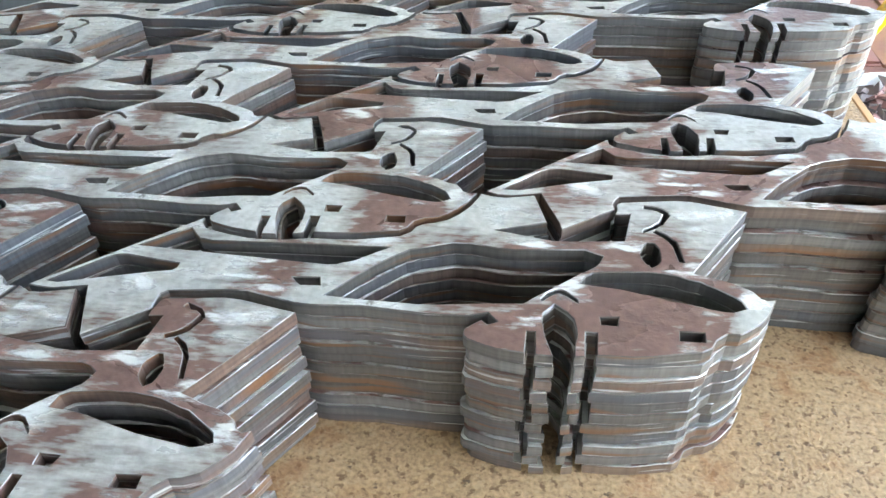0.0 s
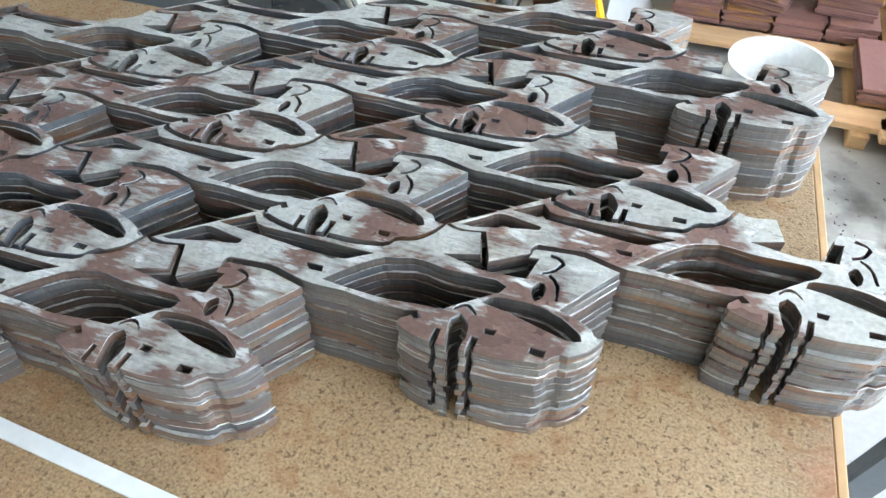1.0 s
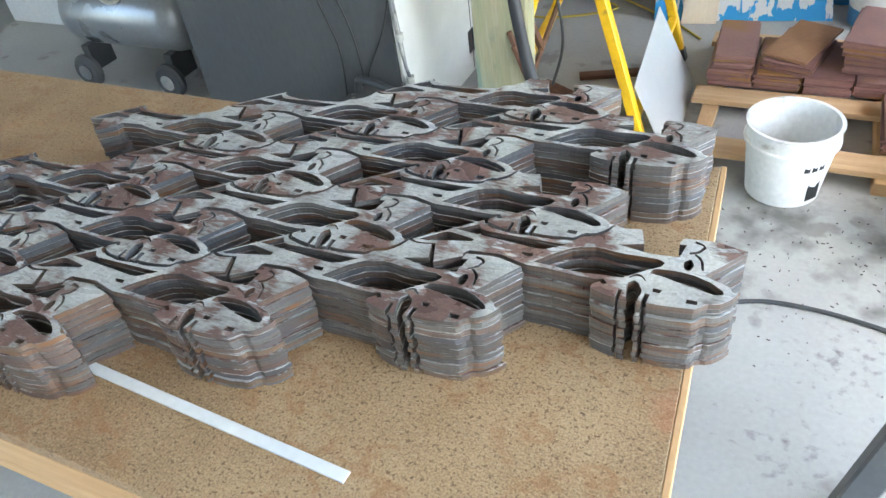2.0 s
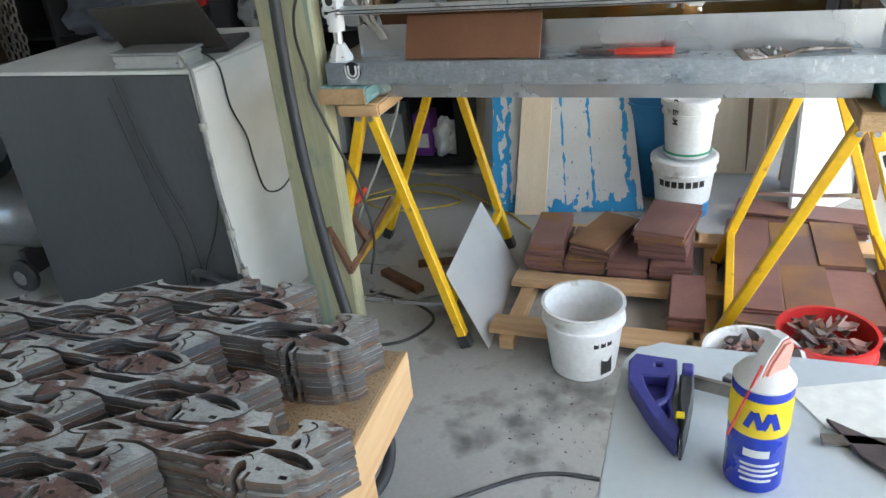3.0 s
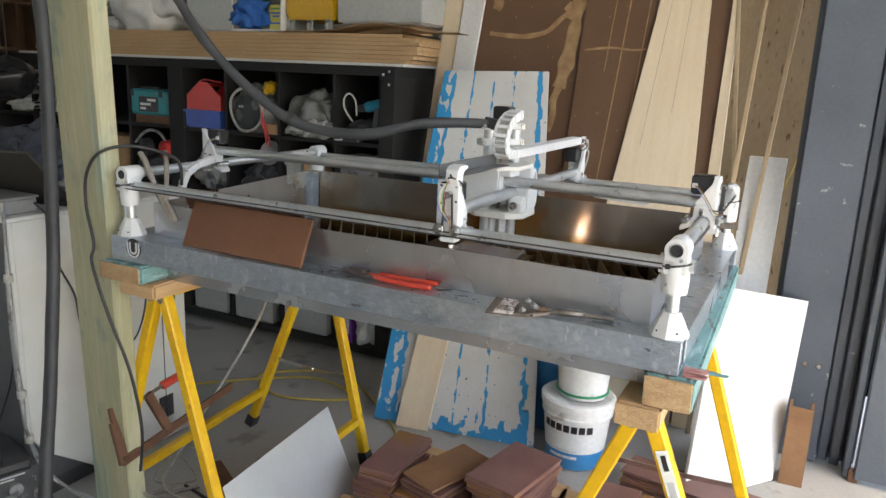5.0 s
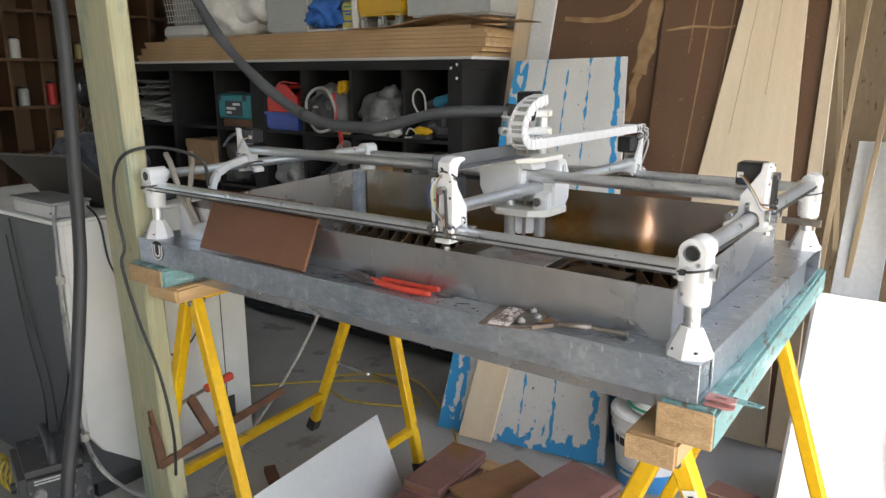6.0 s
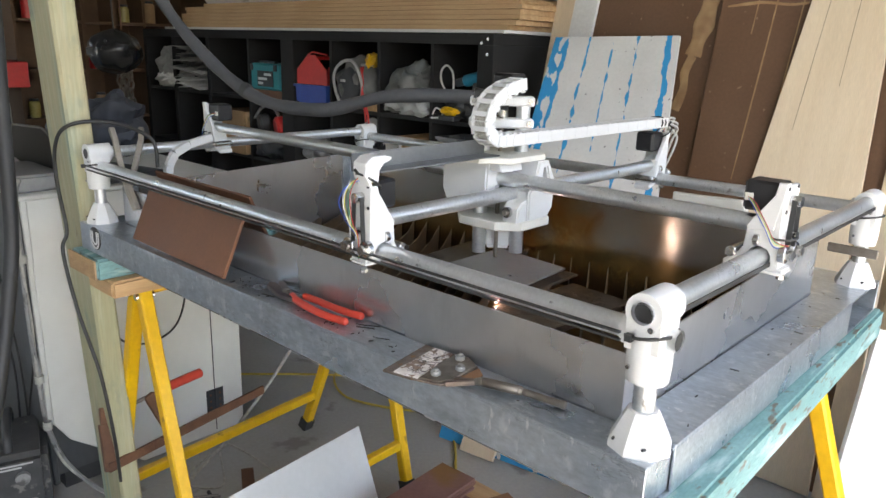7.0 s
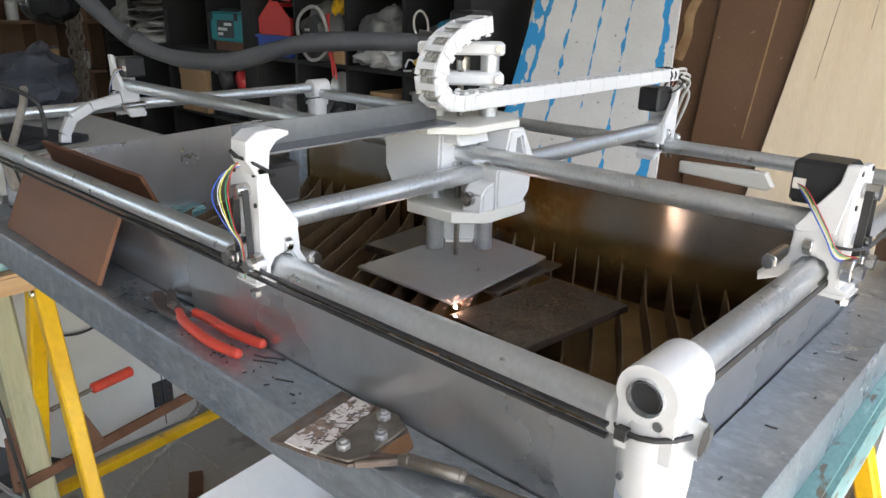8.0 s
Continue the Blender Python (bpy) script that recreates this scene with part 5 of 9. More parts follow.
def boards():
    def up(x0, x1, xt0, xt1, y0, zt, b=0.5):
        return [(x0, y0, 0.004), (x1, y0, 0.004), (xt1, y0 + b * zt, zt), (xt0, y0 + b * zt, zt)]
    lean_board("striped_board", [(0.082, 1.145, 0.004), (0.775, 1.25, 0.004), (0.482, 1.953, 1.495), (-0.013, 1.885, 1.473)], 0.016, M_STRIPES, "white board with drippy blue paint stripes, leaning back")
    lean_board("plain_plank", [(0.197, 1.133, 0.004), (0.337, 1.154, 0.004), (0.335, 1.59, 0.9), (0.2, 1.57, 0.9)], 0.014, M_PLY, "pale bare plank leaning in front of the striped board")
    a = lean_board("formply_board", up(0.0, 0.56, 0.11, 0.615, 1.8, 2.15, LEAN), 0.018, M_FORMPLY, "dark brown formply board with a pale glue stain")
    bead(a, [(0.145, 1.66), (0.25, 1.65), (0.33, 1.648), (0.4, 1.66), (0.445, 1.68), (0.5, 1.735), (0.535, 1.76)], 1.8, 0.012)
    bead(a, [(0.515, 1.79), (0.54, 1.765), (0.53, 1.73)], 1.8, 0.022)
    bead(a, [(0.578, 1.95), (0.573, 1.8), (0.56, 1.66), (0.545, 1.55), (0.52, 1.42)], 1.8, 0.032)
    bead(a, [(0.52, 1.42), (0.5, 1.36), (0.505, 1.3), (0.485, 1.22)], 1.8, 0.018)
    bead(a, [(0.165, 1.84), (0.175, 1.8), (0.165, 1.77)], 1.8, 0.022)
    lean_board("timber_strip", up(-0.14, -0.03, 0.028, 0.136, 1.775, 2.15, LEAN), 0.018, M_WHITE, "narrow white board leaning beside the formply")
    lean_board("timber_strip", up(-0.2, -0.145, -0.08, 0.022, 1.785, 2.15, LEAN), 0.018, M_PLY, "narrow tan board leaning at the back")
    sc = lean_board("formply_board", up(0.568, 0.9, 0.622, 0.93, 1.775, 2.15, LEAN), 0.018, M_FORMPLY, "dark brown formply board scored with pale lines")
    bead(sc, [(0.83, 1.95), (0.812, 1.8), (0.785, 1.4), (0.755, 1.0)], 1.775, 0.0028)
    bead(sc, [(0.905, 1.95), (0.898, 1.8), (0.872, 1.4), (0.845, 1.0)], 1.775, 0.0024)
    bead(sc, [(0.76, 1.9), (0.745, 1.73), (0.73, 1.5)], 1.775, 0.0022)
    bead(sc, [(0.63, 1.592), (0.7, 1.6), (0.76, 1.604), (0.84, 1.596), (0.9, 1.6)], 1.775, 0.0045)
    lean_board("formply_board", up(1.09, 1.222, 1.04, 1.246, 1.79, 2.15, LEAN), 0.018, M_FORMPLY, "dark brown formply board behind the pale plank")
    p = lean_board("pale_plank", up(0.695, 1.215, 0.99, 1.135, 1.75, 2.15, LEAN), 0.02, M_PLY, "wide pale plywood plank with hairline cracks")
    for x0, z0, x1, z1 in ((-0.02, 1.2, 0.05, 1.95), (0.095, 1.35, 0.125, 2.0)):
        bm = bmesh.new()
        add_beam(bm, (x0, -0.0004, z0), (x1, -0.0004, z1), 0.0009, 0.001, (0, 1, 0))
        bmesh.ops.recalc_face_normals(bm, faces=bm.faces)
        me = bpy.data.meshes.new("crack")
        bm.to_mesh(me)
        bm.free()
        me.materials.append(M_OAKBOX)
        new("crack", me).parent = p
    lean_board("timber_strip", up(1.225, 1.3, 1.234, 1.254, 1.76, 2.15, LEAN), 0.02, M_PLY, "narrow pale timber strip leaning at the back")
    lean_board("timber_lath", up(1.29, 1.312, 1.37, 1.384, 1.72, 2.15, 0.12), 0.01, M_LATH, "thin plywood lath leaning at the back")
    lean_board("timber_lath", up(1.36, 1.38, 1.505, 1.52, 1.68, 2.15, 0.16), 0.01, M_LATH, "thin plywood lath leaning across the corner")
    lean_board("timber_lath", up(1.44, 1.46, 1.215, 1.23, 1.7, 2.1, 0.17), 0.01, M_LATH, "thin plywood lath leaning across the corner")
    lean_board("white_offcut", up(1.362, 1.52, 1.382, 1.525, 1.58, 1.185, 0.3), 0.014, M_WHITE, "small white laminate offcut leaning at the back")
    lean_board("melamine_board", [(1.372, 1.15, 0.004), (1.65, 1.5, 0.004), (1.674, 1.735, 0.662), (1.395, 1.39, 0.757)], 0.016, M_WHITE, "clean white melamine panel standing by the trestle")
    r = thing("rusty_channel", (1.74, 1.5, 0), "short rusty steel channel standing on end", "channel")
    bm = bmesh.new()
    add_plate(bm, [(1.668, 1.5), (1.75, 1.5), (1.75, 1.58), (1.74, 1.58), (1.74, 1.51), (1.678, 1.51), (1.678, 1.58), (1.668, 1.58)], 0, 0.315)
    part("section", bm, M_RUSTPLATE, r, bevel=0.002)


# ---- pails ----
def pail(name, at, r0, r1, h, mat, label, lid=None, category="bucket", band=None, filled=None, handle=False):
    t = thing(name, at, label, category)
    bm = bmesh.new()
    x, y, z = at
    add_lathe(bm, [(r0 - 0.012, 0), (r0, 0.006), (r1, h - 0.06), (r1 + 0.008, h - 0.058), (r1 + 0.008, h - 0.05), (r1 + 0.001, h - 0.048), (r1 + 0.003, h - 0.008), (r1 + 0.008, h), (r1 - 0.003, h), (r0 - 0.005, 0.012), (0.0001, 0.011)], at, 36)
    part("body", bm, mat, t, sharp=50)
    if band:
        bm = bmesh.new()
        f = lambda q: r0 + (r1 - r0) * q + 0.0012
        add_lathe(bm, [(f(band[1]) - 0.001, h * band[1]), (f(band[1]), h * band[1]), (f(band[2]), h * band[2]), (f(band[2]) - 0.001, h * band[2])], at, 36)
        part("printed_band", bm, band[0], t, sharp=50)
    if lid:
        bm = bmesh.new()
        add_lathe(bm, [(r1 + 0.013, h - 0.02), (r1 + 0.014, h + 0.004), (r1 + 0.006, h + 0.01), (r1 - 0.008, h + 0.009), (r1 - 0.016, h + 0.004), (0.0001, h + 0.004)], at, 36)
        part("lid", bm, lid, t, sharp=50)
    if handle:
        bm = bmesh.new()
        add_hose(bm, [(x - r1 - 0.006, y, z + h - 0.05), (x - r1 * 0.8, y - r1 * 0.9, z + h * 0.6), (x, y - r1 * 1.12, z + h * 0.45), (x + r1 * 0.8, y - r1 * 0.9, z + h * 0.6), (x + r1 + 0.006, y, z + h - 0.05)], 0.0025, 6)
        part("handle", bm, M_CHROME, t, sharp=70)
    return t


def scraps(at, r, count, seed, parent_name, label):
    """A heap of torn dark steel scraps: each scrap is one thing."""
    rnd = random.Random(seed)
    meshes = []
    for k in range(6):
        bm = bmesh.new()
        n = rnd.randint(4, 6)
        pts = [((0.018 + 0.024 * rnd.random()) * math.cos(a), (0.008 + 0.012 * rnd.random()) * math.sin(a)) for a in [math.tau * j / n for j in range(n)]]
        add_plate(bm, pts, -0.003, 0.003)
        bmesh.ops.recalc_face_normals(bm, faces=bm.faces)
        me = bpy.data.meshes.new("scrap")
        bm.to_mesh(me)
        bm.free()
        me.materials.append(M_REDPLATE if k % 2 else M_TOOLSTEEL_D)
        meshes.append(me)
    for k in range(count):
        a, q = rnd.random() * math.tau, math.sqrt(rnd.random())
        ob = new(parent_name, meshes[k % 6])
        ob.matrix_world = pose(at[0] + r * q * math.cos(a), at[1] + r * q * math.sin(a), at[2] + 0.035 * (1 - q) * rnd.random() * 1.6 + 0.006 * (k % 5), rnd.uniform(-38, 38), rnd.uniform(-38, 38), rnd.uniform(0, 360))
        tagged(ob, label, "scrap", "steel scraps")


M_TOOLSTEEL_D = material("dark_scrap", (0.07, 0.055, 0.055), (0.13, 0.1, 0.095), 0.5, metal=0.3, scale=20, fine=120, bump=0.2)


def pails():
    g = pail("plaster_pail", (0.935, 1.27, 0), 0.11, 0.129, 0.27, M_PAILWHITE, "white jointing compound pail with black and blue print", lid=M_PAILWHITE, band=(M_PAILBLUE, 0.03, 0.56))
    for i in range(7):
        a = radians(-132 + 13.5 * i)
        bm = bmesh.new()
        add_box(bm, (-0.0115, -0.001, -0.014), (0.0115, 0.001, 0.014), pose(0.935 + 0.1265 * math.cos(a), 1.27 + 0.1265 * math.sin(a), 0.18, 0, 0, math.degrees(a) + 90))
        part("bars", bm, M_INK, g, flat=True)
    for k, w in enumerate((0.04, 0.055)):
        for j in range(4):
            a = radians(-118 + 14 * j)
            c = Vector((0.935 + (0.1185 - 0.0022 * k) * math.cos(a), 1.27 + (0.1185 - 0.0022 * k) * math.sin(a), 0.088 - 0.028 * k))
            bm = bmesh.new()
            add_box(bm, (-0.013, -0.001, -0.005), (0.013, 0.001, 0.005), pose(*c, 0, 0, math.degrees(a) + 90))
            part("bars", bm, M_WHITE, g, flat=True)
    u = pail("plaster_pail", (0.945, 1.28, 0.276), 0.092, 0.106, 0.25, M_PAILWHITE, "smaller white compound pail standing on the larger one", lid=M_PAILWHITE)
    lettering("CREAM", 0.034, (0.8905, 1.184, 0.49), M_INK, u, rx=90, rz=-30, ry=90, bold=0.0008)
    bm = bmesh.new()
    add_hose(bm, [(0.945 + 0.098 * math.cos(a), 1.28 + 0.098 * math.sin(a), 0.3) for a in [math.tau * k / 24 for k in range(25)]], 0.005, 6, 1)
    part("green_ring", bm, M_DOTWIRE["green"], u, sharp=70)
    pail("blue_pail", (0.8, 1.53, 0), 0.12, 0.14, 0.5, M_PAILBLUE, "tall blue plastic bin behind the pails", category="bin")
    b = pail("empty_bucket", (0.69, 0.05, 0), 0.102, 0.122, 0.24, M_PAILWHITE, "white bucket with dried plaster inside")
    for i, w in enumerate((0.02, 0.01, 0.02)):
        a = radians(-62 + 11 * i)
        bm = bmesh.new()
        add_box(bm, (-0.008, -0.001, -0.014), (0.008, 0.001, 0.014), pose(0.69 + 0.1172 * math.cos(a), 0.05 + 0.1172 * math.sin(a), 0.15, 0, 0, math.degrees(a) + 90))
        part("bars", bm, M_INK, b, flat=True)
    bm = bmesh.new()
    add_box(bm, (-0.02, -0.001, -0.03), (0.02, 0.001, 0.03), pose(0.69 + 0.1085 * math.cos(radians(-42)), 0.05 + 0.1085 * math.sin(radians(-42)), 0.06, 0, 0, 48))
    part("bars", bm, M_INK, b, flat=True)
    pail("scrap_bucket", (1.17, -0.13, 0), 0.1, 0.122, 0.24, M_PAILWHITE, "grimy white bucket full of steel scraps", handle=True)
    scraps((1.17, -0.13, 0.2), 0.095, 60, 5, "steel_scrap", "dark torn steel scrap in a bucket")
    pail("red_bucket", (1.365, 0.01, 0), 0.1, 0.125, 0.24, M_RED, "red plastic bucket full of steel scraps")
    scraps((1.365, 0.01, 0.2), 0.098, 60, 8, "steel_scrap", "dark torn steel scrap in a bucket")
    scraps((1.72, 0.5, 0.02), 0.1, 40, 11, "steel_scrap", "dark torn steel scrap heaped on the pallet edge")


# ---- red steel plates on pallets ----
M_RUSTYPLATE = material("rust_bloomed_plate", (0.15, 0.075, 0.055), (0.24, 0.125, 0.045), 0.55, vary=0.05, scale=5, fine=80, bump=0.15, per_object=0.12)


def plate_stack(x0, y0, x1, y1, z0, n, seed, rz=0, tilt=0, mat=None):
    rnd = random.Random(seed)
    me = None
    for k in range(n):
        if me is None:
            bm = bmesh.new()
            add_box(bm, (-(x1 - x0) / 2, -(y1 - y0) / 2, 0), ((x1 - x0) / 2, (y1 - y0) / 2, 0.0085))
            bmesh.ops.bevel(bm, geom=bm.edges[:], offset=0.001, segments=1, affect="EDGES")
            me = bpy.data.meshes.new("steel_plate")
            bm.to_mesh(me)
            bm.free()
            me.materials.append(M_REDPLATE)
        if mat and k == n - 1:
            me = me.copy()
            me.materials[0] = mat
        ob = new("steel_plate", me)
        ob.matrix_world = pose((x0 + x1) / 2 + rnd.uniform(-0.005, 0.005), (y0 + y1) / 2 + rnd.uniform(-0.005, 0.005), z0 + 0.0088 * k, tilt, 0, rz + rnd.uniform(-1.2, 1.2))
        tagged(ob, "rectangular red-oxide coated steel plate stacked on a pallet", "plate", "stacked steel plates")


def pallets():
    for nm, x0, x1, rows in (("pallet", 0.36, 1.02, (0.10, 0.42, 0.86)), ("pallet", 1.0, 1.76, (0.06, 0.45, 0.84))):
        p = thing(nm, ((x0 + x1) / 2, 0.45, 0), "raw pine pallet on the concrete floor", "pallet")
        for y in rows:
            box_part("slat", (x0, y, 0.045), (x1, y + 0.095, 0.065), M_PINE_X, p)
        for x in (x0 + 0.04, (x0 + x1) / 2, x1 - 0.09):
            box_part("bearer", (x, 0.08, 0.0), (x + 0.05, 0.95, 0.044), M_PINE, p)
    z = 0.066
    for i, (x0, x1, n) in enumerate(((0.39, 0.535, 7), (0.545, 0.69, 7), (0.70, 0.845, 7), (0.855, 1.0, 7))):
        plate_stack(x0, 0.52, x1, 0.80, z, n, 20 + i)
    z2 = z + 0.0088 * 7
    plate_stack(0.40, 0.54, 0.53, 0.83, z2, 5, 31, 3)
    plate_stack(0.59, 0.53, 0.75, 0.8, z2, 4, 32, -14)
    plate_stack(0.82, 0.56, 0.99, 0.84, z2, 8, 33, -6)
    plate_stack(0.815, 0.53, 0.995, 0.82, z2 + 0.0088 * 8, 6, 34, -10)
    bm = bmesh.new()
    add_box(bm, (-0.075, -0.135, 0), (0.075, 0.135, 0.0085))
    ob = single("steel_plate", bm, M_RUSTPLATE, "bare rusty steel plate lying aslant on the stack", "plate", "stacked steel plates")
    ob.matrix_world = pose(0.675, 0.67, z2 + 0.048, 3, 0, -22)
    for r, (y0, y1) in enumerate(((0.04, 0.23), (0.245, 0.58), (0.595, 0.94))):
        for c in range(4):
            x0 = 1.135 + 0.15 * c - 0.02 * (r == 2)
            if (r, c) in ((2, 3), (0, 1), (0, 2)):
                continue
            plate_stack(x0, y0, x0 + 0.146, y1, z, (8, 9, 8, 7)[(c + r) % 4], 50 + r * 4 + c, mat=M_RUSTYPLATE if (r, c) in ((2, 2), (1, 1)) else None)
    plate_stack(0.935, 0.2, 1.048, 0.48, z, 6, 77)
    plate_stack(1.16, 1.1, 1.66, 1.24, 0.003, 9, 80, -8)


def trestle(name, top_a, top_b, feet, label):
    """A folding yellow trestle: top bar from a to b, feet as front left, front right, back left, back right."""
    t = thing(name, (top_a[0], (top_a[1] + top_b[1]) / 2, 0), label, "trestle", "yellow trestles")
    a, b = Vector(top_a), Vector(top_b)
    box_part("top_bar", (a.x - 0.02, a.y, a.z - 0.03), (a.x + 0.02, b.y, a.z), M_YELLOW, t, bevel=0.004)
    ends = []
    for k, f in enumerate(feet):
        end = a if k < 2 else b
        s = -1 if k % 2 == 0 else 1
        hd = end + Vector((s * 0.014, 0, -0.012))
        bm = bmesh.new()
        add_beam(bm, hd, f, 0.033, 0.033, (0, 1, 0))
        leg = part("leg", bm, M_YELLOW, t, bevel=0.004)
        bm = bmesh.new()
        add_beam(bm, Vector(f) + Vector((0, 0, 0.004)), Vector(f) + (hd - Vector(f)).normalized() * 0.05, 0.038, 0.038, (0, 1, 0))
        part("rubber_foot", bm, M_DARKPLASTIC, leg)
        bm = bmesh.new()
        add_rod(bm, end + Vector((s * 0.02, -0.024, -0.03)), end + Vector((s * 0.02, 0.024, -0.03)), 0.009, 10)
        part("pivot_bolt", bm, M_CHROME, leg)
        ends.append((hd, Vector(f)))
    for i, j in ((0, 2), (1, 3)):
        p = ends[i][1].lerp(ends[i][0], 0.2)
        q = ends[j][1].lerp(ends[j][0], 0.2)
        bm = bmesh.new()
        add_beam(bm, p, q, 0.028, 0.028)
        part("stretcher", bm, M_YELLOW, t, bevel=0.003)
    for i, j, f in ((0, 1, 0.19), (2, 3, 0.39)):
        p = ends[i][1].lerp(ends[i][0], f)
        q = ends[j][1].lerp(ends[j][0], f)
        bm = bmesh.new()
        add_beam(bm, p, (p + q) / 2 + Vector((0, 0, -0.006)), 0.004, 0.015)
        add_beam(bm, q, (p + q) / 2 + Vector((0, 0, -0.006)), 0.004, 0.015)
        add_rod(bm, (p + q) / 2 + Vector((0, -0.008, -0.006)), (p + q) / 2 + Vector((0, 0.008, -0.006)), 0.007, 8)
        part("folding_brace", bm, M_CHROME, t)
    return t


M_BARGREY = material("pale_print", (0.5, 0.5, 0.5), (0.42, 0.42, 0.42), 0.6)
M_CLIPRED = material("faded_red_steel", (0.36, 0.15, 0.14), (0.45, 0.24, 0.22), 0.5, scale=30)
M_ENDGRAIN = material("end_grain", (0.36, 0.22, 0.11), (0.47, 0.31, 0.165), 0.8, vary=0.16, scale=30, fine=240, stretch=(1, 1, 1.6), bump=0.8)
blotched(M_ENDGRAIN, (0.16, 0.09, 0.045), (190, 190, 150), 0.66, 0.06, 0.35, 5)
blotched(M_ENDGRAIN, (0.6, 0.45, 0.28), (60, 60, 220), 0.62, 0.06, 0.35, 5)
blotched(M_TEAL, (0.42, 0.55, 0.55), (30, 7, 30), 0.6, 0.05, 0.7, 8)
blotched(M_TEAL, (0.1, 0.13, 0.125), (50, 20, 50), 0.66, 0.03, 0.7, 8)


def trestles():
    trestle("yellow_trestle", (0.024, 0.085, 0.838), (0.012, 0.86, 0.838), [(-0.25, 0.08, 0), (0.29, 0.07, 0), (-0.325, 0.83, 0), (0.262, 0.81, 0)], "yellow steel folding trestle under the machine")
    r = trestle("yellow_trestle", (1.385, 0.07, 0.822), (1.372, 0.84, 0.822), [(1.05, 0.16, 0), (1.695, 0.14, 0), (1.07, 0.73, 0), (1.67, 0.77, 0)], "yellow steel folding trestle with a paper label")
    top, foot = Vector((1.403, 0.07, 0.81)), Vector((1.695, 0.14, 0))
    d = (foot - top).normalized()
    m = Matrix((d.cross(Vector((0, 1, 0))).normalized(), Vector((0, 1, 0)), d)).transposed().to_4x4()
    for name, s0, s1, w, mat, off in (("paper_label", 0.07, 0.27, 0.012, M_PAPER, 0.0185), ("bars", 0.08, 0.115, 0.005, M_INK, 0.0195), ("bars", 0.14, 0.25, 0.007, M_BARGREY, 0.0195)):
        bm = bmesh.new()
        mm = m.copy()
        mm.translation = top + d * (s0 + s1) / 2 + Vector((0, -off, 0))
        add_box(bm, (-w, -0.0004, -(s1 - s0) / 2), (w, 0.0004, (s1 - s0) / 2), mm)
        part(name, bm, mat, r, flat=True)
    # packing timbers
    for nm, lo, hi, mat, lb in (("pine_block", (1.345, -0.035, 0.824), (1.43, 0.5, 0.87), M_PINE, "raw pine packing block on the trestle"),
                                ("pine_block", (-0.02, -0.02, 0.84), (0.115, 0.5, 0.881), M_PINE, "raw pine packing block on the trestle"),
                                ("teal_block", (-0.062, -0.04, 0.883), (0.09, 0.45, 0.933), M_TEAL, "teal-painted timber block under the machine frame")):
        bm = bmesh.new()
        add_box(bm, lo, hi)
        single(nm, bm, mat, lb, "timber", bevel=0.006, segs=2)
    bm = bmesh.new()
    add_plate(bm, [(1.392, -0.03), (1.482, -0.03), (1.462, 0.98), (1.37, 0.98)], 0.872, 0.9345)
    single("teal_beam", bm, M_TEAL, "worn teal-painted timber beam under the machine frame", "timber", bevel=0.006, segs=2)
    box_part("raw_end", (-0.06, -0.0445, 0.885), (0.088, -0.0403, 0.931), M_ENDGRAIN, bpy.data.objects["teal_block"], "raw brown end grain", bevel=0.001)
    box_part("raw_end", (1.394, -0.0345, 0.874), (1.48, -0.0303, 0.9325), M_ENDGRAIN, bpy.data.objects["teal_beam"], "raw brown end grain", bevel=0.001)
    box_part("raw_end", (1.347, -0.0395, 0.826), (1.428, -0.0353, 0.868), M_ENDGRAIN, bpy.data.objects["pine_block"], "rough-sawn speckled end", bevel=0.001)
    c = thing("spring_clip", (1.485, -0.01, 0.934), "small red and teal metal bracket on the beam", "bracket")
    for z, dy in ((0.9355, 0.0), (0.944, 0.006)):
        bm = bmesh.new()
        add_plate(bm, [(1.456, -0.014 + dy), (1.494, -0.012 + dy), (1.5, -0.006 + dy), (1.499, 0.008 + dy), (1.456, 0.01 + dy)], z, z + 0.003, [[(1.468, -0.005 + dy), (1.486, -0.005 + dy), (1.486, 0.001 + dy), (1.468, 0.001 + dy)]])
        part("red_plate", bm, M_CLIPRED, c, bevel=0.0006)
    bm = bmesh.new()
    add_plate(bm, [(1.456, 0.02), (1.53, 0.024), (1.534, 0.034), (1.456, 0.044)], 0.9355, 0.938, [[(1.51, 0.027), (1.52, 0.028), (1.52, 0.033), (1.51, 0.033)]])
    part("teal_plate", bm, M_TEAL, c)


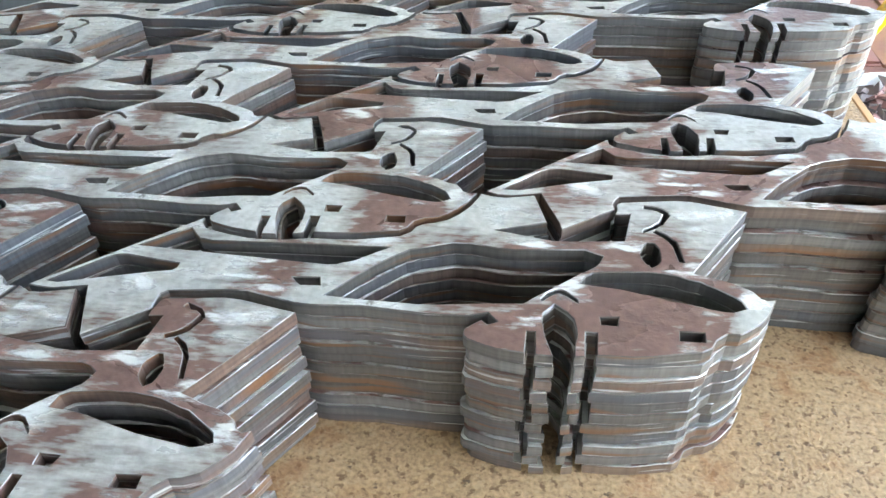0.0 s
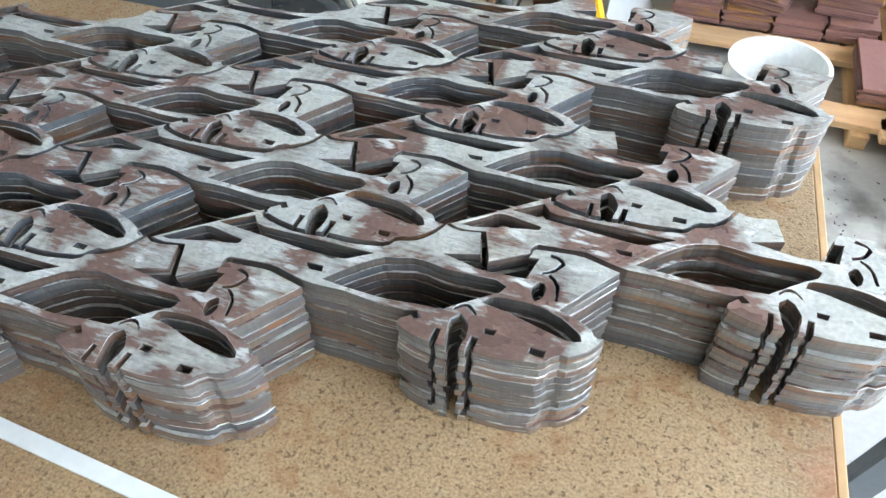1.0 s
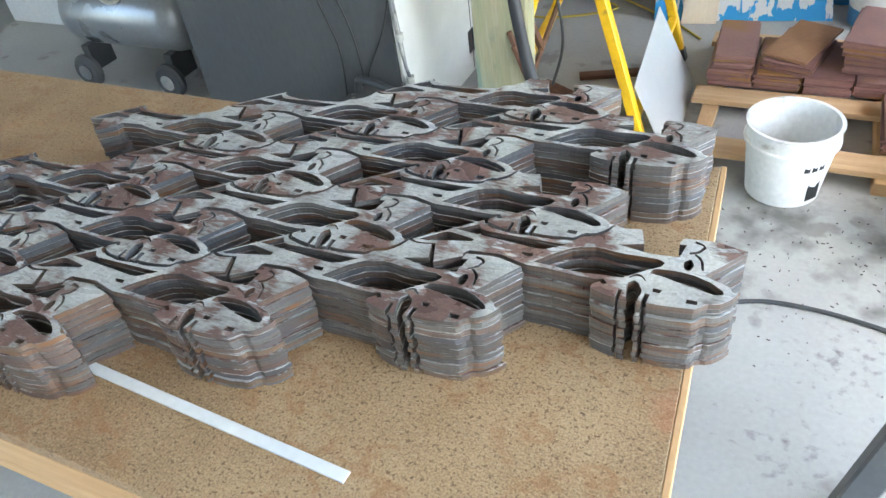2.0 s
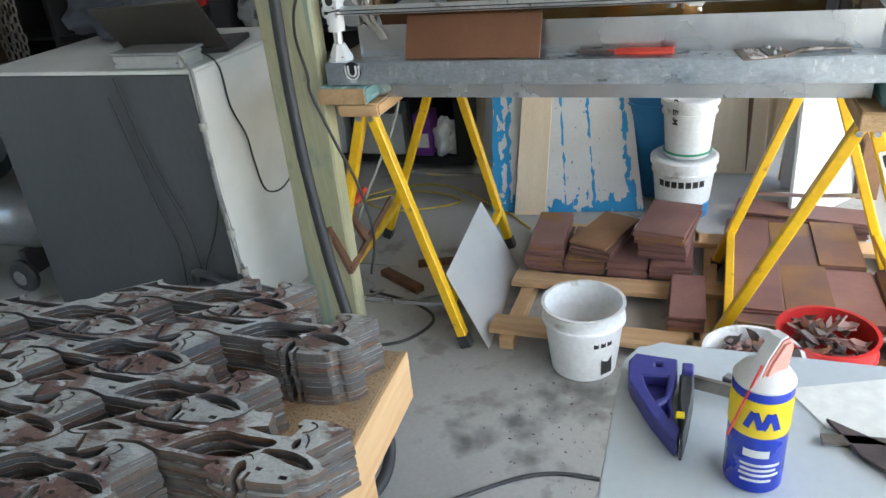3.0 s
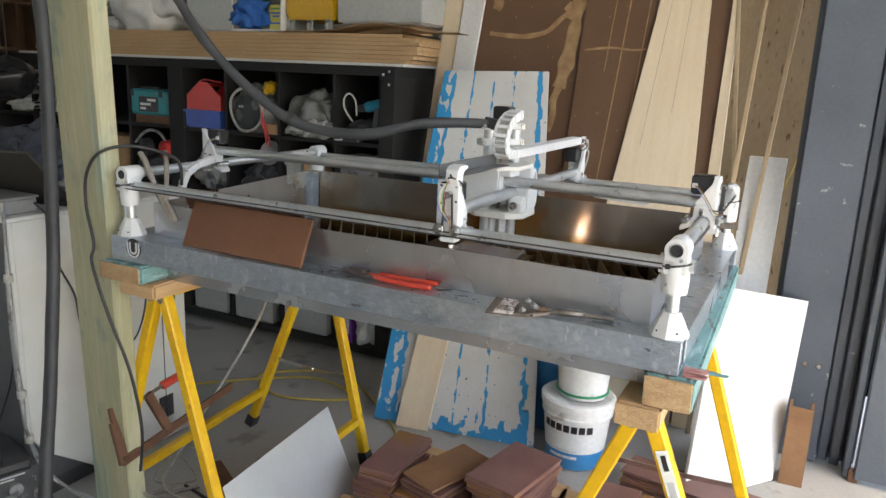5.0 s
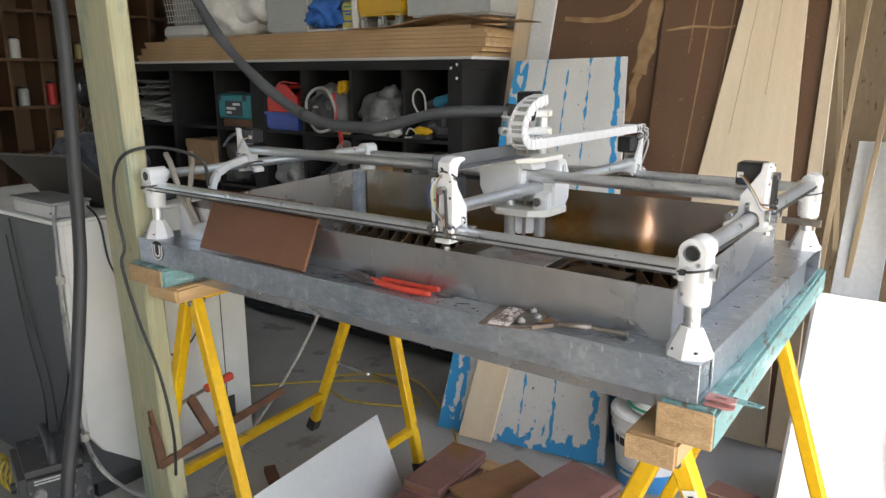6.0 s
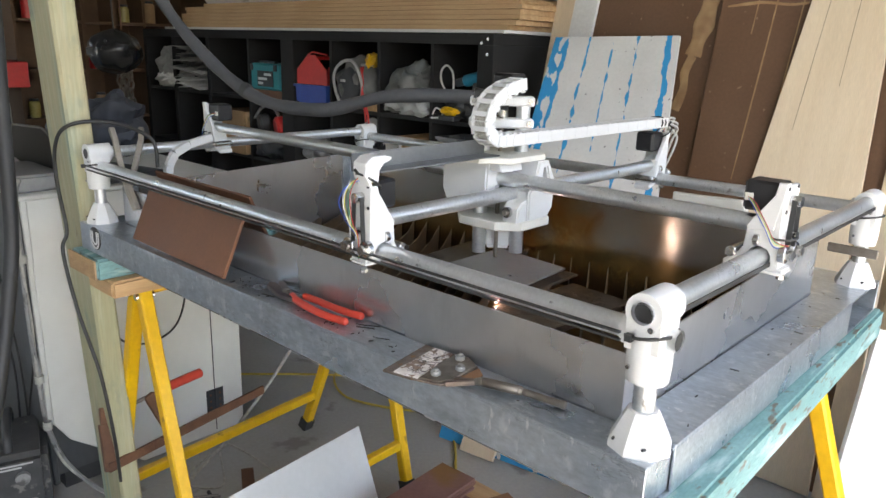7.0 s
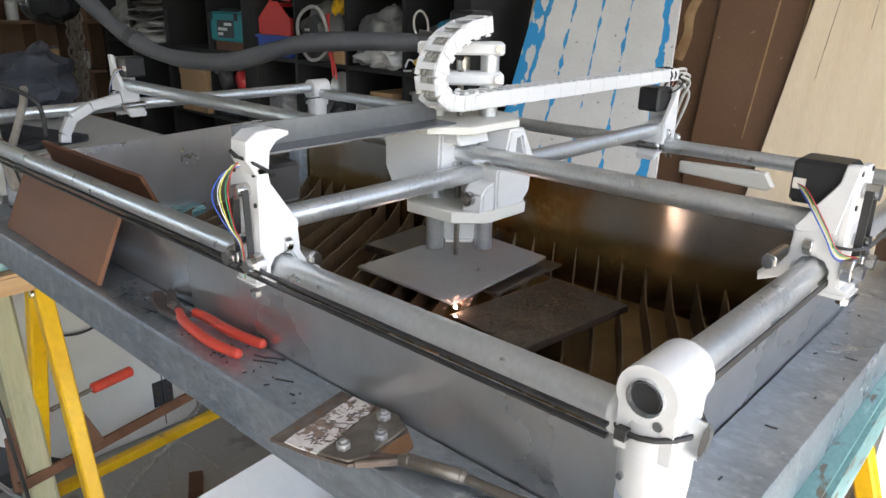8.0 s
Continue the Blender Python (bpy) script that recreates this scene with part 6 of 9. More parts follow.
# ---- the cutting machine ----
def machine():
    t = thing("cutting_machine", (0.715, 0.45, 0.935), "home-built plasma cutting table with zinc pipe rails and white printed brackets", "machine")
    X0, X1, Y0, Y1, ZB, ZT = -0.035, 1.45, -0.02, 0.95, 0.936, 1.0
    # channel frame: top flange, outer web and lower flange on each side
    for name, fl, web, low in (
            ("frame_channel", ((X0, Y0, ZT - 0.004), (X1, 0.05, ZT)), ((X0, Y0, ZB), (X1, Y0 + 0.004, ZT - 0.004)), ((X0, Y0 + 0.004, ZB), (X1, 0.05, ZB + 0.004))),
            ("frame_channel", ((X0, 0.76, ZT - 0.004), (X1, Y1, ZT)), ((X0, Y1 - 0.004, ZB), (X1, Y1, ZT - 0.004)), ((X0, 0.76, ZB), (X1, Y1 - 0.004, ZB + 0.004))),
            ("frame_channel", ((X0, 0.051, ZT - 0.004), (0.05, 0.759, ZT)), ((X0, 0.051, ZB), (X0 + 0.004, 0.759, ZT - 0.004)), ((X0 + 0.004, 0.051, ZB), (0.05, 0.759, ZB + 0.004))),
            ("frame_channel", ((1.38, 0.051, ZT - 0.004), (X1, 0.759, ZT)), ((X1 - 0.004, 0.051, ZB), (X1, 0.759, ZT - 0.004)), ((1.38, 0.051, ZB), (X1 - 0.004, 0.759, ZB + 0.004)))):
        bm = bmesh.new()
        for lo, hi in (fl, web, low):
            add_box(bm, lo, hi)
        part(name, bm, M_GALV, t, "dull galvanised steel channel", bevel=0.0009)
    box_part("end_cap", (X1 - 0.03, Y0 + 0.005, ZB + 0.005), (X1 - 0.0045, 0.05, ZT - 0.005), M_GALV, t, bevel=0)
    # tub: its side walls rise towards the back
    box_part("tub_wall", (0.05, 0.052, 0.88), (1.378, 0.0545, 1.088), M_TUB, t, bevel=0)
    box_part("tub_wall", (0.05, 0.7495, 0.88), (1.378, 0.752, 1.112), M_TUBIN, t, bevel=0)
    lie = Matrix(((0, 0, 1, 0), (1, 0, 0, 0), (0, 1, 0, 0), (0, 0, 0, 1)))
    for x in (0.05, 1.3755):
        bm = bmesh.new()
        add_plate(bm, [(0.0548, 0.88), (0.7492, 0.88), (0.7492, 1.111), (0.0548, 1.087)], x, x + 0.0025, [], lie)
        part("tub_wall", bm, M_TUB, t)
    box_part("tub_floor", (0.0527, 0.0548, 0.88), (1.3753, 0.7492, 0.883), M_SLUDGE, t, bevel=0)
    for x, y, zt in ((0.072, 0.727, 1.105), (1.354, 0.727, 1.105), (1.354, 0.076, 1.085), (0.072, 0.076, 1.085)):
        bm = bmesh.new()
        sx, sy = (1 if x < 0.7 else -1), (1 if y < 0.4 else -1)
        add_box(bm, (x - 0.018 * sx, y - 0.019 * sy, 0.884), (x + 0.012 * sx, y - 0.016 * sy, zt))
        add_box(bm, (x - 0.019 * sx, y - 0.016 * sy, 0.884), (x - 0.016 * sx, y + 0.012 * sy, zt))
        for zz in (0.93, 1.0, 1.06):
            add_rod(bm, (x + 0.002 * sx, y - 0.016 * sy, zz), (x + 0.002 * sx, y - 0.012 * sy, zz), 0.004, 8)
        part("corner_angle", bm, M_GALV, t)
    rnd = random.Random(4)
    # thin slats set aslant across the tub, ragged with slag
    for k in range(36):
        xb = -0.36 + 0.048 * k
        ya, yb = 0.746, 0.058
        if xb + 0.577 * 0.108 < 0.06:
            ya = 0.854 - (0.06 - xb) / 0.577
        yb = max(yb, 0.854 - (1.37 - xb) / 0.577)
        if ya - yb < 0.03:
            continue
        bm = bmesh.new()
        nseg = max(3, int((ya - yb) / 0.025))
        vs = []
        for j in range(nseg + 1):
            yy = ya + (yb - ya) * j / nseg
            xx = xb + 0.577 * (0.854 - yy) + 0.0015 * math.sin(j * 0.6 + k)
            th = 0.0009 + 0.0007 * rnd.random()
            zt = 0.9335 - 0.003 * rnd.random() + 0.024 * max(0.0, min(1.0, (yy - 0.66) / 0.085)) ** 1.5
            vs.append([bm.verts.new((xx - th, yy, 0.884)), bm.verts.new((xx + th, yy, 0.884)), bm.verts.new((xx + th + 0.003, yy, zt)), bm.verts.new((xx - th + 0.003, yy, zt))])
        for a, b in zip(vs, vs[1:]):
            for i in range(4):
                bm.faces.new((a[i], a[(i + 1) % 4], b[(i + 1) % 4], b[i]))
        bm.faces.new(vs[0][::-1])
        bm.faces.new(vs[-1])
        part("slat", bm, M_SLAT, t)
    # rails
    for p, q in (((-0.03, 0.02, 1.135), (1.452, 0.02, 1.135)), ((-0.01, 0.85, 1.15), (1.43, 0.885, 1.15)), ((0.0, 0.0, 1.165), (0.0, 0.87, 1.165)), ((1.42, -0.0075, 1.165), (1.42, 0.91, 1.165))):
        bm = bmesh.new()
        add_rod(bm, p, q, 0.0128, 20, caps=False)
        add_rod(bm, p, q, 0.0108, 20, caps=False)
        part("rail_pipe", bm, M_PIPE, t)
    # Solid black disc stands for the shade inside the front rail's open end.
    bm = bmesh.new()
    add_rod(bm, (1.446, 0.02, 1.135), (1.4505, 0.02, 1.135), 0.0107, 20)
    part("bore_shade", bm, M_INK, t)
    # toothed belts lie along the rails
    for p, q in (((0.02, -0.0135, 1.1405), (1.4, -0.0135, 1.1405)), ((0.02, -0.0125, 1.1315), (1.4, -0.0125, 1.1315)), ((1.436, 0.02, 1.158), (1.436, 0.88, 1.158))):
        bm = bmesh.new()
        add_beam(bm, p, q, 0.0016 if p[0] > 1 else 0.005, 0.006 if p[0] > 1 else 0.0022)
        part("drive_belt", bm, M_CABLE, t)
    # corner legs: cone foot, pipe stub, printed clamp block
    for x, y, sx, sy in ((0.0, 0.02, -1, -1), (1.42, 0.02, 1, -1), (0.0, 0.85, -1, 1), (1.42, 0.885, 1, 1)):
        bm = bmesh.new()
        add_lathe(bm, [(0.037, 0), (0.037, 0.006), (0.024, 0.034), (0.0175, 0.046), (0.0001, 0.046)], (x, y, ZT), 8, None)
        part("leg_foot", bm, M_PRINT, t, "white printed cone foot", sharp=30)
        bm = bmesh.new()
        add_rod(bm, (x, y, ZT + 0.045), (x, y, 1.095), 0.0128, 18)
        part("leg_pipe", bm, M_PIPE, t)
        bm = bmesh.new()
        add_lathe(bm, [(0.0165, 1.08), (0.0235, 1.082), (0.025, 1.1), (0.025, 1.14), (0.021, 1.157), (0.0001, 1.156)], (x, y, 0), 20)
        add_rod(bm, (x, y - 0.024, 1.165), (x, y + 0.03, 1.165), 0.0215, 24)
        add_box(bm, (x - 0.02, y - 0.022, 1.12), (x + 0.02, y + 0.022, 1.165))
        add_rod(bm, (x - 0.03, y, 1.135 if y < 0.5 else 1.15), (x + 0.022, y, 1.135 if y < 0.5 else 1.15), 0.0185, 20)
        blk = part("corner_clamp", bm, M_PRINT, t, "white printed pipe clamp", bevel=0.0)
        # Black disc on the clamp imitates the dark hollow of the pipe.
        bm = bmesh.new()
        yy = y - 0.0245 if sy < 0 else y + 0.0265
        add_rod(bm, (x, yy, 1.165), (x, yy + 0.004 * -sy, 1.165), 0.0118, 20)
        part("bore_shade", bm, M_INK, blk)
        bm = bmesh.new()
        add_hose(bm, [(x + 0.0285 * math.cos(a), y + 0.0285 * math.sin(a), 1.137 + 0.005 * math.cos(a)) for a in [math.tau * k / 16 for k in range(17)]], 0.002, 6, 1)
        add_box(bm, (x - 0.016, y - 0.0315, 1.131), (x - 0.008, y - 0.024, 1.139))
        part("cable_tie", bm, M_CABLE, blk, sharp=70)
        for dx, zz, r in ((-0.012, 1.1, 0.0025), (0.01, 1.148, 0.0035)):
            bm = bmesh.new()
            add_rod(bm, (x + dx, y - 0.018, zz), (x + dx, y - 0.0255, zz), r, 8)
            part("screw", bm, M_CHROME, blk)
        for sgn in (-1, 1):
            bm = bmesh.new()
            add_rod(bm, (x + sgn * 0.02, y - 0.022, 1.012), (x + sgn * 0.018, y - 0.03, 1.013), 0.0017, 8)
            part("screw", bm, M_INK, blk)
    # round badge on the front channel
    bm = bmesh.new()
    add_rod(bm, (0.05, Y0 - 0.0003, 0.975), (0.05, Y0 - 0.002, 0.975), 0.027, 28)
    badge = part("badge", bm, M_INK, t, "round black and white emblem sticker")
    bm = bmesh.new()
    for r in (0.021, 0.0115):
        pts = [(0.05 - r, 0.992)] + [(0.05 + r * math.cos(a), 0.973 + r * math.sin(a)) for a in [math.pi + math.pi * k / 10 for k in range(11)]] + [(0.05 + r, 0.992)]
        for (xa, za), (xb, zb) in zip(pts, pts[1:]):
            add_beam(bm, (xa, Y0 - 0.0026, za), (xb, Y0 - 0.0026, zb), 0.0055, 0.0008, (0, 1, 0))
    part("emblem_lines", bm, M_WHITE, badge, flat=True)
    # little plate beside the rear right leg
    box_part("stop_plate", (1.365, 0.865, 1.06), (1.455, 0.8695, 1.078), M_TOOLSTEEL, t)
    # rough white strip under the rear rail
    bm = bmesh.new()
    add_plate(bm, [(1.03, 1.106), (1.19, 1.1), (1.2, 1.108), (1.185, 1.131), (1.03, 1.126)], -0.884, -0.868, [], Matrix.Rotation(radians(90), 4, "X"))
    part("rear_guide", bm, M_PRINT_CREAM, t, "rough white printed strip under the rear rail", bevel=0.003)
    # fixed cross pipe (along x) with its sliders on the side rails
    bm = bmesh.new()
    add_rod(bm, (0.005, 0.333, 1.207), (1.415, 0.333, 1.207), 0.0128, 20)
    part("cross_pipe", bm, M_PIPE, t)
    for x, s in ((0.0, -1), (1.42, 1)):
        slider(t, (x, 0.333, 1.165), "y", s)
    gantry(t)


def slider(parent, at, along, side):
    """A printed slider that rides on a rail: thick block, thin web, outer plate, motor, rollers, belt and wires."""
    x, y, z = at
    if along == "y":
        m = pose(x, y, z) if side > 0 else pose(x, y, z, 0, 0, 180)
        up = 0.0
    else:
        m = pose(x, y, z, 0, 0, -90) if side < 0 else pose(x, y, z, 0, 0, 90)
        up = 0.003
    f = 1 if side > 0 else -1
    def L(u, v, w):
        return m @ Vector((u, v * f, w))
    def box(bm, lo, hi):
        a, b = lo[1] * f, hi[1] * f
        add_box(bm, (lo[0], min(a, b), lo[2]), (hi[0], max(a, b), hi[2]), m)
    def slab(bm, outline, v0, v1):
        a, b = -v0 * f, -v1 * f
        add_plate(bm, outline, min(a, b), max(a, b), [], lie)
    # local: rail along y, outside is +x; the block is a profile drawn across the rail
    lie = m @ Matrix.Rotation(radians(90), 4, "X")
    bm = bmesh.new()
    slab(bm, [(0.026, -0.012), (0.026, 0.05 + up), (-0.02, 0.04 + up), (-0.022, 0.012), (-0.03, -0.001), (-0.047, -0.012), (-0.046, -0.021), (-0.028, -0.013), (-0.0165, -0.008), (-0.0155, 0.004), (-0.01, 0.0125),
              (0.0, 0.0155), (0.01, 0.0125), (0.0155, 0.004), (0.016, -0.012)], -0.02, 0.018)
    body = part("slider", bm, M_PRINT, parent, "white printed slider bracket", bevel=0.002, segs=2)
    own = body if parent.parent is None else parent
    bm = bmesh.new()
    slab(bm, [(0.016, 0.04), (0.027, 0.105 + up), (0.014, 0.104 + up), (0.011, 0.087 + up), (-0.021, 0.041 + up), (-0.018, 0.036)], -0.021, -0.012)
    part("web", bm, M_PRINT, own, bevel=0.0012)
    bm = bmesh.new()
    box(bm, (0.0165, -0.0205, 0.02), (0.0255, 0.03, 0.1 + up))
    part("motor_plate", bm, M_PRINT, own, bevel=0.002)
    bm = bmesh.new()
    low = 0.006 if along == "x" else 0.0
    box(bm, (0.0, -0.02, -0.0215 + low), (0.036, 0.019, -0.0125 + low))
    part("lower_flange", bm, M_PRINT, own, bevel=0.004, segs=2)
    bm = bmesh.new()
    box(bm, (-0.034, -0.0105, 0.06 + up), (0.016, 0.0315, 0.102 + up))
    part("motor", bm, M_MOTOR, own, "black stepper motor", bevel=0.004)
    if along == "y":
        bm = bmesh.new()
        box(bm, (-0.031, -0.0125, 0.074 + up), (-0.02, -0.0105, 0.084 + up))
        part("plug", bm, M_PRINT_CREAM, own)
    # roller on top of the rail, big roller outside, hex roller inside
    for p, q, r in (((-0.009, -0.0175, 0.0235), (-0.001, -0.0175, 0.0235), 0.0085), ((0.0265, -0.017, 0.01), (0.036, -0.017, 0.01), 0.012), ((0.0265, 0.02, 0.01), (0.036, 0.02, 0.01), 0.012), ((-0.036, -0.024, 0.002), (-0.036, 0.02, 0.002), 0.0075)):
        bm = bmesh.new()
        add_rod(bm, L(*p), L(*q), r, 18)
        part("roller", bm, M_CHROME, own, bevel=0.0008)
    for p, q, r in (((0.0362, -0.017, 0.01), (0.044, -0.017, 0.01), 0.0075), ((0.0362, 0.02, 0.01), (0.044, 0.02, 0.01), 0.0075), ((-0.036, -0.03, 0.002), (-0.036, -0.0242, 0.002), 0.0062), ((0.03, -0.01, -0.026), (0.03, -0.01, -0.0202), 0.006)):
        bm = bmesh.new()
        add_rod(bm, L(*p), L(*q), r, 6)
        part("nut", bm, M_CHROME, own)
    for zz, r in ((0.08 + up, 0.0075), (0.034, 0.006)):
        bm = bmesh.new()
        add_rod(bm, L(0.0257, 0.0, zz), L(0.04, 0.0, zz), r, 14)
        part("pulley", bm, M_CHROME, own)
    for ya in (-1, 1):
        bm = bmesh.new()
        add_beam(bm, L(0.033, ya * 0.0082, 0.082 + up), L(0.033, ya * 0.012, 0.006), 0.007, 0.0018, m.to_3x3() @ Vector((0, 1, 0)))
        part("belt", bm, M_CABLE, own)
    for yy, zz in ((-0.014, 0.097), (0.02, 0.097), (-0.014, 0.066), (0.02, 0.06)):
        bm = bmesh.new()
        add_rod(bm, L(0.0255, yy, zz + up), L(0.0268, yy, zz + up), 0.0026, 10)
        part("screw", bm, M_INK, own)
    for k, cname in enumerate(("red", "green", "yellow", "white", "blue")):
        bm = bmesh.new()
        o = (0.0, 0.0012, 0.0042, 0.0055, 0.0085)[k]
        if along == "y":
            pts = [(-0.026, -0.0135, 0.079), (-0.012, -0.026, 0.076 - o), (0.008, -0.03, 0.05 - o), (0.022, -0.028, 0.028 - o), (0.036, -0.016 + o, 0.022)]
        else:
            pts = [(0.02, -0.008, 0.108), (0.034 + o, -0.002 + o, 0.112 - o), (0.044 + 1.4 * o, 0.004 + 1.2 * o, 0.088 - o), (0.042 + 0.6 * o, 0.002 + o, 0.05), (0.04, -0.008 + 0.6 * o, 0.03), (0.042, -0.012, -0.004 + o)]
        add_hose(bm, [L(*p) for p in pts], 0.00062, 5, 6)
        part("wire", bm, M_DOTWIRE[cname], own, sharp=70)
    bm = bmesh.new()
    if along == "x":
        add_hose(bm, [L(0.02 + 0.019 * math.cos(a), -0.008 + 0.0155 * math.sin(a), 0.107 + 0.012 * math.cos(a)) for a in [math.tau * k / 16 for k in range(17)]], 0.0018, 5, 1)
        add_hose(bm, [L(0.039, -0.008, 0.119), L(0.047, -0.01, 0.126)], 0.0022, 5, 2)
    else:
        add_hose(bm, [L(0.022 + 0.018 * math.cos(a), 0.024 * math.sin(a), 0.03) for a in [math.tau * k / 16 for k in range(17)]], 0.0016, 5, 1)
    part("cable_tie", bm, M_CABLE, own, sharp=70)
    # hooked cable guide on the sliders whose leads hang free
    if side < 0:
        bm = bmesh.new()
        if along == "x":
            slab(bm, [(0.0265, 0.1), (0.037, 0.116), (0.036, 0.134), (0.024, 0.1425), (0.0, 0.143), (-0.013, 0.1395), (-0.0128, 0.1355), (0.002, 0.131), (0.01, 0.122), (0.0125, 0.1)], -0.021, 0.006)
        else:
            for (ya, za), (yb, zb) in zip(((-0.026, 0.018), (-0.09, 0.005), (-0.13, -0.014), (-0.148, -0.045)), ((-0.09, 0.005), (-0.13, -0.014), (-0.148, -0.045), (-0.15, -0.062))):
                add_beam(bm, L(-0.02, ya, za), L(-0.02, yb, zb), 0.016, 0.02)
        part("cable_guide", bm, M_PRINT, own, "hooked white printed cable guide", bevel=0.0012)
    return body


def gantry(t):
    """The part that travels along x: cross pipe along y with both sliders, carriage, z column, drag chain."""
    gx = 0.974
    bm = bmesh.new()
    add_rod(bm, (gx, 0.03, 1.1805), (gx, 0.862, 1.1805), 0.0128, 20)
    g = part("travelling_pipe", bm, M_PIPE, t)
    g["label"] = "zinc cross pipe that carries the white printed torch carriage"
    slider(g, (gx, 0.02, 1.135), "x", -1)
    slider(g, (gx, 0.872, 1.15), "x", 1)
    cx, cy = 0.929, 0.3685
    def octa(w, d, c):
        return [(-w, -d + c), (-w + c, -d), (w - c, -d), (w, -d + c), (w, d - c), (w - c, d), (-w + c, d), (-w, d - c)]
    bm = bmesh.new()
    add_plate(bm, octa(0.088, 0.088, 0.04), 1.239, 1.249, [[(0.03, 0.03), (0.045, 0.03), (0.045, 0.045), (0.03, 0.045)]], pose(cx - 0.012, cy - 0.019, 0))
    part("carriage_top", bm, M_PRINT_CREAM, g, "cream printed top plate", bevel=0.0012)
    bm = bmesh.new()
    add_plate(bm, octa(0.075, 0.075, 0.034), 1.118, 1.134, [], pose(cx + 0.006, cy + 0.004, 0))
    part("carriage_base", bm, M_PRINT_CREAM, g, "cream printed lower plate", bevel=0.0015)
    # rounded housing over the fixed pipe
    bm = bmesh.new()
    add_plate(bm, [(0.868, 1.148), (0.956, 1.165), (0.958, 1.238), (0.862, 1.238), (0.854, 1.232), (0.852, 1.222), (0.852, 1.178)], -0.36, -0.294, [], Matrix.Rotation(radians(90), 4, "X"))
    part("pipe_housing", bm, M_PRINT, g, "rounded white printed pipe housing", bevel=0.011, segs=4)
    bm = bmesh.new()
    add_plate(bm, [(0.95, 1.2225), (0.985, 1.2225), (0.98, 1.238), (0.95, 1.238)], -0.36, -0.3, [], Matrix.Rotation(radians(90), 4, "X"))
    part("housing_lip", bm, M_PRINT, g, bevel=0.002)
    for z in (1.2255, 1.1895):
        bm = bmesh.new()
        add_rod(bm, (0.9585, 0.322, z), (0.966, 0.322, z), 0.0068, 14)
        part("bearing", bm, M_CHROME, g)
    # cheek round the travelling pipe, with a window near its top
    lie = Matrix(((0, 0, 1, 0), (1, 0, 0, 0), (0, 1, 0, 0), (0, 0, 0, 1)))
    bm = bmesh.new()
    add_plate(bm, [(0.347, 1.1345), (0.405, 1.1345), (0.42, 1.15), (0.424, 1.2), (0.402, 1.2385), (0.372, 1.2385), (0.362, 1.2), (0.347, 1.185)], 0.962, 1.012, [[(0.386, 1.207), (0.404, 1.203), (0.396, 1.226), (0.388, 1.226)]], lie)
    part("pipe_cheek", bm, M_PRINT, g, "white printed cheek with a small window", bevel=0.003, segs=2)
    bm = bmesh.new()
    add_plate(bm, [(0.318, 1.1345), (0.346, 1.1345), (0.346, 1.172), (0.33, 1.168), (0.32, 1.158)], 0.975, 1.01, [], lie)
    part("bearing_lobe", bm, M_PRINT, g, bevel=0.003, segs=2)
    bm = bmesh.new()
    add_rod(bm, (0.99, 0.31, 1.152), (0.99, 0.3175, 1.152), 0.0095, 16)
    part("bearing", bm, M_CHROME, g)
    bm = bmesh.new()
    add_rod(bm, (0.99, 0.305, 1.152), (0.99, 0.3098, 1.152), 0.005, 6)
    part("nut", bm, M_TOOLSTEEL, g)
    box_part("rear_cheek", (0.868, 0.385, 1.1345), (0.93, 0.43, 1.2385), M_PRINT, g, "white printed rear cheek", bevel=0.004)
    # z tubes, lead screw, slide
    for dx, dy in ((-0.025, -0.0245), (0.025, 0.0245)):
        bm = bmesh.new()
        add_rod(bm, (cx + dx, cy + dy, 1.058), (cx + dx, cy + dy, 1.335), 0.0128, 18)
        part("z_pipe", bm, M_PIPE, g)
    bm = bmesh.new()
    add_rod(bm, (cx + 0.004, cy - 0.01, 1.05), (cx + 0.004, cy - 0.01, 1.31), 0.004, 8)
    part("lead_screw", bm, M_TOOLSTEEL, g)
    bm = bmesh.new()
    mm = pose(cx, cy, 0, 0, 0, 44)
    add_box(bm, (-0.022, -0.004, 1.07), (0.022, 0.008, 1.118), mm)
    add_box(bm, (-0.02, -0.006, 1.066), (0.02, 0.008, 1.07), mm)
    part("tool_mount", bm, M_PRINT, g, "white printed tool mount", bevel=0.002)
    for z in (1.299, 1.338):
        bm = bmesh.new()
        mm = pose(cx, cy, z, 0, 0, 44)
        add_box(bm, (-0.062, -0.018, -0.0085), (0.053, 0.018, 0.0085), mm)
        part("z_clamp", bm, M_PRINT, g, "white printed pipe clamp", bevel=0.003)
        for s in (-0.055, 0.045):
            bm = bmesh.new()
            add_rod(bm, mm @ Vector((s, -0.018, 0)), mm @ Vector((s, -0.022, 0)), 0.0055, 6)
            part("clamp_bolt", bm, M_CHROME, g)
    bm = bmesh.new()
    add_rod(bm, (cx - 0.01, cy + 0.01, 1.292), (cx - 0.01, cy + 0.01, 1.325), 0.0095, 14)
    part("coupler", bm, M_CHROME, g)
    bm = bmesh.new()
    add_box(bm, (cx - 0.03, cy + 0.0, 1.345), (cx + 0.014, cy + 0.044, 1.385))
    part("motor", bm, M_MOTOR, g, "black stepper motor", bevel=0.004)
    # support angle under the chain and the drag chain itself
    bm = bmesh.new()
    add_box(bm, (gx - 0.03, 0.002, 1.25), (gx + 0.005, 0.3, 1.252))
    add_box(bm, (gx - 0.032, 0.002, 1.25), (gx - 0.03, 0.3, 1.276))
    part("angle_bar", bm, M_GREYSTEEL, g, "grey folded steel angle")
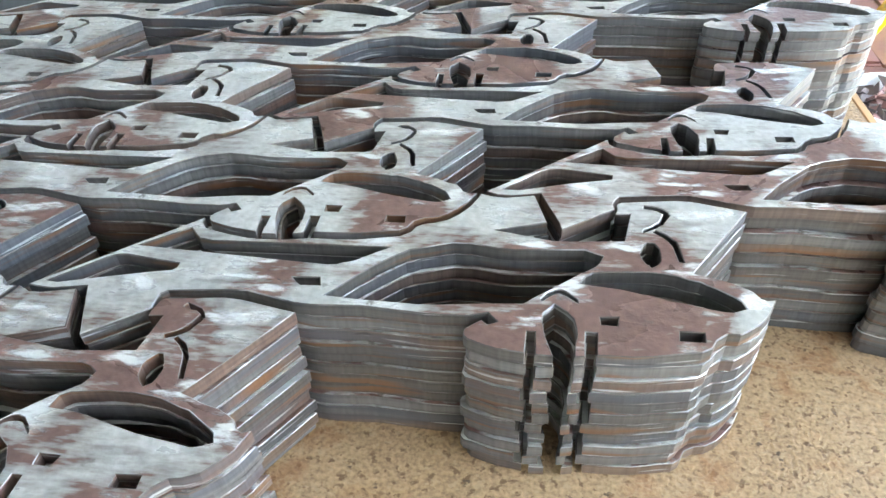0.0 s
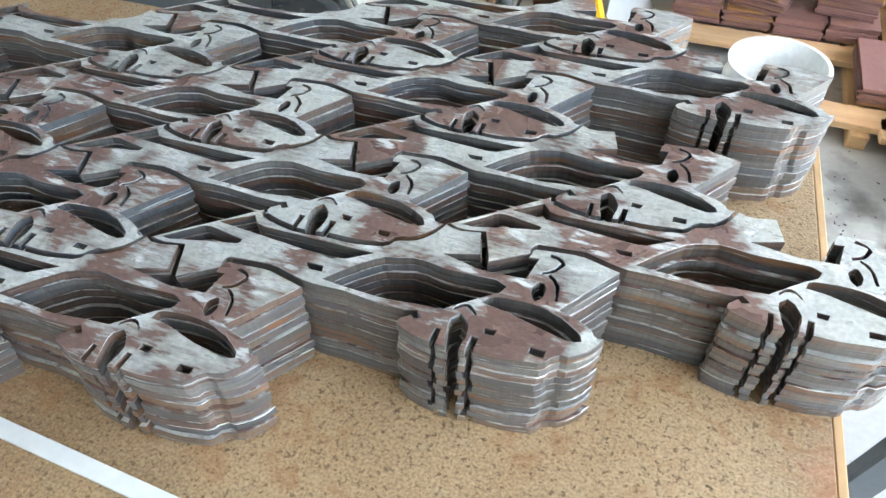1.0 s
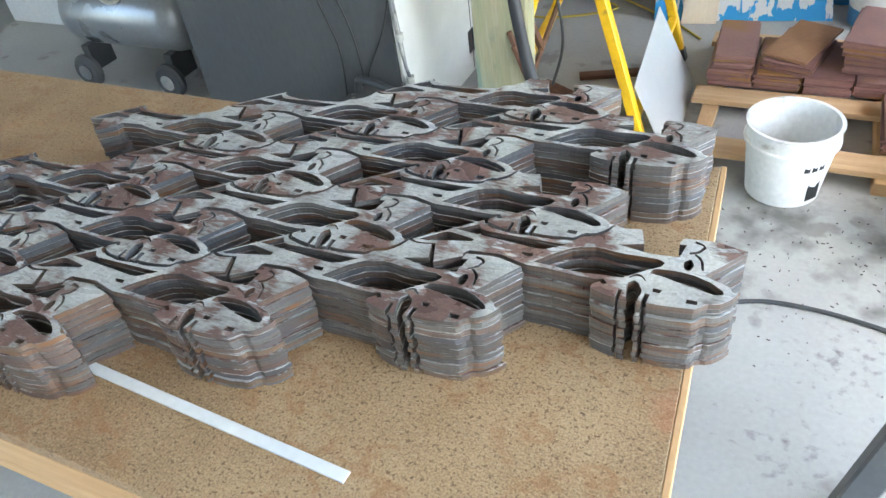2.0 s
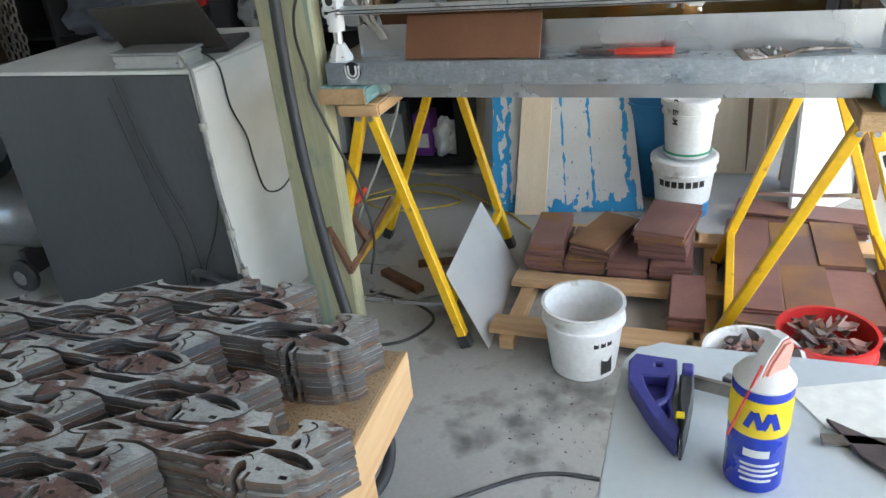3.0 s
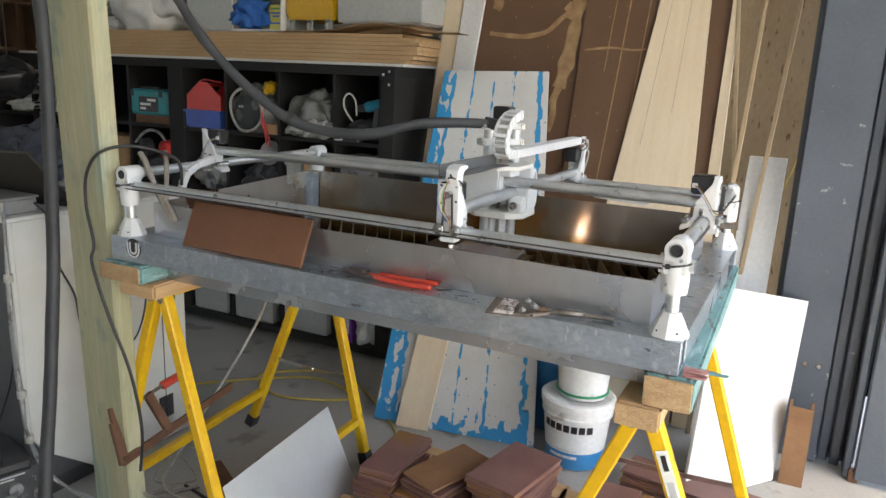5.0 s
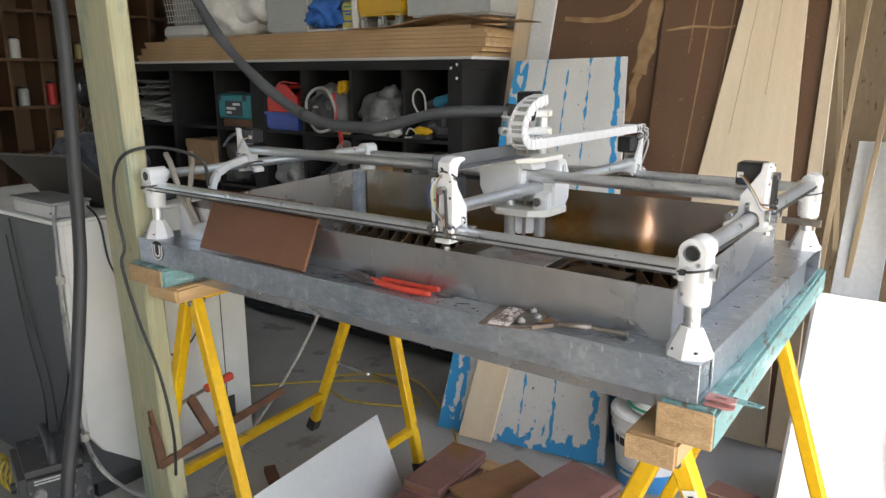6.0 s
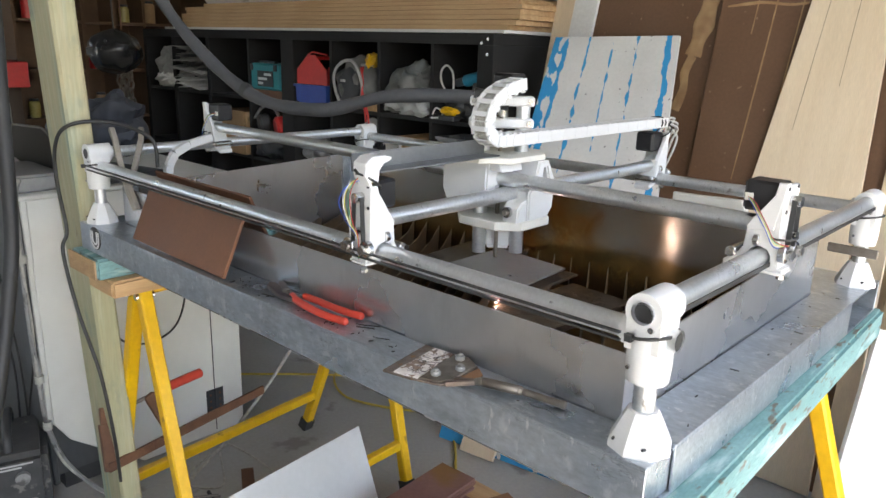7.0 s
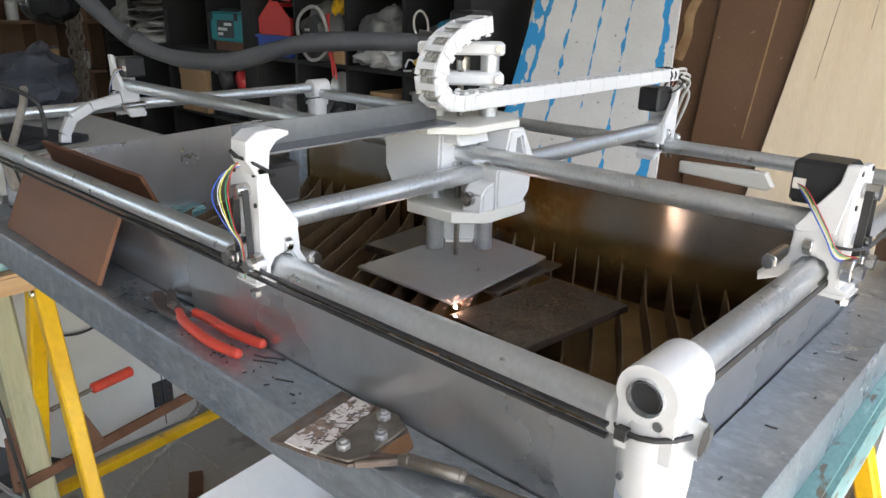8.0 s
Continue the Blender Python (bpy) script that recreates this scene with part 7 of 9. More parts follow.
    run = [Vector((gx - 0.005, 0.9 - 0.02 * k, 1.276)) for k in range(31)]
    curl = smooth_path([Vector((gx - 0.005, a, b)) for a, b in ((0.3, 1.276), (0.279, 1.28), (0.264, 1.291), (0.26, 1.307), (0.265, 1.325), (0.276, 1.341), (0.291, 1.352), (0.315, 1.363), (0.362, 1.371))], 40)
    path = run + [run[-1]]
    for p in curl:
        if (p - path[-1]).length >= 0.0198:
            path.append(p)
    for k, (a, b) in enumerate(zip(path, path[1:])):
        d = b - a
        if d.length < 0.01:
            continue
        y = d.normalized()
        x = Vector((1, 0, 0))
        z = x.cross(y).normalized()
        m = Matrix((x, y, z)).transposed().to_4x4()
        m.translation = (a + b) / 2
        h = d.length / 2
        bm = bmesh.new()
        for s in (-1, 1):
            add_box(bm, (s * 0.0158 - 0.0018, -h * 1.1, -0.0105 + 0.0004 * (k % 2)), (s * (0.0158 - 0.0005 * (k % 2)) + 0.0018, h * 1.1, 0.0105 - 0.0004 * (k % 2)), m)
            if k >= 28:
                add_box(bm, (s * 0.0178 - 0.0012, -h * 0.45, -0.0085), (s * 0.0178 + 0.0012, h * 0.45, 0.0085), m)
                add_box(bm, (s * 0.0158 - 0.0018, -h * 0.4, -0.0135), (s * 0.0158 + 0.0018, h * 0.5, -0.0105), m)
        add_box(bm, (-0.0145, -h * 0.35, -0.0116), (0.0145, h * 0.3, -0.0085), m)
        add_box(bm, (-0.0145, -h * 0.42, 0.0085), (0.0145, h * 0.42, 0.0114), m)
        link = part("chain_link", bm, M_PRINT, g, bevel=0.0007)
        if k >= 28:
            bm = bmesh.new()
            for j in range(5):
                add_box(bm, (-0.011 + 0.005 * j, -h, 0.002), (-0.0085 + 0.005 * j, h, 0.0062), m)
            part("wire_bundle", bm, M_GREYROPE, link, "grey wires inside the chain")
    for k in range(4):
        bm = bmesh.new()
        add_hose(bm, [(gx - 0.01 + 0.005 * k, 0.89, 1.278), (gx + 0.01 * math.sin(k), 0.955, 1.28 - 0.01 * k), (gx - 0.02 + 0.012 * k, 0.945, 1.23), (gx - 0.01 + 0.008 * k, 0.9, 1.17)], 0.003, 6)
        part("wire", bm, M_GREYROPE, g, "tangled grey wire at the chain end", sharp=70)
    bm = bmesh.new()
    for y in (0.885, 0.87):
        add_hose(bm, [(gx - 0.005 + 0.02 * math.cos(a), y, 1.276 + 0.0125 * math.sin(a)) for a in [math.tau * k / 12 for k in range(13)]], 0.0018, 5, 1)
    part("cable_tie", bm, M_CABLE, g, sharp=70)
    GANTRY.append(g)


GANTRY = []
M_CLAMPJAW = material("worn_pale_steel", (0.24, 0.21, 0.175), (0.33, 0.3, 0.26), 0.45, metal=0.3, scale=20, fine=120, bump=0.25)
M_GREYSTEEL = material("grey_folded_steel", (0.16, 0.165, 0.17), (0.2, 0.205, 0.21), 0.4, metal=0.6, scale=8, fine=100, bump=0.05)


def machine_loose():
    bm = bmesh.new()
    add_plate(bm, [(-0.1, -0.163), (0.124, -0.168), (0.103, 0.114), (-0.1, 0.135)], 0, 0.004, [[(0.05, -0.03), (0.062, -0.033), (0.06, -0.022), (0.05, -0.02)], [(0.066, -0.022), (0.073, -0.024), (0.07, -0.014)]], pose(0.788, 0.553, 0.952, 0, 0, 0))
    single("work_plate", bm, M_WORK, "grey steel plate lying on the slats under the torch", "plate")
    for i, (x, y, rz) in enumerate(((1.015, 0.478, -6), (0.672, 0.61, 4))):
        bm = bmesh.new()
        add_plate(bm, [(-0.075, -0.125), (0.075, -0.125), (0.075, 0.12), (-0.075, 0.12)], 0, 0.013, [], pose(x, y, 0.936 + 0.006 * (i == 1), 0, 0, rz))
        single("steel_plate", bm, M_DARKPLATE, "dark wet steel plate on the cutting slats", "plate", bevel=0.001)
    bm = bmesh.new()
    add_plate(bm, [(-0.05, -0.1), (0.02, -0.1), (0.012, 0.1), (-0.055, 0.095)], 0, 0.006, [], pose(0.9, 0.588, 0.9365))
    single("steel_plate", bm, M_DARKPLATE, "dark wet steel offcut on the cutting slats", "plate", bevel=0.001)
    s = thing("cutting_arc", (0.93, 0.378, 0.95), "white-hot cutting arc with thin sparks", "sparks")
    bm = bmesh.new()
    add_blob(bm, (0.929, 0.374, 0.958), (0.0022, 0.0022, 0.003), 0.0, 1, 2)
    part("arc", bm, M_SPARK, s)
    rnd = random.Random(12)
    for k in range(16):
        a, e, l = rnd.random() * math.tau, rnd.uniform(0.0, 1.1), rnd.uniform(0.002, 0.012)
        d = Vector((math.cos(a) * math.cos(e), math.sin(a) * math.cos(e), math.sin(e)))
        bm = bmesh.new()
        p = Vector((0.93, 0.378, 0.958)) + d * rnd.uniform(0.003, 0.024)
        add_rod(bm, p, p + d * l, 0.0001, 4)
        part("spark", bm, M_EMBER, s)
    # brown plate leaning on the front wall of the tub and another inside
    m = pose(0.398, -0.004, 1.0025, 90 - 24, 0, -1.0)
    bm = bmesh.new()
    add_box(bm, (-0.19, 0, -0.0035), (0.19, 0.118, 0.0035), m)
    single("brown_plate", bm, M_BROWNPLATE, "brown coated steel plate leaning against the tub", "plate", bevel=0.001)
    bm = bmesh.new()
    add_box(bm, (-0.2, 0, -0.0035), (0.2, 0.205, 0.0035), pose(0.29, 0.2, 0.938, 90 + 24, 0, 0))
    single("brown_plate", bm, M_BROWNPLATE, "brown coated steel plate leaning inside the tub", "plate", bevel=0.001)
    # pliers
    p = thing("pliers", (0.82, 0.02, 1.0), "slip-joint pliers with red dipped handles", "pliers")
    for nm, pts in (("handle", [(0.762, 0.02), (0.79, 0.011), (0.83, 0.005), (0.875, 0.003), (0.916, 0.008)]), ("handle", [(0.778, 0.034), (0.81, 0.036), (0.85, 0.035), (0.883, 0.037), (0.914, 0.042)])):
        bm = bmesh.new()
        add_hose(bm, [(x, y, 1.0085) for x, y in pts], 0.0064, 10)
        add_blob(bm, (pts[-1][0], pts[-1][1], 1.0085), (0.0072, 0.0066, 0.0066), 0.0, 1, 2)
        part(nm, bm, M_REDGRIP, p, "red rubber-dipped handle", sharp=70)
    for nm, ol in (("jaw", [(0.78, 0.014), (0.74, 0.016), (0.715, 0.03), (0.69, 0.036), (0.678, 0.03), (0.69, 0.018), (0.71, 0.012), (0.74, 0.004), (0.775, 0.006)]), ("jaw", [(0.78, 0.028), (0.75, 0.03), (0.72, 0.04), (0.7, 0.05), (0.685, 0.048), (0.695, 0.038), (0.73, 0.022), (0.78, 0.018)])):
        bm = bmesh.new()
        add_plate(bm, ol, 1.004, 1.012)
        part(nm, bm, M_TOOLSTEEL_D, p, bevel=0.001)
    bm = bmesh.new()
    add_rod(bm, (0.745, 0.02, 1.002), (0.745, 0.02, 1.016), 0.006, 12)
    part("pivot", bm, M_TOOLSTEEL, p)
    # plastered scraper with three bolts and a rod handle
    s = thing("scraper", (1.2, -0.01, 1.0), "rusty bolted scraper with dried white plaster on its blade", "scraper")
    bm = bmesh.new()
    add_plate(bm, [(1.08, -0.061), (1.122, -0.052), (1.164, -0.037), (1.172, -0.018), (1.163, 0.04), (1.141, 0.0505), (1.06, 0.043)], 1.0008, 1.004)
    part("blade", bm, M_TROWEL, s, "rusty steel blade")
    bm = bmesh.new()
    add_plate(bm, [(1.096, -0.056), (1.112, -0.053), (1.132, -0.047), (1.127, -0.02), (1.118, 0.008), (1.116, 0.03), (1.112, 0.0445), (1.092, 0.0435), (1.08, 0.042), (1.084, 0.018), (1.09, -0.018), (1.092, -0.04)], 1.0041, 1.0056)
    crust = part("plaster_crust", bm, M_PLASTER, s, "crust of dried white plaster")
    rnd = random.Random(21)
    bm = bmesh.new()
    for k in range(46):
        y = rnd.uniform(-0.045, 0.036)
        x = rnd.uniform(1.096 - 0.11 * (y + 0.05), 1.126 - 0.11 * (y + 0.05))
        a = rnd.uniform(0.6, 2.2)
        for j in range(2):
            l = rnd.uniform(0.002, 0.006)
            add_beam(bm, (x, y, 1.0058), (x + l * math.cos(a), y + l * math.sin(a), 1.0058), 0.0009, 0.0005)
            x, y, a = x + l * math.cos(a), y + l * math.sin(a), a + rnd.uniform(-1.2, 1.2)
    part("cracks", bm, M_TOOLSTEEL_D, crust, "dark cracks and pits in the plaster", flat=True)
    bm = bmesh.new()
    add_plate(bm, [(1.134, -0.046), (1.162, -0.036), (1.17, -0.018), (1.162, 0.038), (1.14, 0.0495), (1.117, 0.045), (1.121, 0.012), (1.13, -0.02)], 1.0042, 1.0072)
    part("clamp_plate", bm, M_TOOLSTEEL, s, "worn grey steel clamp plate", bevel=0.0008)
    bm = bmesh.new()
    add_plate(bm, [(1.168, -0.008), (1.1745, -0.006), (1.186, 0.016), (1.184, 0.026), (1.1655, 0.039)], 1.0008, 1.0034)
    part("rust_wedge", bm, M_RUSTPLATE, s, "flaking rusty gusset")
    for x, y in ((1.135, 0.034), (1.158, 0.009), (1.145, -0.026)):
        bm = bmesh.new()
        add_rod(bm, (x, y, 1.0072), (x, y, 1.0135), 0.0072, 6)
        nut = part("nut", bm, M_GALVBOX, s, "bright hexagon nut", bevel=0.0007)
        bm = bmesh.new()
        add_rod(bm, (x, y, 1.0135), (x, y, 1.0165), 0.0036, 10)
        part("bolt_end", bm, M_GALVBOX, nut, bevel=0.0005)
    bm = bmesh.new()
    add_beam(bm, (1.168, -0.033, 1.0042), (1.197, -0.004, 1.0068), 0.004, 0.0075)
    add_beam(bm, (1.168, -0.014, 1.0042), (1.203, 0.003, 1.0075), 0.007, 0.0065)
    part("tang", bm, M_TROWEL, s, bevel=0.0012)
    bm = bmesh.new()
    add_rod(bm, (1.194, -0.003, 1.0068), (1.204, 0.0015, 1.0085), 0.005, 8, 0.0068)
    add_rod(bm, (1.204, 0.0015, 1.0085), (1.252, 0.0165, 1.0085), 0.0068, 8)
    add_rod(bm, (1.252, 0.0165, 1.0085), (1.257, 0.0178, 1.008), 0.0074, 8, 0.005)
    add_rod(bm, (1.257, 0.0178, 1.008), (1.308, 0.0278, 1.0062), 0.0047, 12)
    add_rod(bm, (1.308, 0.0278, 1.0062), (1.315, 0.0292, 1.006), 0.0055, 12)
    part("shank", bm, M_TOOLSTEEL, s, "forged steel shank", bevel=0.0008)
    # small steel shavings scattered on the flange
    rnd = random.Random(9)
    bm = bmesh.new()
    for k in range(48):
        x, y = (rnd.uniform(0.6, 1.1), rnd.uniform(-0.01, 0.045)) if k < 40 else (rnd.uniform(1.392, 1.446), rnd.uniform(0.05, 0.8))
        a, l = rnd.uniform(0, 3.1), rnd.uniform(0.002, 0.007)
        add_beam(bm, (x, y, 1.0012), (x + l * math.cos(a), y + l * math.sin(a), 1.0012), 0.0014, 0.0012)
    for x, y, a, l in ((0.93, 0.02, 0.5, 0.03), (0.935, 0.034, 0.55, 0.024), (0.92, 0.028, 0.3, 0.018), (0.985, 0.012, 0.45, 0.022), (0.7, 0.0, 0.2, 0.03), (0.66, 0.02, -0.2, 0.026), (1.41, 0.3, 0.1, 0.012), (1.425, 0.52, 0.0, 0.014)):
        add_beam(bm, (x, y, 1.0011), (x + l * math.cos(a), y + l * math.sin(a), 1.0011), 0.0016, 0.0012)
    single("steel_shavings", bm, M_DARKPLASTIC, "dark steel shavings scattered on the frame", "shavings", kind="stuff")
    # slag droplets and chips on the slats and plates
    bm = bmesh.new()
    for k in range(480):
        x, y = 1.015 + rnd.triangular(-0.07, 0.07, 0.0), 0.478 + rnd.triangular(-0.12, 0.11, 0.06)
        z, l = (0.9492, rnd.uniform(0.0012, 0.0055)) if k < 400 else (0.934, rnd.uniform(0.003, 0.008))
        if k >= 400:
            x, y = rnd.uniform(0.9, 1.36), rnd.uniform(0.08, 0.36)
            s0 = (x - 0.577 * (0.854 - y) + 0.36) / 0.048
            x += (round(s0) - s0) * 0.048 + 0.003
        a = rnd.uniform(0, 3.1)
        add_beam(bm, (x, y, z), (x + l * math.cos(a), y + l * math.sin(a), z + 0.0004), 0.0018, 0.0014)
    single("slag_droplets", bm, M_SLAGDROP, "tiny dark slag droplets on plates and slats", "slag", kind="stuff")
    # overhead torch hose with sagging
    bm = bmesh.new()
    add_hose(bm, [(-0.13, 0.02, 2.3), (-0.05, 0.06, 1.95), (0.09, 0.1, 1.655), (0.25, 0.1, 1.475), (0.43, 0.155, 1.33), (0.62, 0.19, 1.305), (0.76, 0.245, 1.338), (0.895, 0.33, 1.343), (0.93, 0.37, 1.335)], 0.0125, 16, 12, wobble=0.2)
    hose = single("torch_hose", bm, M_HOSE, "dark sleeved torch hose sagging to the carriage", "hose", sharp=70)
    bm = bmesh.new()
    add_rod(bm, (0.89, 0.327, 1.3455), (0.935, 0.372, 1.335), 0.015, 14)
    part("end_collar", bm, M_CABLE, hose)
    bm = bmesh.new()
    add_rod(bm, (0.425, 0.153, 1.334), (0.437, 0.157, 1.328), 0.0148, 14)
    part("cable_tie", bm, M_CABLE, hose)
    # clamp and earth lead at the left rail
    c = thing("earth_clamp", (0.06, 0.1, 1.0), "spring earth clamp with pale jaws on the rail", "clamp")
    for pts, w in ((((0.0, 0.06, 1.218), (0.022, 0.057, 1.196), (0.07, 0.048, 1.12), (0.102, 0.0445, 1.084), (0.129, 0.0443, 1.05)), 0.0135), (((0.026, 0.12, 1.218), (0.045, 0.108, 1.19), (0.085, 0.066, 1.125), (0.105, 0.0445, 1.096), (0.124, 0.0443, 1.072), (0.138, 0.0443, 1.05)), 0.0125)):
        bm = bmesh.new()
        for a, b in zip(pts, pts[1:]):
            d = (Vector(b) - Vector(a)) * 0.06
            add_beam(bm, Vector(a) - d, Vector(b) + d, w, 0.011)
        part("jaw", bm, M_CLAMPJAW, c, "pale worn steel jaw with a long grip", bevel=0.002)
    bm = bmesh.new()
    add_hose(bm, [(0.075 + 0.0012 * k, 0.05 + 0.004 * math.cos(k * 1.3), 1.128 + 0.005 * math.sin(k * 1.3)) for k in range(22)], 0.0012, 5, 2)
    part("spring", bm, M_RUST, c, sharp=70)
    bm = bmesh.new()
    add_hose(bm, [(0.075, 0.13, 1.13), (0.07, 0.12, 1.2), (0.0, 0.05, 1.235), (-0.04, -0.025, 1.225), (-0.085, -0.04, 1.17), (-0.105, -0.036, 1.08), (-0.09, -0.032, 0.97), (-0.079, -0.05, 0.92), (-0.03, -0.048, 0.78), (0.02, -0.03, 0.62), (0.04, -0.02, 0.45), (0.0, 0.0, 0.3)], 0.0045, 8)
    single("earth_lead", bm, M_CABLE, "black earth lead looping down past the trestle", "cable", sharp=70)


# ---- cut parts stacked on the chipboard bench ----
CELL_A, CELL_B = Vector((0.2135, 0.087)), Vector((-0.1385, 0.0705))
ORIGIN = Vector((0.213, -1.489))
BENCH_Z = 0.795


def mm(pts, shift=(0, 0)):
    return [Vector((x * 0.001 + shift[0], y * 0.001 + shift[1])) for x, y in pts]


M_CUTRIM = material("burnished_edge", (0.14, 0.128, 0.12), (0.5, 0.5, 0.5), 0.36, metal=0.5, scale=26, fine=200, mix=0.58, spread=0.06, per_object=0.3)


def cut_outline():
    """The outline and holes of one nested part, in metres from its left corner."""
    tail = [(-136, 5), (-125, 1), (-106, 5), (-97, -21)]
    left_edge = [(-68, -2), (-66, 4), (-32, 8), (0, 0)]
    front = [(27, 1), (58, -1), (78, -1), (84, 2), (88, -2), (85, -3), (82, 0)]
    head_a = [(73, -7), (74, -14), (86, -18), (102.4, -20.5), (102.4, -8), (105, -8), (105, -21), (114, -21)]
    mouth = [(111, -9), (109, 2), (114, 9), (120, 4), (123, -5), (121, -15), (121, -21)]
    head_b = [(127.6, -19.5), (128.4, -6), (131, -6), (130.6, -19), (151, -19), (179, -14), (184, -4), (196, -2), (207, 8), (213, 21), (207, 21)]
    head_back = [(203, 27), (193, 32), (179, 36)]
    a = (CELL_A.x, CELL_A.y)
    b = (CELL_B.x, CELL_B.y)
    right_kerf = mm(left_edge, a)[::-1]
    gap = mm([(145, 76), (152, 77), (148, 57), (118, 55), (87, 60), (112, 67)])
    tail_kerf = [v + Vector((-0.0028, 0)) for v in mm([tail[2], tail[1], tail[0]], a)]
    nb = mm([(213, 21), (207, 8), (196, -2), (184, -4), (179, -14), (151, -19), (130, -19), (114, -21), (103, -21), (86, -18), (74, -14), (72, -7)], b)
    nb = [v + Vector((-0.0005, -0.0026)) for v in nb]
    out = mm(tail) + mm([(-95, -25), (-67, -6)]) + mm(left_edge) + mm(front) + mm(head_a) + mm(mouth) + mm(head_b) + mm(head_back)
    out += [v + Vector((-0.0005, -0.0026)) for v in right_kerf] + gap + tail_kerf + nb
    slit = lambda pts, w: mm([(x, y + w) for x, y in pts]) + mm([(x + 0.4, y - w) for x, y in pts[::-1]])
    holes = [mm([(9, 8), (23, 25), (42, 42), (67, 50), (91, 46), (131, 48), (137, 44), (135, 38), (125, 30), (104, 13), (101, 10), (82, 9), (57, 6), (26, 7)]),
             mm([(-93, 36), (-71, 51), (-63, 42), (33, 43), (12, 29)]),
             mm([(-126, 8), (-101, 30), (-67, 24), (-68, 20), (-90, 15.5), (-119, 7.5)]),
             mm([(-9, 19.5), (4, 20), (5, 15), (-6, 14.5)]),
             mm([(129, 32), (143, 34.5), (165, 34), (182, 29), (196, 20), (198, 14), (191, 11), (166, 16), (140, 23), (126, 25)]),
             mm([(134, 4), (142, 4), (141, -1), (134, -0.5)]), mm([(167, -2), (177, -2), (177, -7), (167, -7)]),
             mm([(155, 50), (158, 55), (162, 55.5), (165, 49), (164, 41), (160, 38), (156, 42)]),
             slit([(108, 13), (112, 18), (118, 19), (124, 13)], 1.1),
             mm([(160, 83), (166, 82), (170, 79), (166, 70), (158, 66), (158, 63.5), (168, 68.5), (173, 79), (168, 84.5), (161, 85.5)]),
             mm([(163, 64), (170, 58), (173, 43), (175.5, 43), (173, 59), (164, 66)])]
    return out, holes


def rounded(pts):
    """Cuts the corners of gentle bends once, and keeps the sharp ones."""
    out = []
    for a, b, c in zip(pts[-1:] + pts[:-1], pts, pts[1:] + pts[:1]):
        u, v = b - a, c - b
        if u.length > 1e-6 and v.length > 1e-6 and 0.12 < abs(u.angle_signed(v, 0)) < 1.2 and min(u.length, v.length) > 0.004:
            k = min(0.004, 0.28 * min(u.length, v.length))
            out += [b - u.normalized() * k, b + v.normalized() * k]
        else:
            out.append(b)
    return out


def shrink(pts, d):
    """Moves a clockwise-or-not closed outline inwards by d, to leave the width of the cut."""
    area = sum(a.x * b.y - b.x * a.y for a, b in zip(pts, pts[1:] + pts[:1]))
    s = 1 if area > 0 else -1
    out = []
    for a, b, c in zip(pts[-1:] + pts[:-1], pts, pts[1:] + pts[:1]):
        u, v = (b - a).normalized(), (c - b).normalized()
        n1, n2 = Vector((-u.y, u.x)) * s, Vector((-v.y, v.x)) * s
        n = (n1 + n2)
        n = n.normalized() if n.length > 0.2 else n1
        out.append(b + n * d)
    return out


def cut_parts():
    out, holes = cut_outline()
    th = 0.0072
    out = shrink(rounded(out), 0.0012)
    holes = [rounded(rounded(h)) for h in holes]
    kinds = []
    for k in range(3):
        bm = bmesh.new()
        rnd = random.Random(40 + k)
        jig = lambda v: (v.x + rnd.uniform(-0.0005, 0.0005), v.y + rnd.uniform(-0.0005, 0.0005))
        add_plate(bm, [jig(v) for v in out], 0, th, [[jig(v) for v in h] for h in holes])
        bmesh.ops.recalc_face_normals(bm, faces=bm.faces)
        rim = [e for e in bm.edges if len(e.link_faces) == 2 and sorted(f.normal.z > 0.5 for f in e.link_faces) == [False, True]]
        bmesh.ops.bevel(bm, geom=rim, offset=0.00045, segments=1, affect="EDGES", clamp_overlap=True)
        bm.normal_update()
        me = bpy.data.meshes.new("cut_part")
        bm.to_mesh(me)
        bm.free()
        me.materials.append(M_CUT)
        me.materials.append(M_CUTSIDE)
        me.materials.append(M_CUTRIM)
        for p in me.polygons:
            p.material_index = 0 if abs(p.normal.z) > 0.9 else 2 if p.normal.z > 0.2 else 1
        kinds.append(me)
    cells = [(i, 0) for i in range(-3, 2)] + [(i, 1) for i in range(-2, 2)] + [(i, 2) for i in range(-1, 3)] + [(i, 3) for i in range(0, 3)]
    rnd = random.Random(3)
    for i, j in cells:
        at = ORIGIN + CELL_A * i + CELL_B * j
        n = 11
        for k in range(n):
            ob = new("cut_part", kinds[rnd.randrange(3)])
            loose = 0.0009 if k < n - 1 else 0.0003
            ob.matrix_world = pose(at.x + rnd.gauss(0, loose), at.y + rnd.gauss(0, loose), BENCH_Z + 0.0005 + 0.0081 * k, 0, 0, rnd.gauss(0, 0.12 if k < n - 1 else 0.04))
            tagged(ob, "flat cut steel bracket with hooked head, stacked in a nest", "steel part", "stacked cut steel parts")


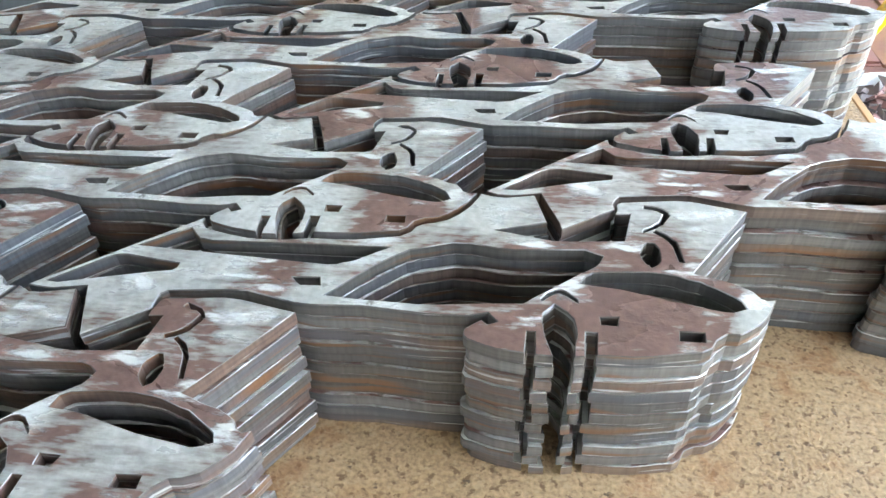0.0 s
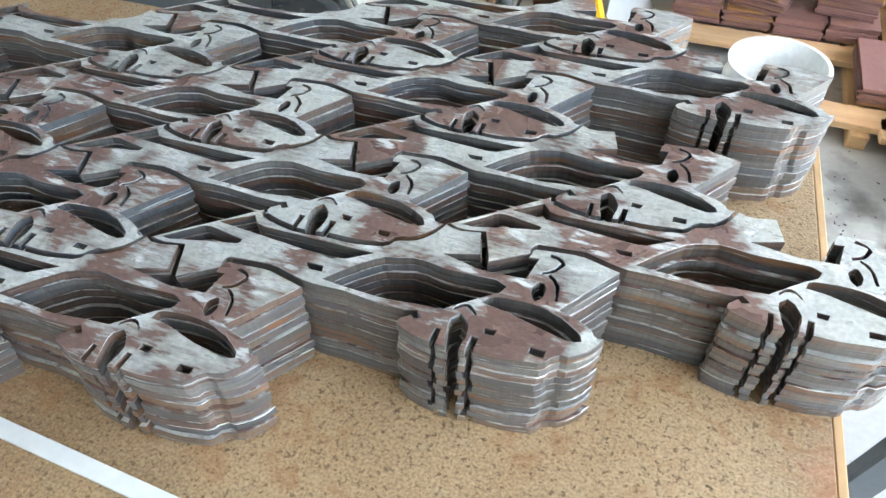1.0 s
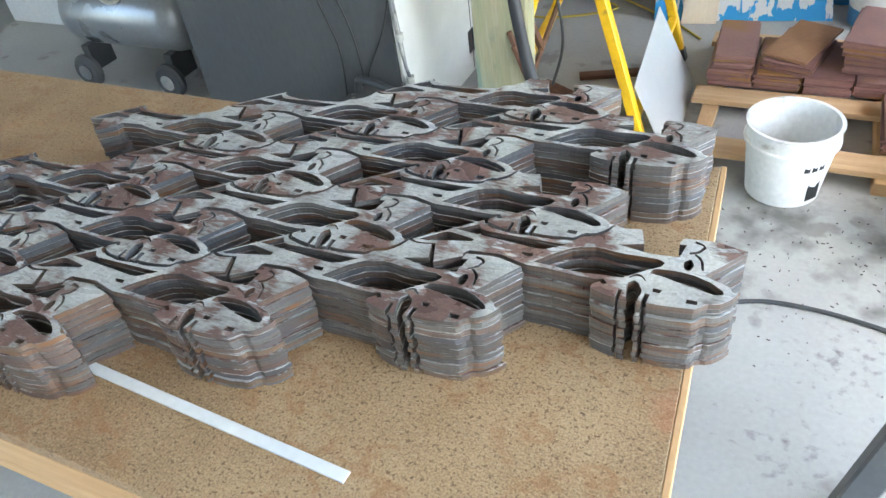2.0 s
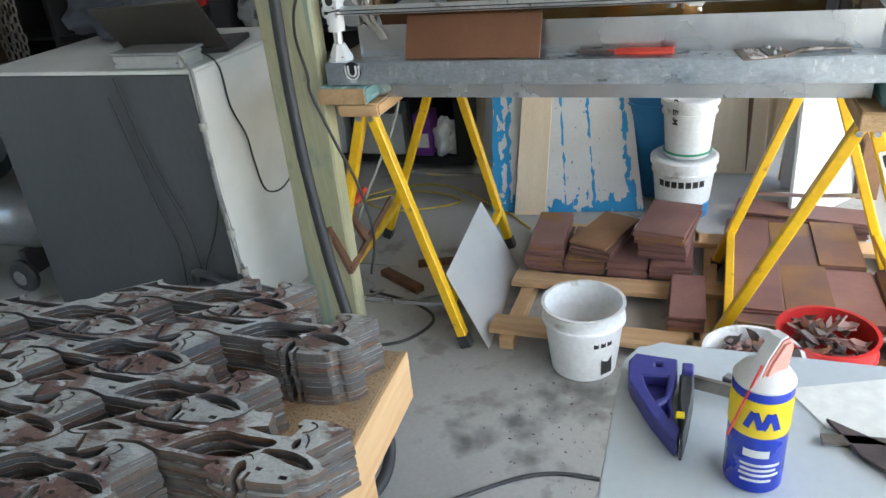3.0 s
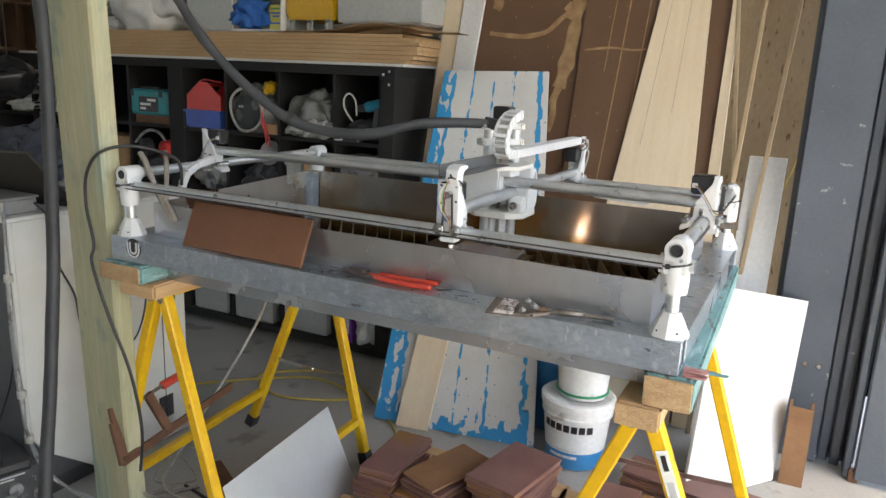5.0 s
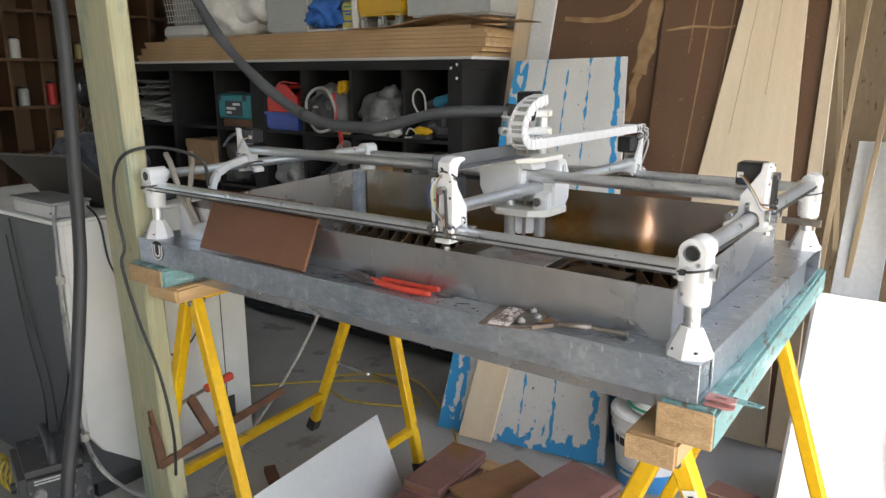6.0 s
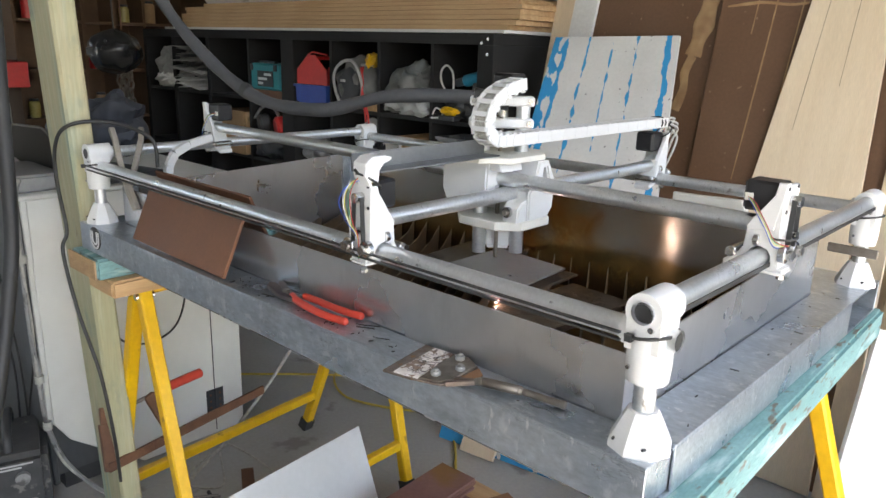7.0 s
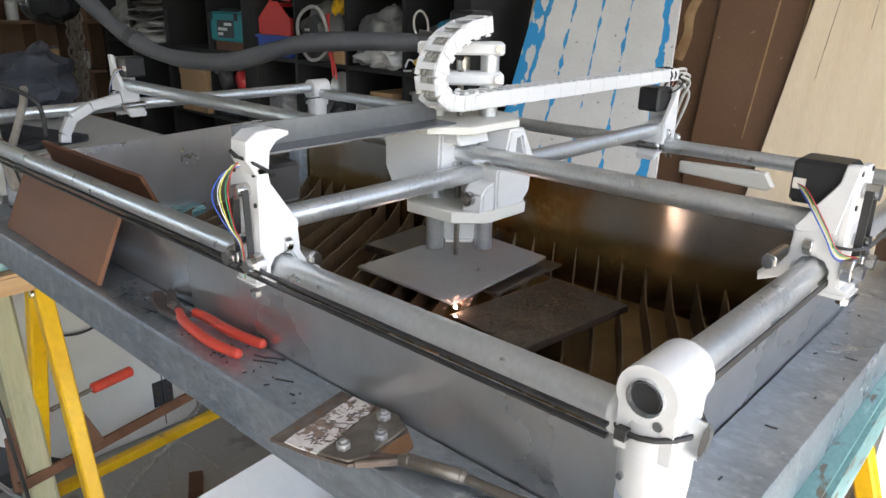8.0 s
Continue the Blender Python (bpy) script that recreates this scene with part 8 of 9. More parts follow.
def bench():
    t = thing("workbench", (-0.3, -1.4, 0), "chipboard bench top with pine edge on plain timber legs", "workbench")
    x0, x1, y0, y1 = -1.5, 0.59, -1.73, -1.045
    xa, xb = 0.616, 0.583
    bm = bmesh.new()
    add_plate(bm, [(x0, y0), (xa, y0), (xb, y1), (x0, y1)], BENCH_Z - 0.02, BENCH_Z)
    part("bench_top", bm, M_CHIPBOARD, t, bevel=0.001)
    bm = bmesh.new()
    add_plate(bm, [(xa + 0.0003, y0), (xa + 0.008, y0), (xb + 0.008, y1 + 0.004), (xb + 0.0003, y1 + 0.004)], BENCH_Z - 0.09, BENCH_Z - 0.0005)
    part("pine_edge", bm, M_PINE, t, "raw pine edge board", bevel=0.001)
    box_part("side_rail", (x0, y1 - 0.045, BENCH_Z - 0.11), (x1 - 0.03, y1, BENCH_Z - 0.0205), M_PINE_X, t)
    box_part("side_rail", (x0, y0, BENCH_Z - 0.11), (x1 - 0.03, y0 + 0.045, BENCH_Z - 0.0205), M_PINE_X, t)
    for x in (x0 + 0.05, x1 - 0.12):
        for y in (y0 + 0.05, y1 - 0.14):
            box_part("leg", (x, y, 0.0), (x + 0.07, y + 0.07, BENCH_Z - 0.0205), M_PINE, t, bevel=0.003)
    bm = bmesh.new()
    add_beam(bm, (-1.0, -1.563, BENCH_Z + 0.002), (0.33, -1.648, BENCH_Z + 0.002), 0.013, 0.003)
    single("white_strip", bm, M_STRIPWHITE, "thin white plastic strip lying on the bench", "strip")


def add_lathe_strip(bm, at, r, a0, a1, z0, z1, seg=10):
    """A thin curved strip of print round a can."""
    rows = []
    for k in range(seg + 1):
        a = a0 + (a1 - a0) * k / seg
        rows.append([bm.verts.new((at[0] + q * math.cos(a), at[1] + q * math.sin(a), at[2] + z)) for q, z in ((r - 0.0006, z0), (r, z0), (r, z1), (r - 0.0006, z1))])
    for p, q in zip(rows, rows[1:]):
        for i in range(4):
            bm.faces.new((p[i], q[i], q[(i + 1) % 4], p[(i + 1) % 4]))


def grey_table():
    t = thing("folding_table", (1.25, -1.3, 0), "grey plastic folding work table", "table")
    bm = bmesh.new()
    ol = []
    for cx, cy, a0 in ((0.985, -1.02, 90), (0.985, -1.62, 180), (1.62, -1.62, 270), (1.62, -1.02, 0)):
        ol += [(cx + 0.07 * math.cos(radians(a0 + 15 * k)), cy + 0.07 * math.sin(radians(a0 + 15 * k))) for k in range(7)]
    add_plate(bm, ol[::-1], 0.765, 0.8)
    part("tabletop", bm, M_GTABLE, t, bevel=0.006, segs=2)
    box_part("apron", (0.955, -1.6, 0.70), (1.65, -1.0, 0.764), M_GTABLE_D, t)
    for p, q in (((0.985, -1.03, 0.72), (0.90, -0.99, 0)), ((0.985, -1.58, 0.72), (0.9, -1.62, 0)), ((1.62, -1.03, 0.72), (1.68, -0.99, 0)), ((1.62, -1.58, 0.72), (1.68, -1.62, 0))):
        bm = bmesh.new()
        add_beam(bm, p, q, 0.06, 0.035, (0, 1, 0))
        part("leg", bm, M_GTABLE_D, t, bevel=0.005)
    # quick clamp
    c = thing("bar_clamp", (0.97, -1.07, 0.8), "blue plastic quick-grip clamp with a black bar", "clamp")
    bm = bmesh.new()
    frame_line = [(0.934, -1.02), (0.99, -1.024), (0.992, -1.062), (0.986, -1.112), (0.992, -1.148), (1.0, -1.166), (0.998, -1.196), (0.991, -1.188), (0.964, -1.148), (0.93, -1.085), (0.926, -1.04)]
    add_plate(bm, frame_line[::-1], 0.807, 0.826, [[(0.948, -1.07), (0.98, -1.066), (0.979, -1.106), (0.967, -1.12), (0.955, -1.095)], [(0.974, -1.128), (0.982, -1.118), (0.988, -1.14), (0.986, -1.15)], [(0.962, -1.038), (0.97, -1.038), (0.97, -1.046), (0.962, -1.046)]])
    part("jaw", bm, M_CLAMPBLUE, c, "blue plastic jaw with open ribs", bevel=0.0025)
    bm = bmesh.new()
    add_plate(bm, [(0.966 + (x - 0.966) * 0.93, -1.1 + (y + 1.1) * 0.95) for x, y in frame_line[::-1]], 0.801, 0.8068)
    part("jaw_back", bm, M_CLAMPBLUE, c)
    bm = bmesh.new()
    add_plate(bm, [(0.9945, -1.064), (1.013, -1.067), (1.014, -1.1), (1.009, -1.165), (1.004, -1.2), (1.0005, -1.2), (1.001, -1.168), (0.995, -1.122)][::-1], 0.802, 0.832)
    part("pad", bm, M_DARKPLASTIC, c, "black rubber pad", bevel=0.003)
    bm = bmesh.new()
    add_box(bm, (0.997, -1.062, 0.803), (1.012, -1.044, 0.836))
    part("release_lever", bm, M_CLAMPBLUE, c, bevel=0.002)
    bm = bmesh.new()
    add_beam(bm, (1.012, -1.058, 0.816), (1.1, -1.078, 0.816), 0.006, 0.019)
    part("bar", bm, M_TOOLSTEEL, c)
    bm = bmesh.new()
    add_beam(bm, (1.052, -1.034, 0.812), (1.098, -1.062, 0.812), 0.016, 0.01)
    part("trigger", bm, M_GREYPLASTIC, c, bevel=0.002)
    box_part("yellow_tab", (0.9935, -1.158, 0.8322), (1.004, -1.145, 0.8345), M_CANYEL, c)
    # spray can
    s = thing("spray_can", (1.081, -1.2, 0.8), "blue and yellow lubricant spray can with red cap", "spray can")
    bm = bmesh.new()
    at = (1.081, -1.2, 0.801)
    add_lathe(bm, [(0.028, 0), (0.0315, 0.003), (0.0315, 0.137), (0.03, 0.14)], at, 32)
    part("can_body", bm, M_CANBLUE, s, sharp=50)
    bm = bmesh.new()
    add_lathe(bm, [(0.0318, 0.08), (0.0322, 0.081), (0.0322, 0.126), (0.0318, 0.127)], at, 32)
    part("yellow_band", bm, M_CANYEL, s, sharp=50)
    bm = bmesh.new()
    add_lathe(bm, [(0.031, 0.138), (0.032, 0.141), (0.026, 0.15), (0.014, 0.156), (0.0001, 0.156)], at, 32)
    part("dome", bm, M_WHITE, s, sharp=50)
    bm = bmesh.new()
    lie = pose(1.086, -1.2, 0.95, 0, 0, 45) @ Matrix.Rotation(radians(90), 4, "X")
    add_plate(bm, [(-0.022, 0.002), (0.014, 0.002), (0.019, 0.03), (0.013, 0.04), (0.003, 0.039), (-0.013, 0.02)], -0.0115, 0.0115, [], lie)
    cap = part("spray_cap", bm, M_CAPRED, s, "red spray nozzle with a white flip top", bevel=0.003, segs=2)
    bm = bmesh.new()
    add_plate(bm, [(-0.0245, 0.004), (-0.0225, 0.003), (-0.0135, 0.0208), (0.0025, 0.0402), (0.012, 0.0412), (0.011, 0.0435), (0.001, 0.0425), (-0.0155, 0.0225)], -0.008, 0.008, [], lie)
    part("flip_top", bm, M_WHITE, cap, bevel=0.0008)
    bm = bmesh.new()
    add_rod(bm, (1.075, -1.222, 0.97), (1.048, -1.236, 0.885), 0.0013, 6)
    part("straw", bm, M_RED, s)
    for dz, h, a0, n in ((0.058, 0.005, -118, 5), (0.042, 0.0016, -122, 8), (0.035, 0.0016, -120, 7), (0.028, 0.0016, -122, 8), (0.02, 0.0016, -118, 6)):
        bm = bmesh.new()
        add_lathe_strip(bm, at, 0.0319, radians(a0), radians(a0 + 10 * n), dz - h, dz + h)
        part("bars", bm, M_WHITE, s, flat=True)
    for k in range(4):
        a = radians(-112 + 15 * k)
        bm = bmesh.new()
        add_box(bm, (-0.0035, -0.0006, -0.011), (0.0035, 0.0006, 0.011), pose(at[0] + 0.0326 * math.cos(a), at[1] + 0.0326 * math.sin(a), at[2] + 0.104, 0, 18 * (-1) ** k, math.degrees(a) + 90))
        part("emblem", bm, M_CANBLUE, s, flat=True)
    # papers, steel offcuts and a bright panel
    for nm, pts, z, mat, lb in (("paper_sheet", [(1.13, -1.03), (1.3, -0.965), (1.6, -0.97), (1.65, -1.2), (1.38, -1.14), (1.17, -1.1)], 0.801, M_PAPER, "white paper sheet on the grey table"), ("paper_sheet", [(1.16, -1.25), (1.32, -1.18), (1.4, -1.3), (1.2, -1.38)], 0.801, M_PAPER, "white paper sheet on the grey table"), ("steel_offcut", [(1.17, -1.09), (1.24, -1.13), (1.3, -1.2), (1.26, -1.2), (1.2, -1.15)], 0.804, M_TOOLSTEEL_D, "dark steel offcut on the papers"), ("steel_offcut", [(1.16, -1.12), (1.35, -1.1), (1.35, -1.11), (1.16, -1.135)], 0.804, M_TOOLSTEEL, "thin steel strip on the table")):
        bm = bmesh.new()
        add_plate(bm, pts[::-1], z, z + (0.0008 if "paper" in nm else 0.005))
        single(nm, bm, mat, lb, "paper" if "paper" in nm else "offcut")


M_CAPRED = material("pale_red_plastic", (0.72, 0.32, 0.26), (0.7, 0.28, 0.22), 0.45, scale=8)


def cabinet():
    t = thing("steel_cabinet", (-0.98, 0.35, 0), "old cabinet with charcoal front and dirty white side", "cabinet")
    x0, x1, y0, y1 = -1.42, -0.52, 0.0, 0.685
    lie = Matrix(((0, 0, 1, 0), (1, 0, 0, 0), (0, 1, 0, 0), (0, 0, 0, 1)))
    # the white side is cut back at its lower front corner
    bm = bmesh.new()
    add_plate(bm, [(y0 + 0.016, 0.966), (y0 + 0.016, 0.25), (0.06, 0.18), (0.29, 0.004), (y1, 0.004), (y1, 0.966)], x1 - 0.02, x1, [], lie)
    part("side_panel", bm, M_CABWHITE, t, "dirty white side panel", bevel=0.003)
    box_part("carcass", (x0, y0 + 0.021, 0.06), (x1 - 0.021, y1, 0.966), M_CABGREY, t, bevel=0)
    box_part("front_door", (x0 - 0.005, y0, 0.03), (x1 - 0.012, y0 + 0.02, 0.966), M_CABGREY, t, "charcoal front door", bevel=0.004)
    box_part("white_edge", (x1 - 0.0115, y0 + 0.001, 0.25), (x1 + 0.001, y0 + 0.0155, 0.966), M_CABWHITE, t, bevel=0.002)
    box_part("top", (x0 - 0.006, y0 - 0.006, 0.9665), (x1 + 0.006, y1 + 0.004, 0.98), M_CABWHITE, t, bevel=0.003)
    box_part("plinth", (x0 + 0.03, y0 + 0.04, 0.0), (x1 - 0.03, y1 - 0.02, 0.06), M_DARKPLASTIC, t, bevel=0)
    box_part("panel_seam", (x1 + 0.0003, 0.568, 0.02), (x1 + 0.0018, 0.571, 0.95), M_INK, t, bevel=0)
    bm = bmesh.new()
    add_box(bm, (x1 + 0.001, 0.535, 0.095), (x1 + 0.004, 0.566, 0.185))
    add_box(bm, (x1 + 0.001, 0.573, 0.095), (x1 + 0.004, 0.602, 0.185))
    add_rod(bm, (x1 + 0.004, 0.57, 0.095), (x1 + 0.004, 0.57, 0.185), 0.004, 8)
    hinge = part("hinge", bm, M_DARKPLASTIC, t, "black butt hinge")
    for y in (0.55, 0.588):
        for z in (0.115, 0.14, 0.165):
            bm = bmesh.new()
            add_rod(bm, (x1 + 0.004, y, z), (x1 + 0.006, y, z), 0.004, 8)
            part("screw", bm, M_RUST, hinge)
    # control box, laptop, leads
    b = thing("control_box", (-0.68, 0.12, 0.98), "grey metal electronics box on the cabinet", "electronics box")
    box_part("enclosure", (-0.82, 0.01, 0.981), (-0.555, 0.13, 1.026), M_GALVBOX, b, bevel=0.004)
    box_part("lid", (-0.825, 0.005, 1.0265), (-0.55, 0.135, 1.034), M_GALVBOX, b, bevel=0.002)
    for x in (-0.81, -0.565):
        bm = bmesh.new()
        add_rod(bm, (x, 0.0045, 1.0), (x, 0.0095, 1.0), 0.004, 8)
        part("screw", bm, M_CHROME, b)
    lp = thing("laptop", (-0.87, 0.37, 0.98), "dusty dark laptop with its screen tilted back", "laptop")
    at = pose(-0.535, 0.238, 0.981, 0, 0, 15)
    bm = bmesh.new()
    add_box(bm, (-0.35, 0, 0), (0, 0.25, 0.02), at)
    part("base", bm, M_DARKPLASTIC, lp, bevel=0.004)
    bm = bmesh.new()
    for r in range(5):
        for k in range(12):
            add_box(bm, (-0.325 + 0.0255 * k, 0.035 + 0.021 * r, 0.0202), (-0.304 + 0.0255 * k, 0.052 + 0.021 * r, 0.0225), at)
    part("keyboard", bm, M_INK, lp)
    bm = bmesh.new()
    add_box(bm, (-0.35, -0.005, 0.0), (0, 0.004, 0.25), at @ pose(0, 0.004, 0.023, 46))
    lid = part("screen", bm, M_LID, lp, "dull bronze-grey lid", bevel=0.003)
    bm = bmesh.new()
    add_box(bm, (-0.338, 0.0042, 0.012), (-0.012, 0.0052, 0.238), at @ pose(0, 0.004, 0.023, 46))
    part("display", bm, M_INK, lid)
    # leads taped into a bundle down the front corner, and loose ones
    rnd = random.Random(17)
    spine = [(-0.56, 0.02, 1.02), (-0.51, -0.012, 0.97), (-0.51, -0.014, 0.8), (-0.512, -0.014, 0.6), (-0.505, -0.012, 0.42), (-0.49, -0.01, 0.27), (-0.45, 0.02, 0.14), (-0.38, 0.1, 0.04), (-0.27, 0.2, 0.012), (-0.15, 0.36, 0.01)]
    lead = thing("lead_bundle", (-0.5, 0.0, 0.0), "bundle of grey leads taped together down the cabinet corner", "cable")
    for k in range(5):
        bm = bmesh.new()
        add_hose(bm, [Vector(p) + Vector((rnd.uniform(-0.006, 0.008), rnd.uniform(-0.008, 0.004), 0)) for p in spine], 0.0042, 6)
        part("lead", bm, M_GREYROPE if k % 2 else M_GREYPLASTIC, lead, sharp=70)
    for p in ((-0.51, -0.014, 0.8), (-0.505, -0.012, 0.42), (-0.49, -0.01, 0.27)):
        bm = bmesh.new()
        add_rod(bm, Vector(p) + Vector((0, 0, -0.012)), Vector(p) + Vector((0, 0, 0.012)), 0.0135, 12)
        part("tape", bm, M_GREYROPE, lead)
    for pts in ([(-0.555, 0.12, 1.01), (-0.508, 0.13, 0.96), (-0.512, 0.15, 0.82), (-0.51, 0.2, 0.7), (-0.512, 0.215, 0.6), (-0.508, 0.24, 0.48), (-0.505, 0.33, 0.44), (-0.5, 0.42, 0.47), (-0.49, 0.46, 0.56), (-0.45, 0.45, 0.7), (-0.4, 0.43, 0.85), (-0.3, 0.4, 0.93), (-0.1, 0.35, 0.945)],
                [(-0.51, -0.01, 0.9), (-0.515, -0.012, 0.62), (-0.56, -0.008, 0.45), (-0.66, -0.008, 0.25), (-0.7, -0.012, 0.06)],
                [(-0.82, -0.01, 0.96), (-0.77, -0.008, 0.68), (-0.69, -0.008, 0.43), (-0.67, -0.01, 0.2)],
                [(-0.86, -0.01, 0.9), (-0.8, -0.009, 0.55), (-0.75, -0.008, 0.35), (-0.76, -0.012, 0.15)]):
        bm = bmesh.new()
        add_hose(bm, pts, 0.0035, 6)
        single("thin_lead", bm, M_CABLE, "thin black lead hanging on the cabinet", "cable", sharp=70)


M_WELDER = material("dusty_black_plastic", (0.04, 0.042, 0.045), (0.08, 0.08, 0.078), 0.55, scale=9, fine=80, bump=0.2, speck=(0.16, 0.155, 0.145), speck_scale=26, speck_cut=0.64)
M_LID = material("laptop_lid", (0.045, 0.041, 0.036), (0.065, 0.058, 0.05), 0.4, metal=0.3, scale=4, fine=60, bump=0.05)
M_SHEET = material("dull_sheet", (0.55, 0.56, 0.56), (0.62, 0.62, 0.61), 0.38, vary=0.02, metal=0.35, scale=3, fine=60, bump=0.03)
M_GALVBOX = material("grey_sheet_box", (0.32, 0.32, 0.31), (0.38, 0.38, 0.37), 0.4, metal=0.5, scale=6)


def floor_things():
    # welder at the foot of the cabinet
    w = thing("welder", (-0.55, -0.08, 0), "dusty black inverter welder with carry handle", "welder")
    bm = bmesh.new()
    add_box(bm, (-0.14, -0.1, 0.02), (0.14, 0.1, 0.24), pose(-0.56, -0.1, 0, 0, 0, -18))
    part("case", bm, M_WELDER, w, bevel=0.02, segs=2)
    bm = bmesh.new()
    add_hose(bm, [pose(-0.56, -0.1, 0, 0, 0, -18) @ Vector(p) for p in ((-0.11, 0, 0.235), (-0.09, 0, 0.285), (0.06, 0, 0.285), (0.1, 0, 0.235))], 0.014, 8)
    part("handle", bm, M_DARKPLASTIC, w, sharp=70)
    for k, (a, z) in enumerate(((-0.05, 0.17), (0.03, 0.17), (-0.05, 0.08), (0.05, 0.08))):
        m = pose(-0.56, -0.1, 0, 0, 0, -18)
        bm = bmesh.new()
        add_rod(bm, m @ Vector((0.138, a, z)), m @ Vector((0.155, a, z)), 0.02 if k < 2 else 0.016, 14)
        part("knob", bm, M_GREYPLASTIC, w)
    bm = bmesh.new()
    m = pose(-0.56, -0.1, 0, 0, 0, -18)
    for k in range(6):
        add_box(bm, (-0.1, -0.1025, 0.05 + 0.026 * k), (0.1, -0.1, 0.062 + 0.026 * k), m)
    part("vent_slats", bm, M_GREYPLASTIC, w)
    bm = bmesh.new()
    add_lathe(bm, [(0.034, 0), (0.034, 0.003), (0.03, 0.003), (0.03, 0)], (0, 0, 0), 24, m @ pose(0.02, -0.1, 0.15, 90))
    part("dial_ring", bm, M_BARGREY, w, "pale printed ring round the dial")
    bm = bmesh.new()
    add_rod(bm, m @ Vector((0.02, -0.1, 0.15)), m @ Vector((0.02, -0.118, 0.15)), 0.017, 16)
    part("dial", bm, M_DARKPLASTIC, w, bevel=0.002)
    for k in range(4):
        bm = bmesh.new()
        add_box(bm, (-0.1, -0.104, 0.196 - 0.012 * k), (-0.03 - 0.012 * (k % 2), -0.1028, 0.201 - 0.012 * k), m)
        part("bars", bm, M_BARGREY, w, flat=True)
    for z, y0, y1 in ((0.21, -0.06, 0.06), (0.2, -0.06, 0.03), (0.045, -0.05, 0.05)):
        bm = bmesh.new()
        add_box(bm, (0.1402, y0, z), (0.1412, y1, z + 0.005), m)
        part("bars", bm, M_BARGREY, w, flat=True)
    bm = bmesh.new()
    pts = [(-1.0 + 0.0045 * k, -0.12 + 0.03 * math.cos(0.75 * k), 0.065 + 0.05 * math.sin(0.75 * k)) for k in range(70)]
    add_hose(bm, pts, 0.005, 6, 2)
    single("air_hose_coil", bm, M_YELLOWCORD, "coiled yellow air hose lying on the floor", "hose", sharp=70)
    # compressor
    c = thing("air_compressor", (-1.95, 0.3, 0), "grey air compressor tank with blue motor and wheels", "compressor")
    bm = bmesh.new()
    m = Matrix.Translation((-1.95, 0.25, 0.3)) @ Matrix.Rotation(radians(90), 4, "Y")
    add_lathe(bm, [(0.0001, -0.36), (0.09, -0.345), (0.135, -0.3), (0.145, -0.25), (0.145, 0.25), (0.135, 0.3), (0.09, 0.345), (0.0001, 0.36)], (0, 0, 0), 28, m)
    part("tank", bm, M_SILVER, c, sharp=60)
    bm = bmesh.new()
    add_rod(bm, (-2.1, 0.25, 0.56), (-1.82, 0.25, 0.56), 0.1, 20)
    part("motor", bm, M_DARKPLASTIC, c, bevel=0.01)
    for k in range(7):
        bm = bmesh.new()
        add_rod(bm, (-2.0 + 0.04 * k, 0.2, 0.62), (-1.99 + 0.04 * k, 0.2, 0.62), 0.07, 16)
        part("cooling_fin", bm, M_SILVER, c)
    box_part("blue_guard", (-2.35, 0.1, 0.45), (-2.12, 0.4, 0.72), M_PAILBLUE, c, bevel=0.02)
    box_part("switch_box", (-2.08, 0.08, 0.52), (-1.95, 0.16, 0.6), M_PAILWHITE, c, bevel=0.01)
    bm = bmesh.new()
    add_hose(bm, [(-1.92, 0.12, 0.62), (-1.9, 0.06, 0.48), (-1.82, 0.05, 0.43), (-1.74, 0.1, 0.5), (-1.75, 0.2, 0.62)], 0.009, 8)
    part("air_pipe", bm, M_GREYROPE, c, sharp=70)
    for x in (-2.2, -1.72):
        bm = bmesh.new()
        add_rod(bm, (x, 0.08, 0.075), (x, 0.12, 0.075), 0.075, 20)
        wheel = part("wheel", bm, M_DARKPLASTIC, c, bevel=0.012)
        bm = bmesh.new()
        add_rod(bm, (x, 0.075, 0.075), (x, 0.079, 0.075), 0.035, 14)
        part("rim", bm, M_CHROME, wheel)
        box_part("bracket", (x - 0.02, 0.125, 0.06), (x + 0.02, 0.25, 0.18), M_DARKPLASTIC, c)
    # G clamp on the post and its bar
    g = thing("f_clamp", (-0.08, 0.1, 0.32), "old rusty bar clamp with a red wooden handle gripping the post", "clamp")
    bm = bmesh.new()
    add_beam(bm, (-0.072, 0.0, 0.305), (-0.15, 0.54, 0.325), 0.009, 0.028)
    part("bar", bm, M_RUST, g, bevel=0.001)
    bm = bmesh.new()
    add_beam(bm, (-0.072, 0.005, 0.295), (-0.125, 0.02, 0.41), 0.016, 0.03, (0, 1, 0))
    add_beam(bm, (-0.125, 0.02, 0.41), (-0.142, 0.026, 0.45), 0.016, 0.018, (0, 1, 0))
    part("fixed_jaw", bm, M_RUST, g, bevel=0.002)
    bm = bmesh.new()
    add_beam(bm, (-0.1, 0.2, 0.315), (-0.13, 0.15, 0.45), 0.016, 0.03, (0, 1, 0))
    part("sliding_jaw", bm, M_RUST, g, bevel=0.002)
    bm = bmesh.new()
    add_rod(bm, (-0.128, 0.112, 0.44), (-0.14, 0.22, 0.45), 0.006, 8)
    part("screw", bm, M_TOOLSTEEL, g)
    bm = bmesh.new()
    add_rod(bm, (-0.139, 0.215, 0.45), (-0.148, 0.325, 0.457), 0.014, 12)
    part("wooden_handle", bm, M_REDGRIP, g, bevel=0.004)
    # grey sheet propped on the trestle
    bm = bmesh.new()
    c4 = [Vector(p) for p in ((0.367, 0.066, 0.003), (0.23, 0.09, 0.27), (0.188, 0.66, 0.28), (0.334, 0.64, 0.008))]
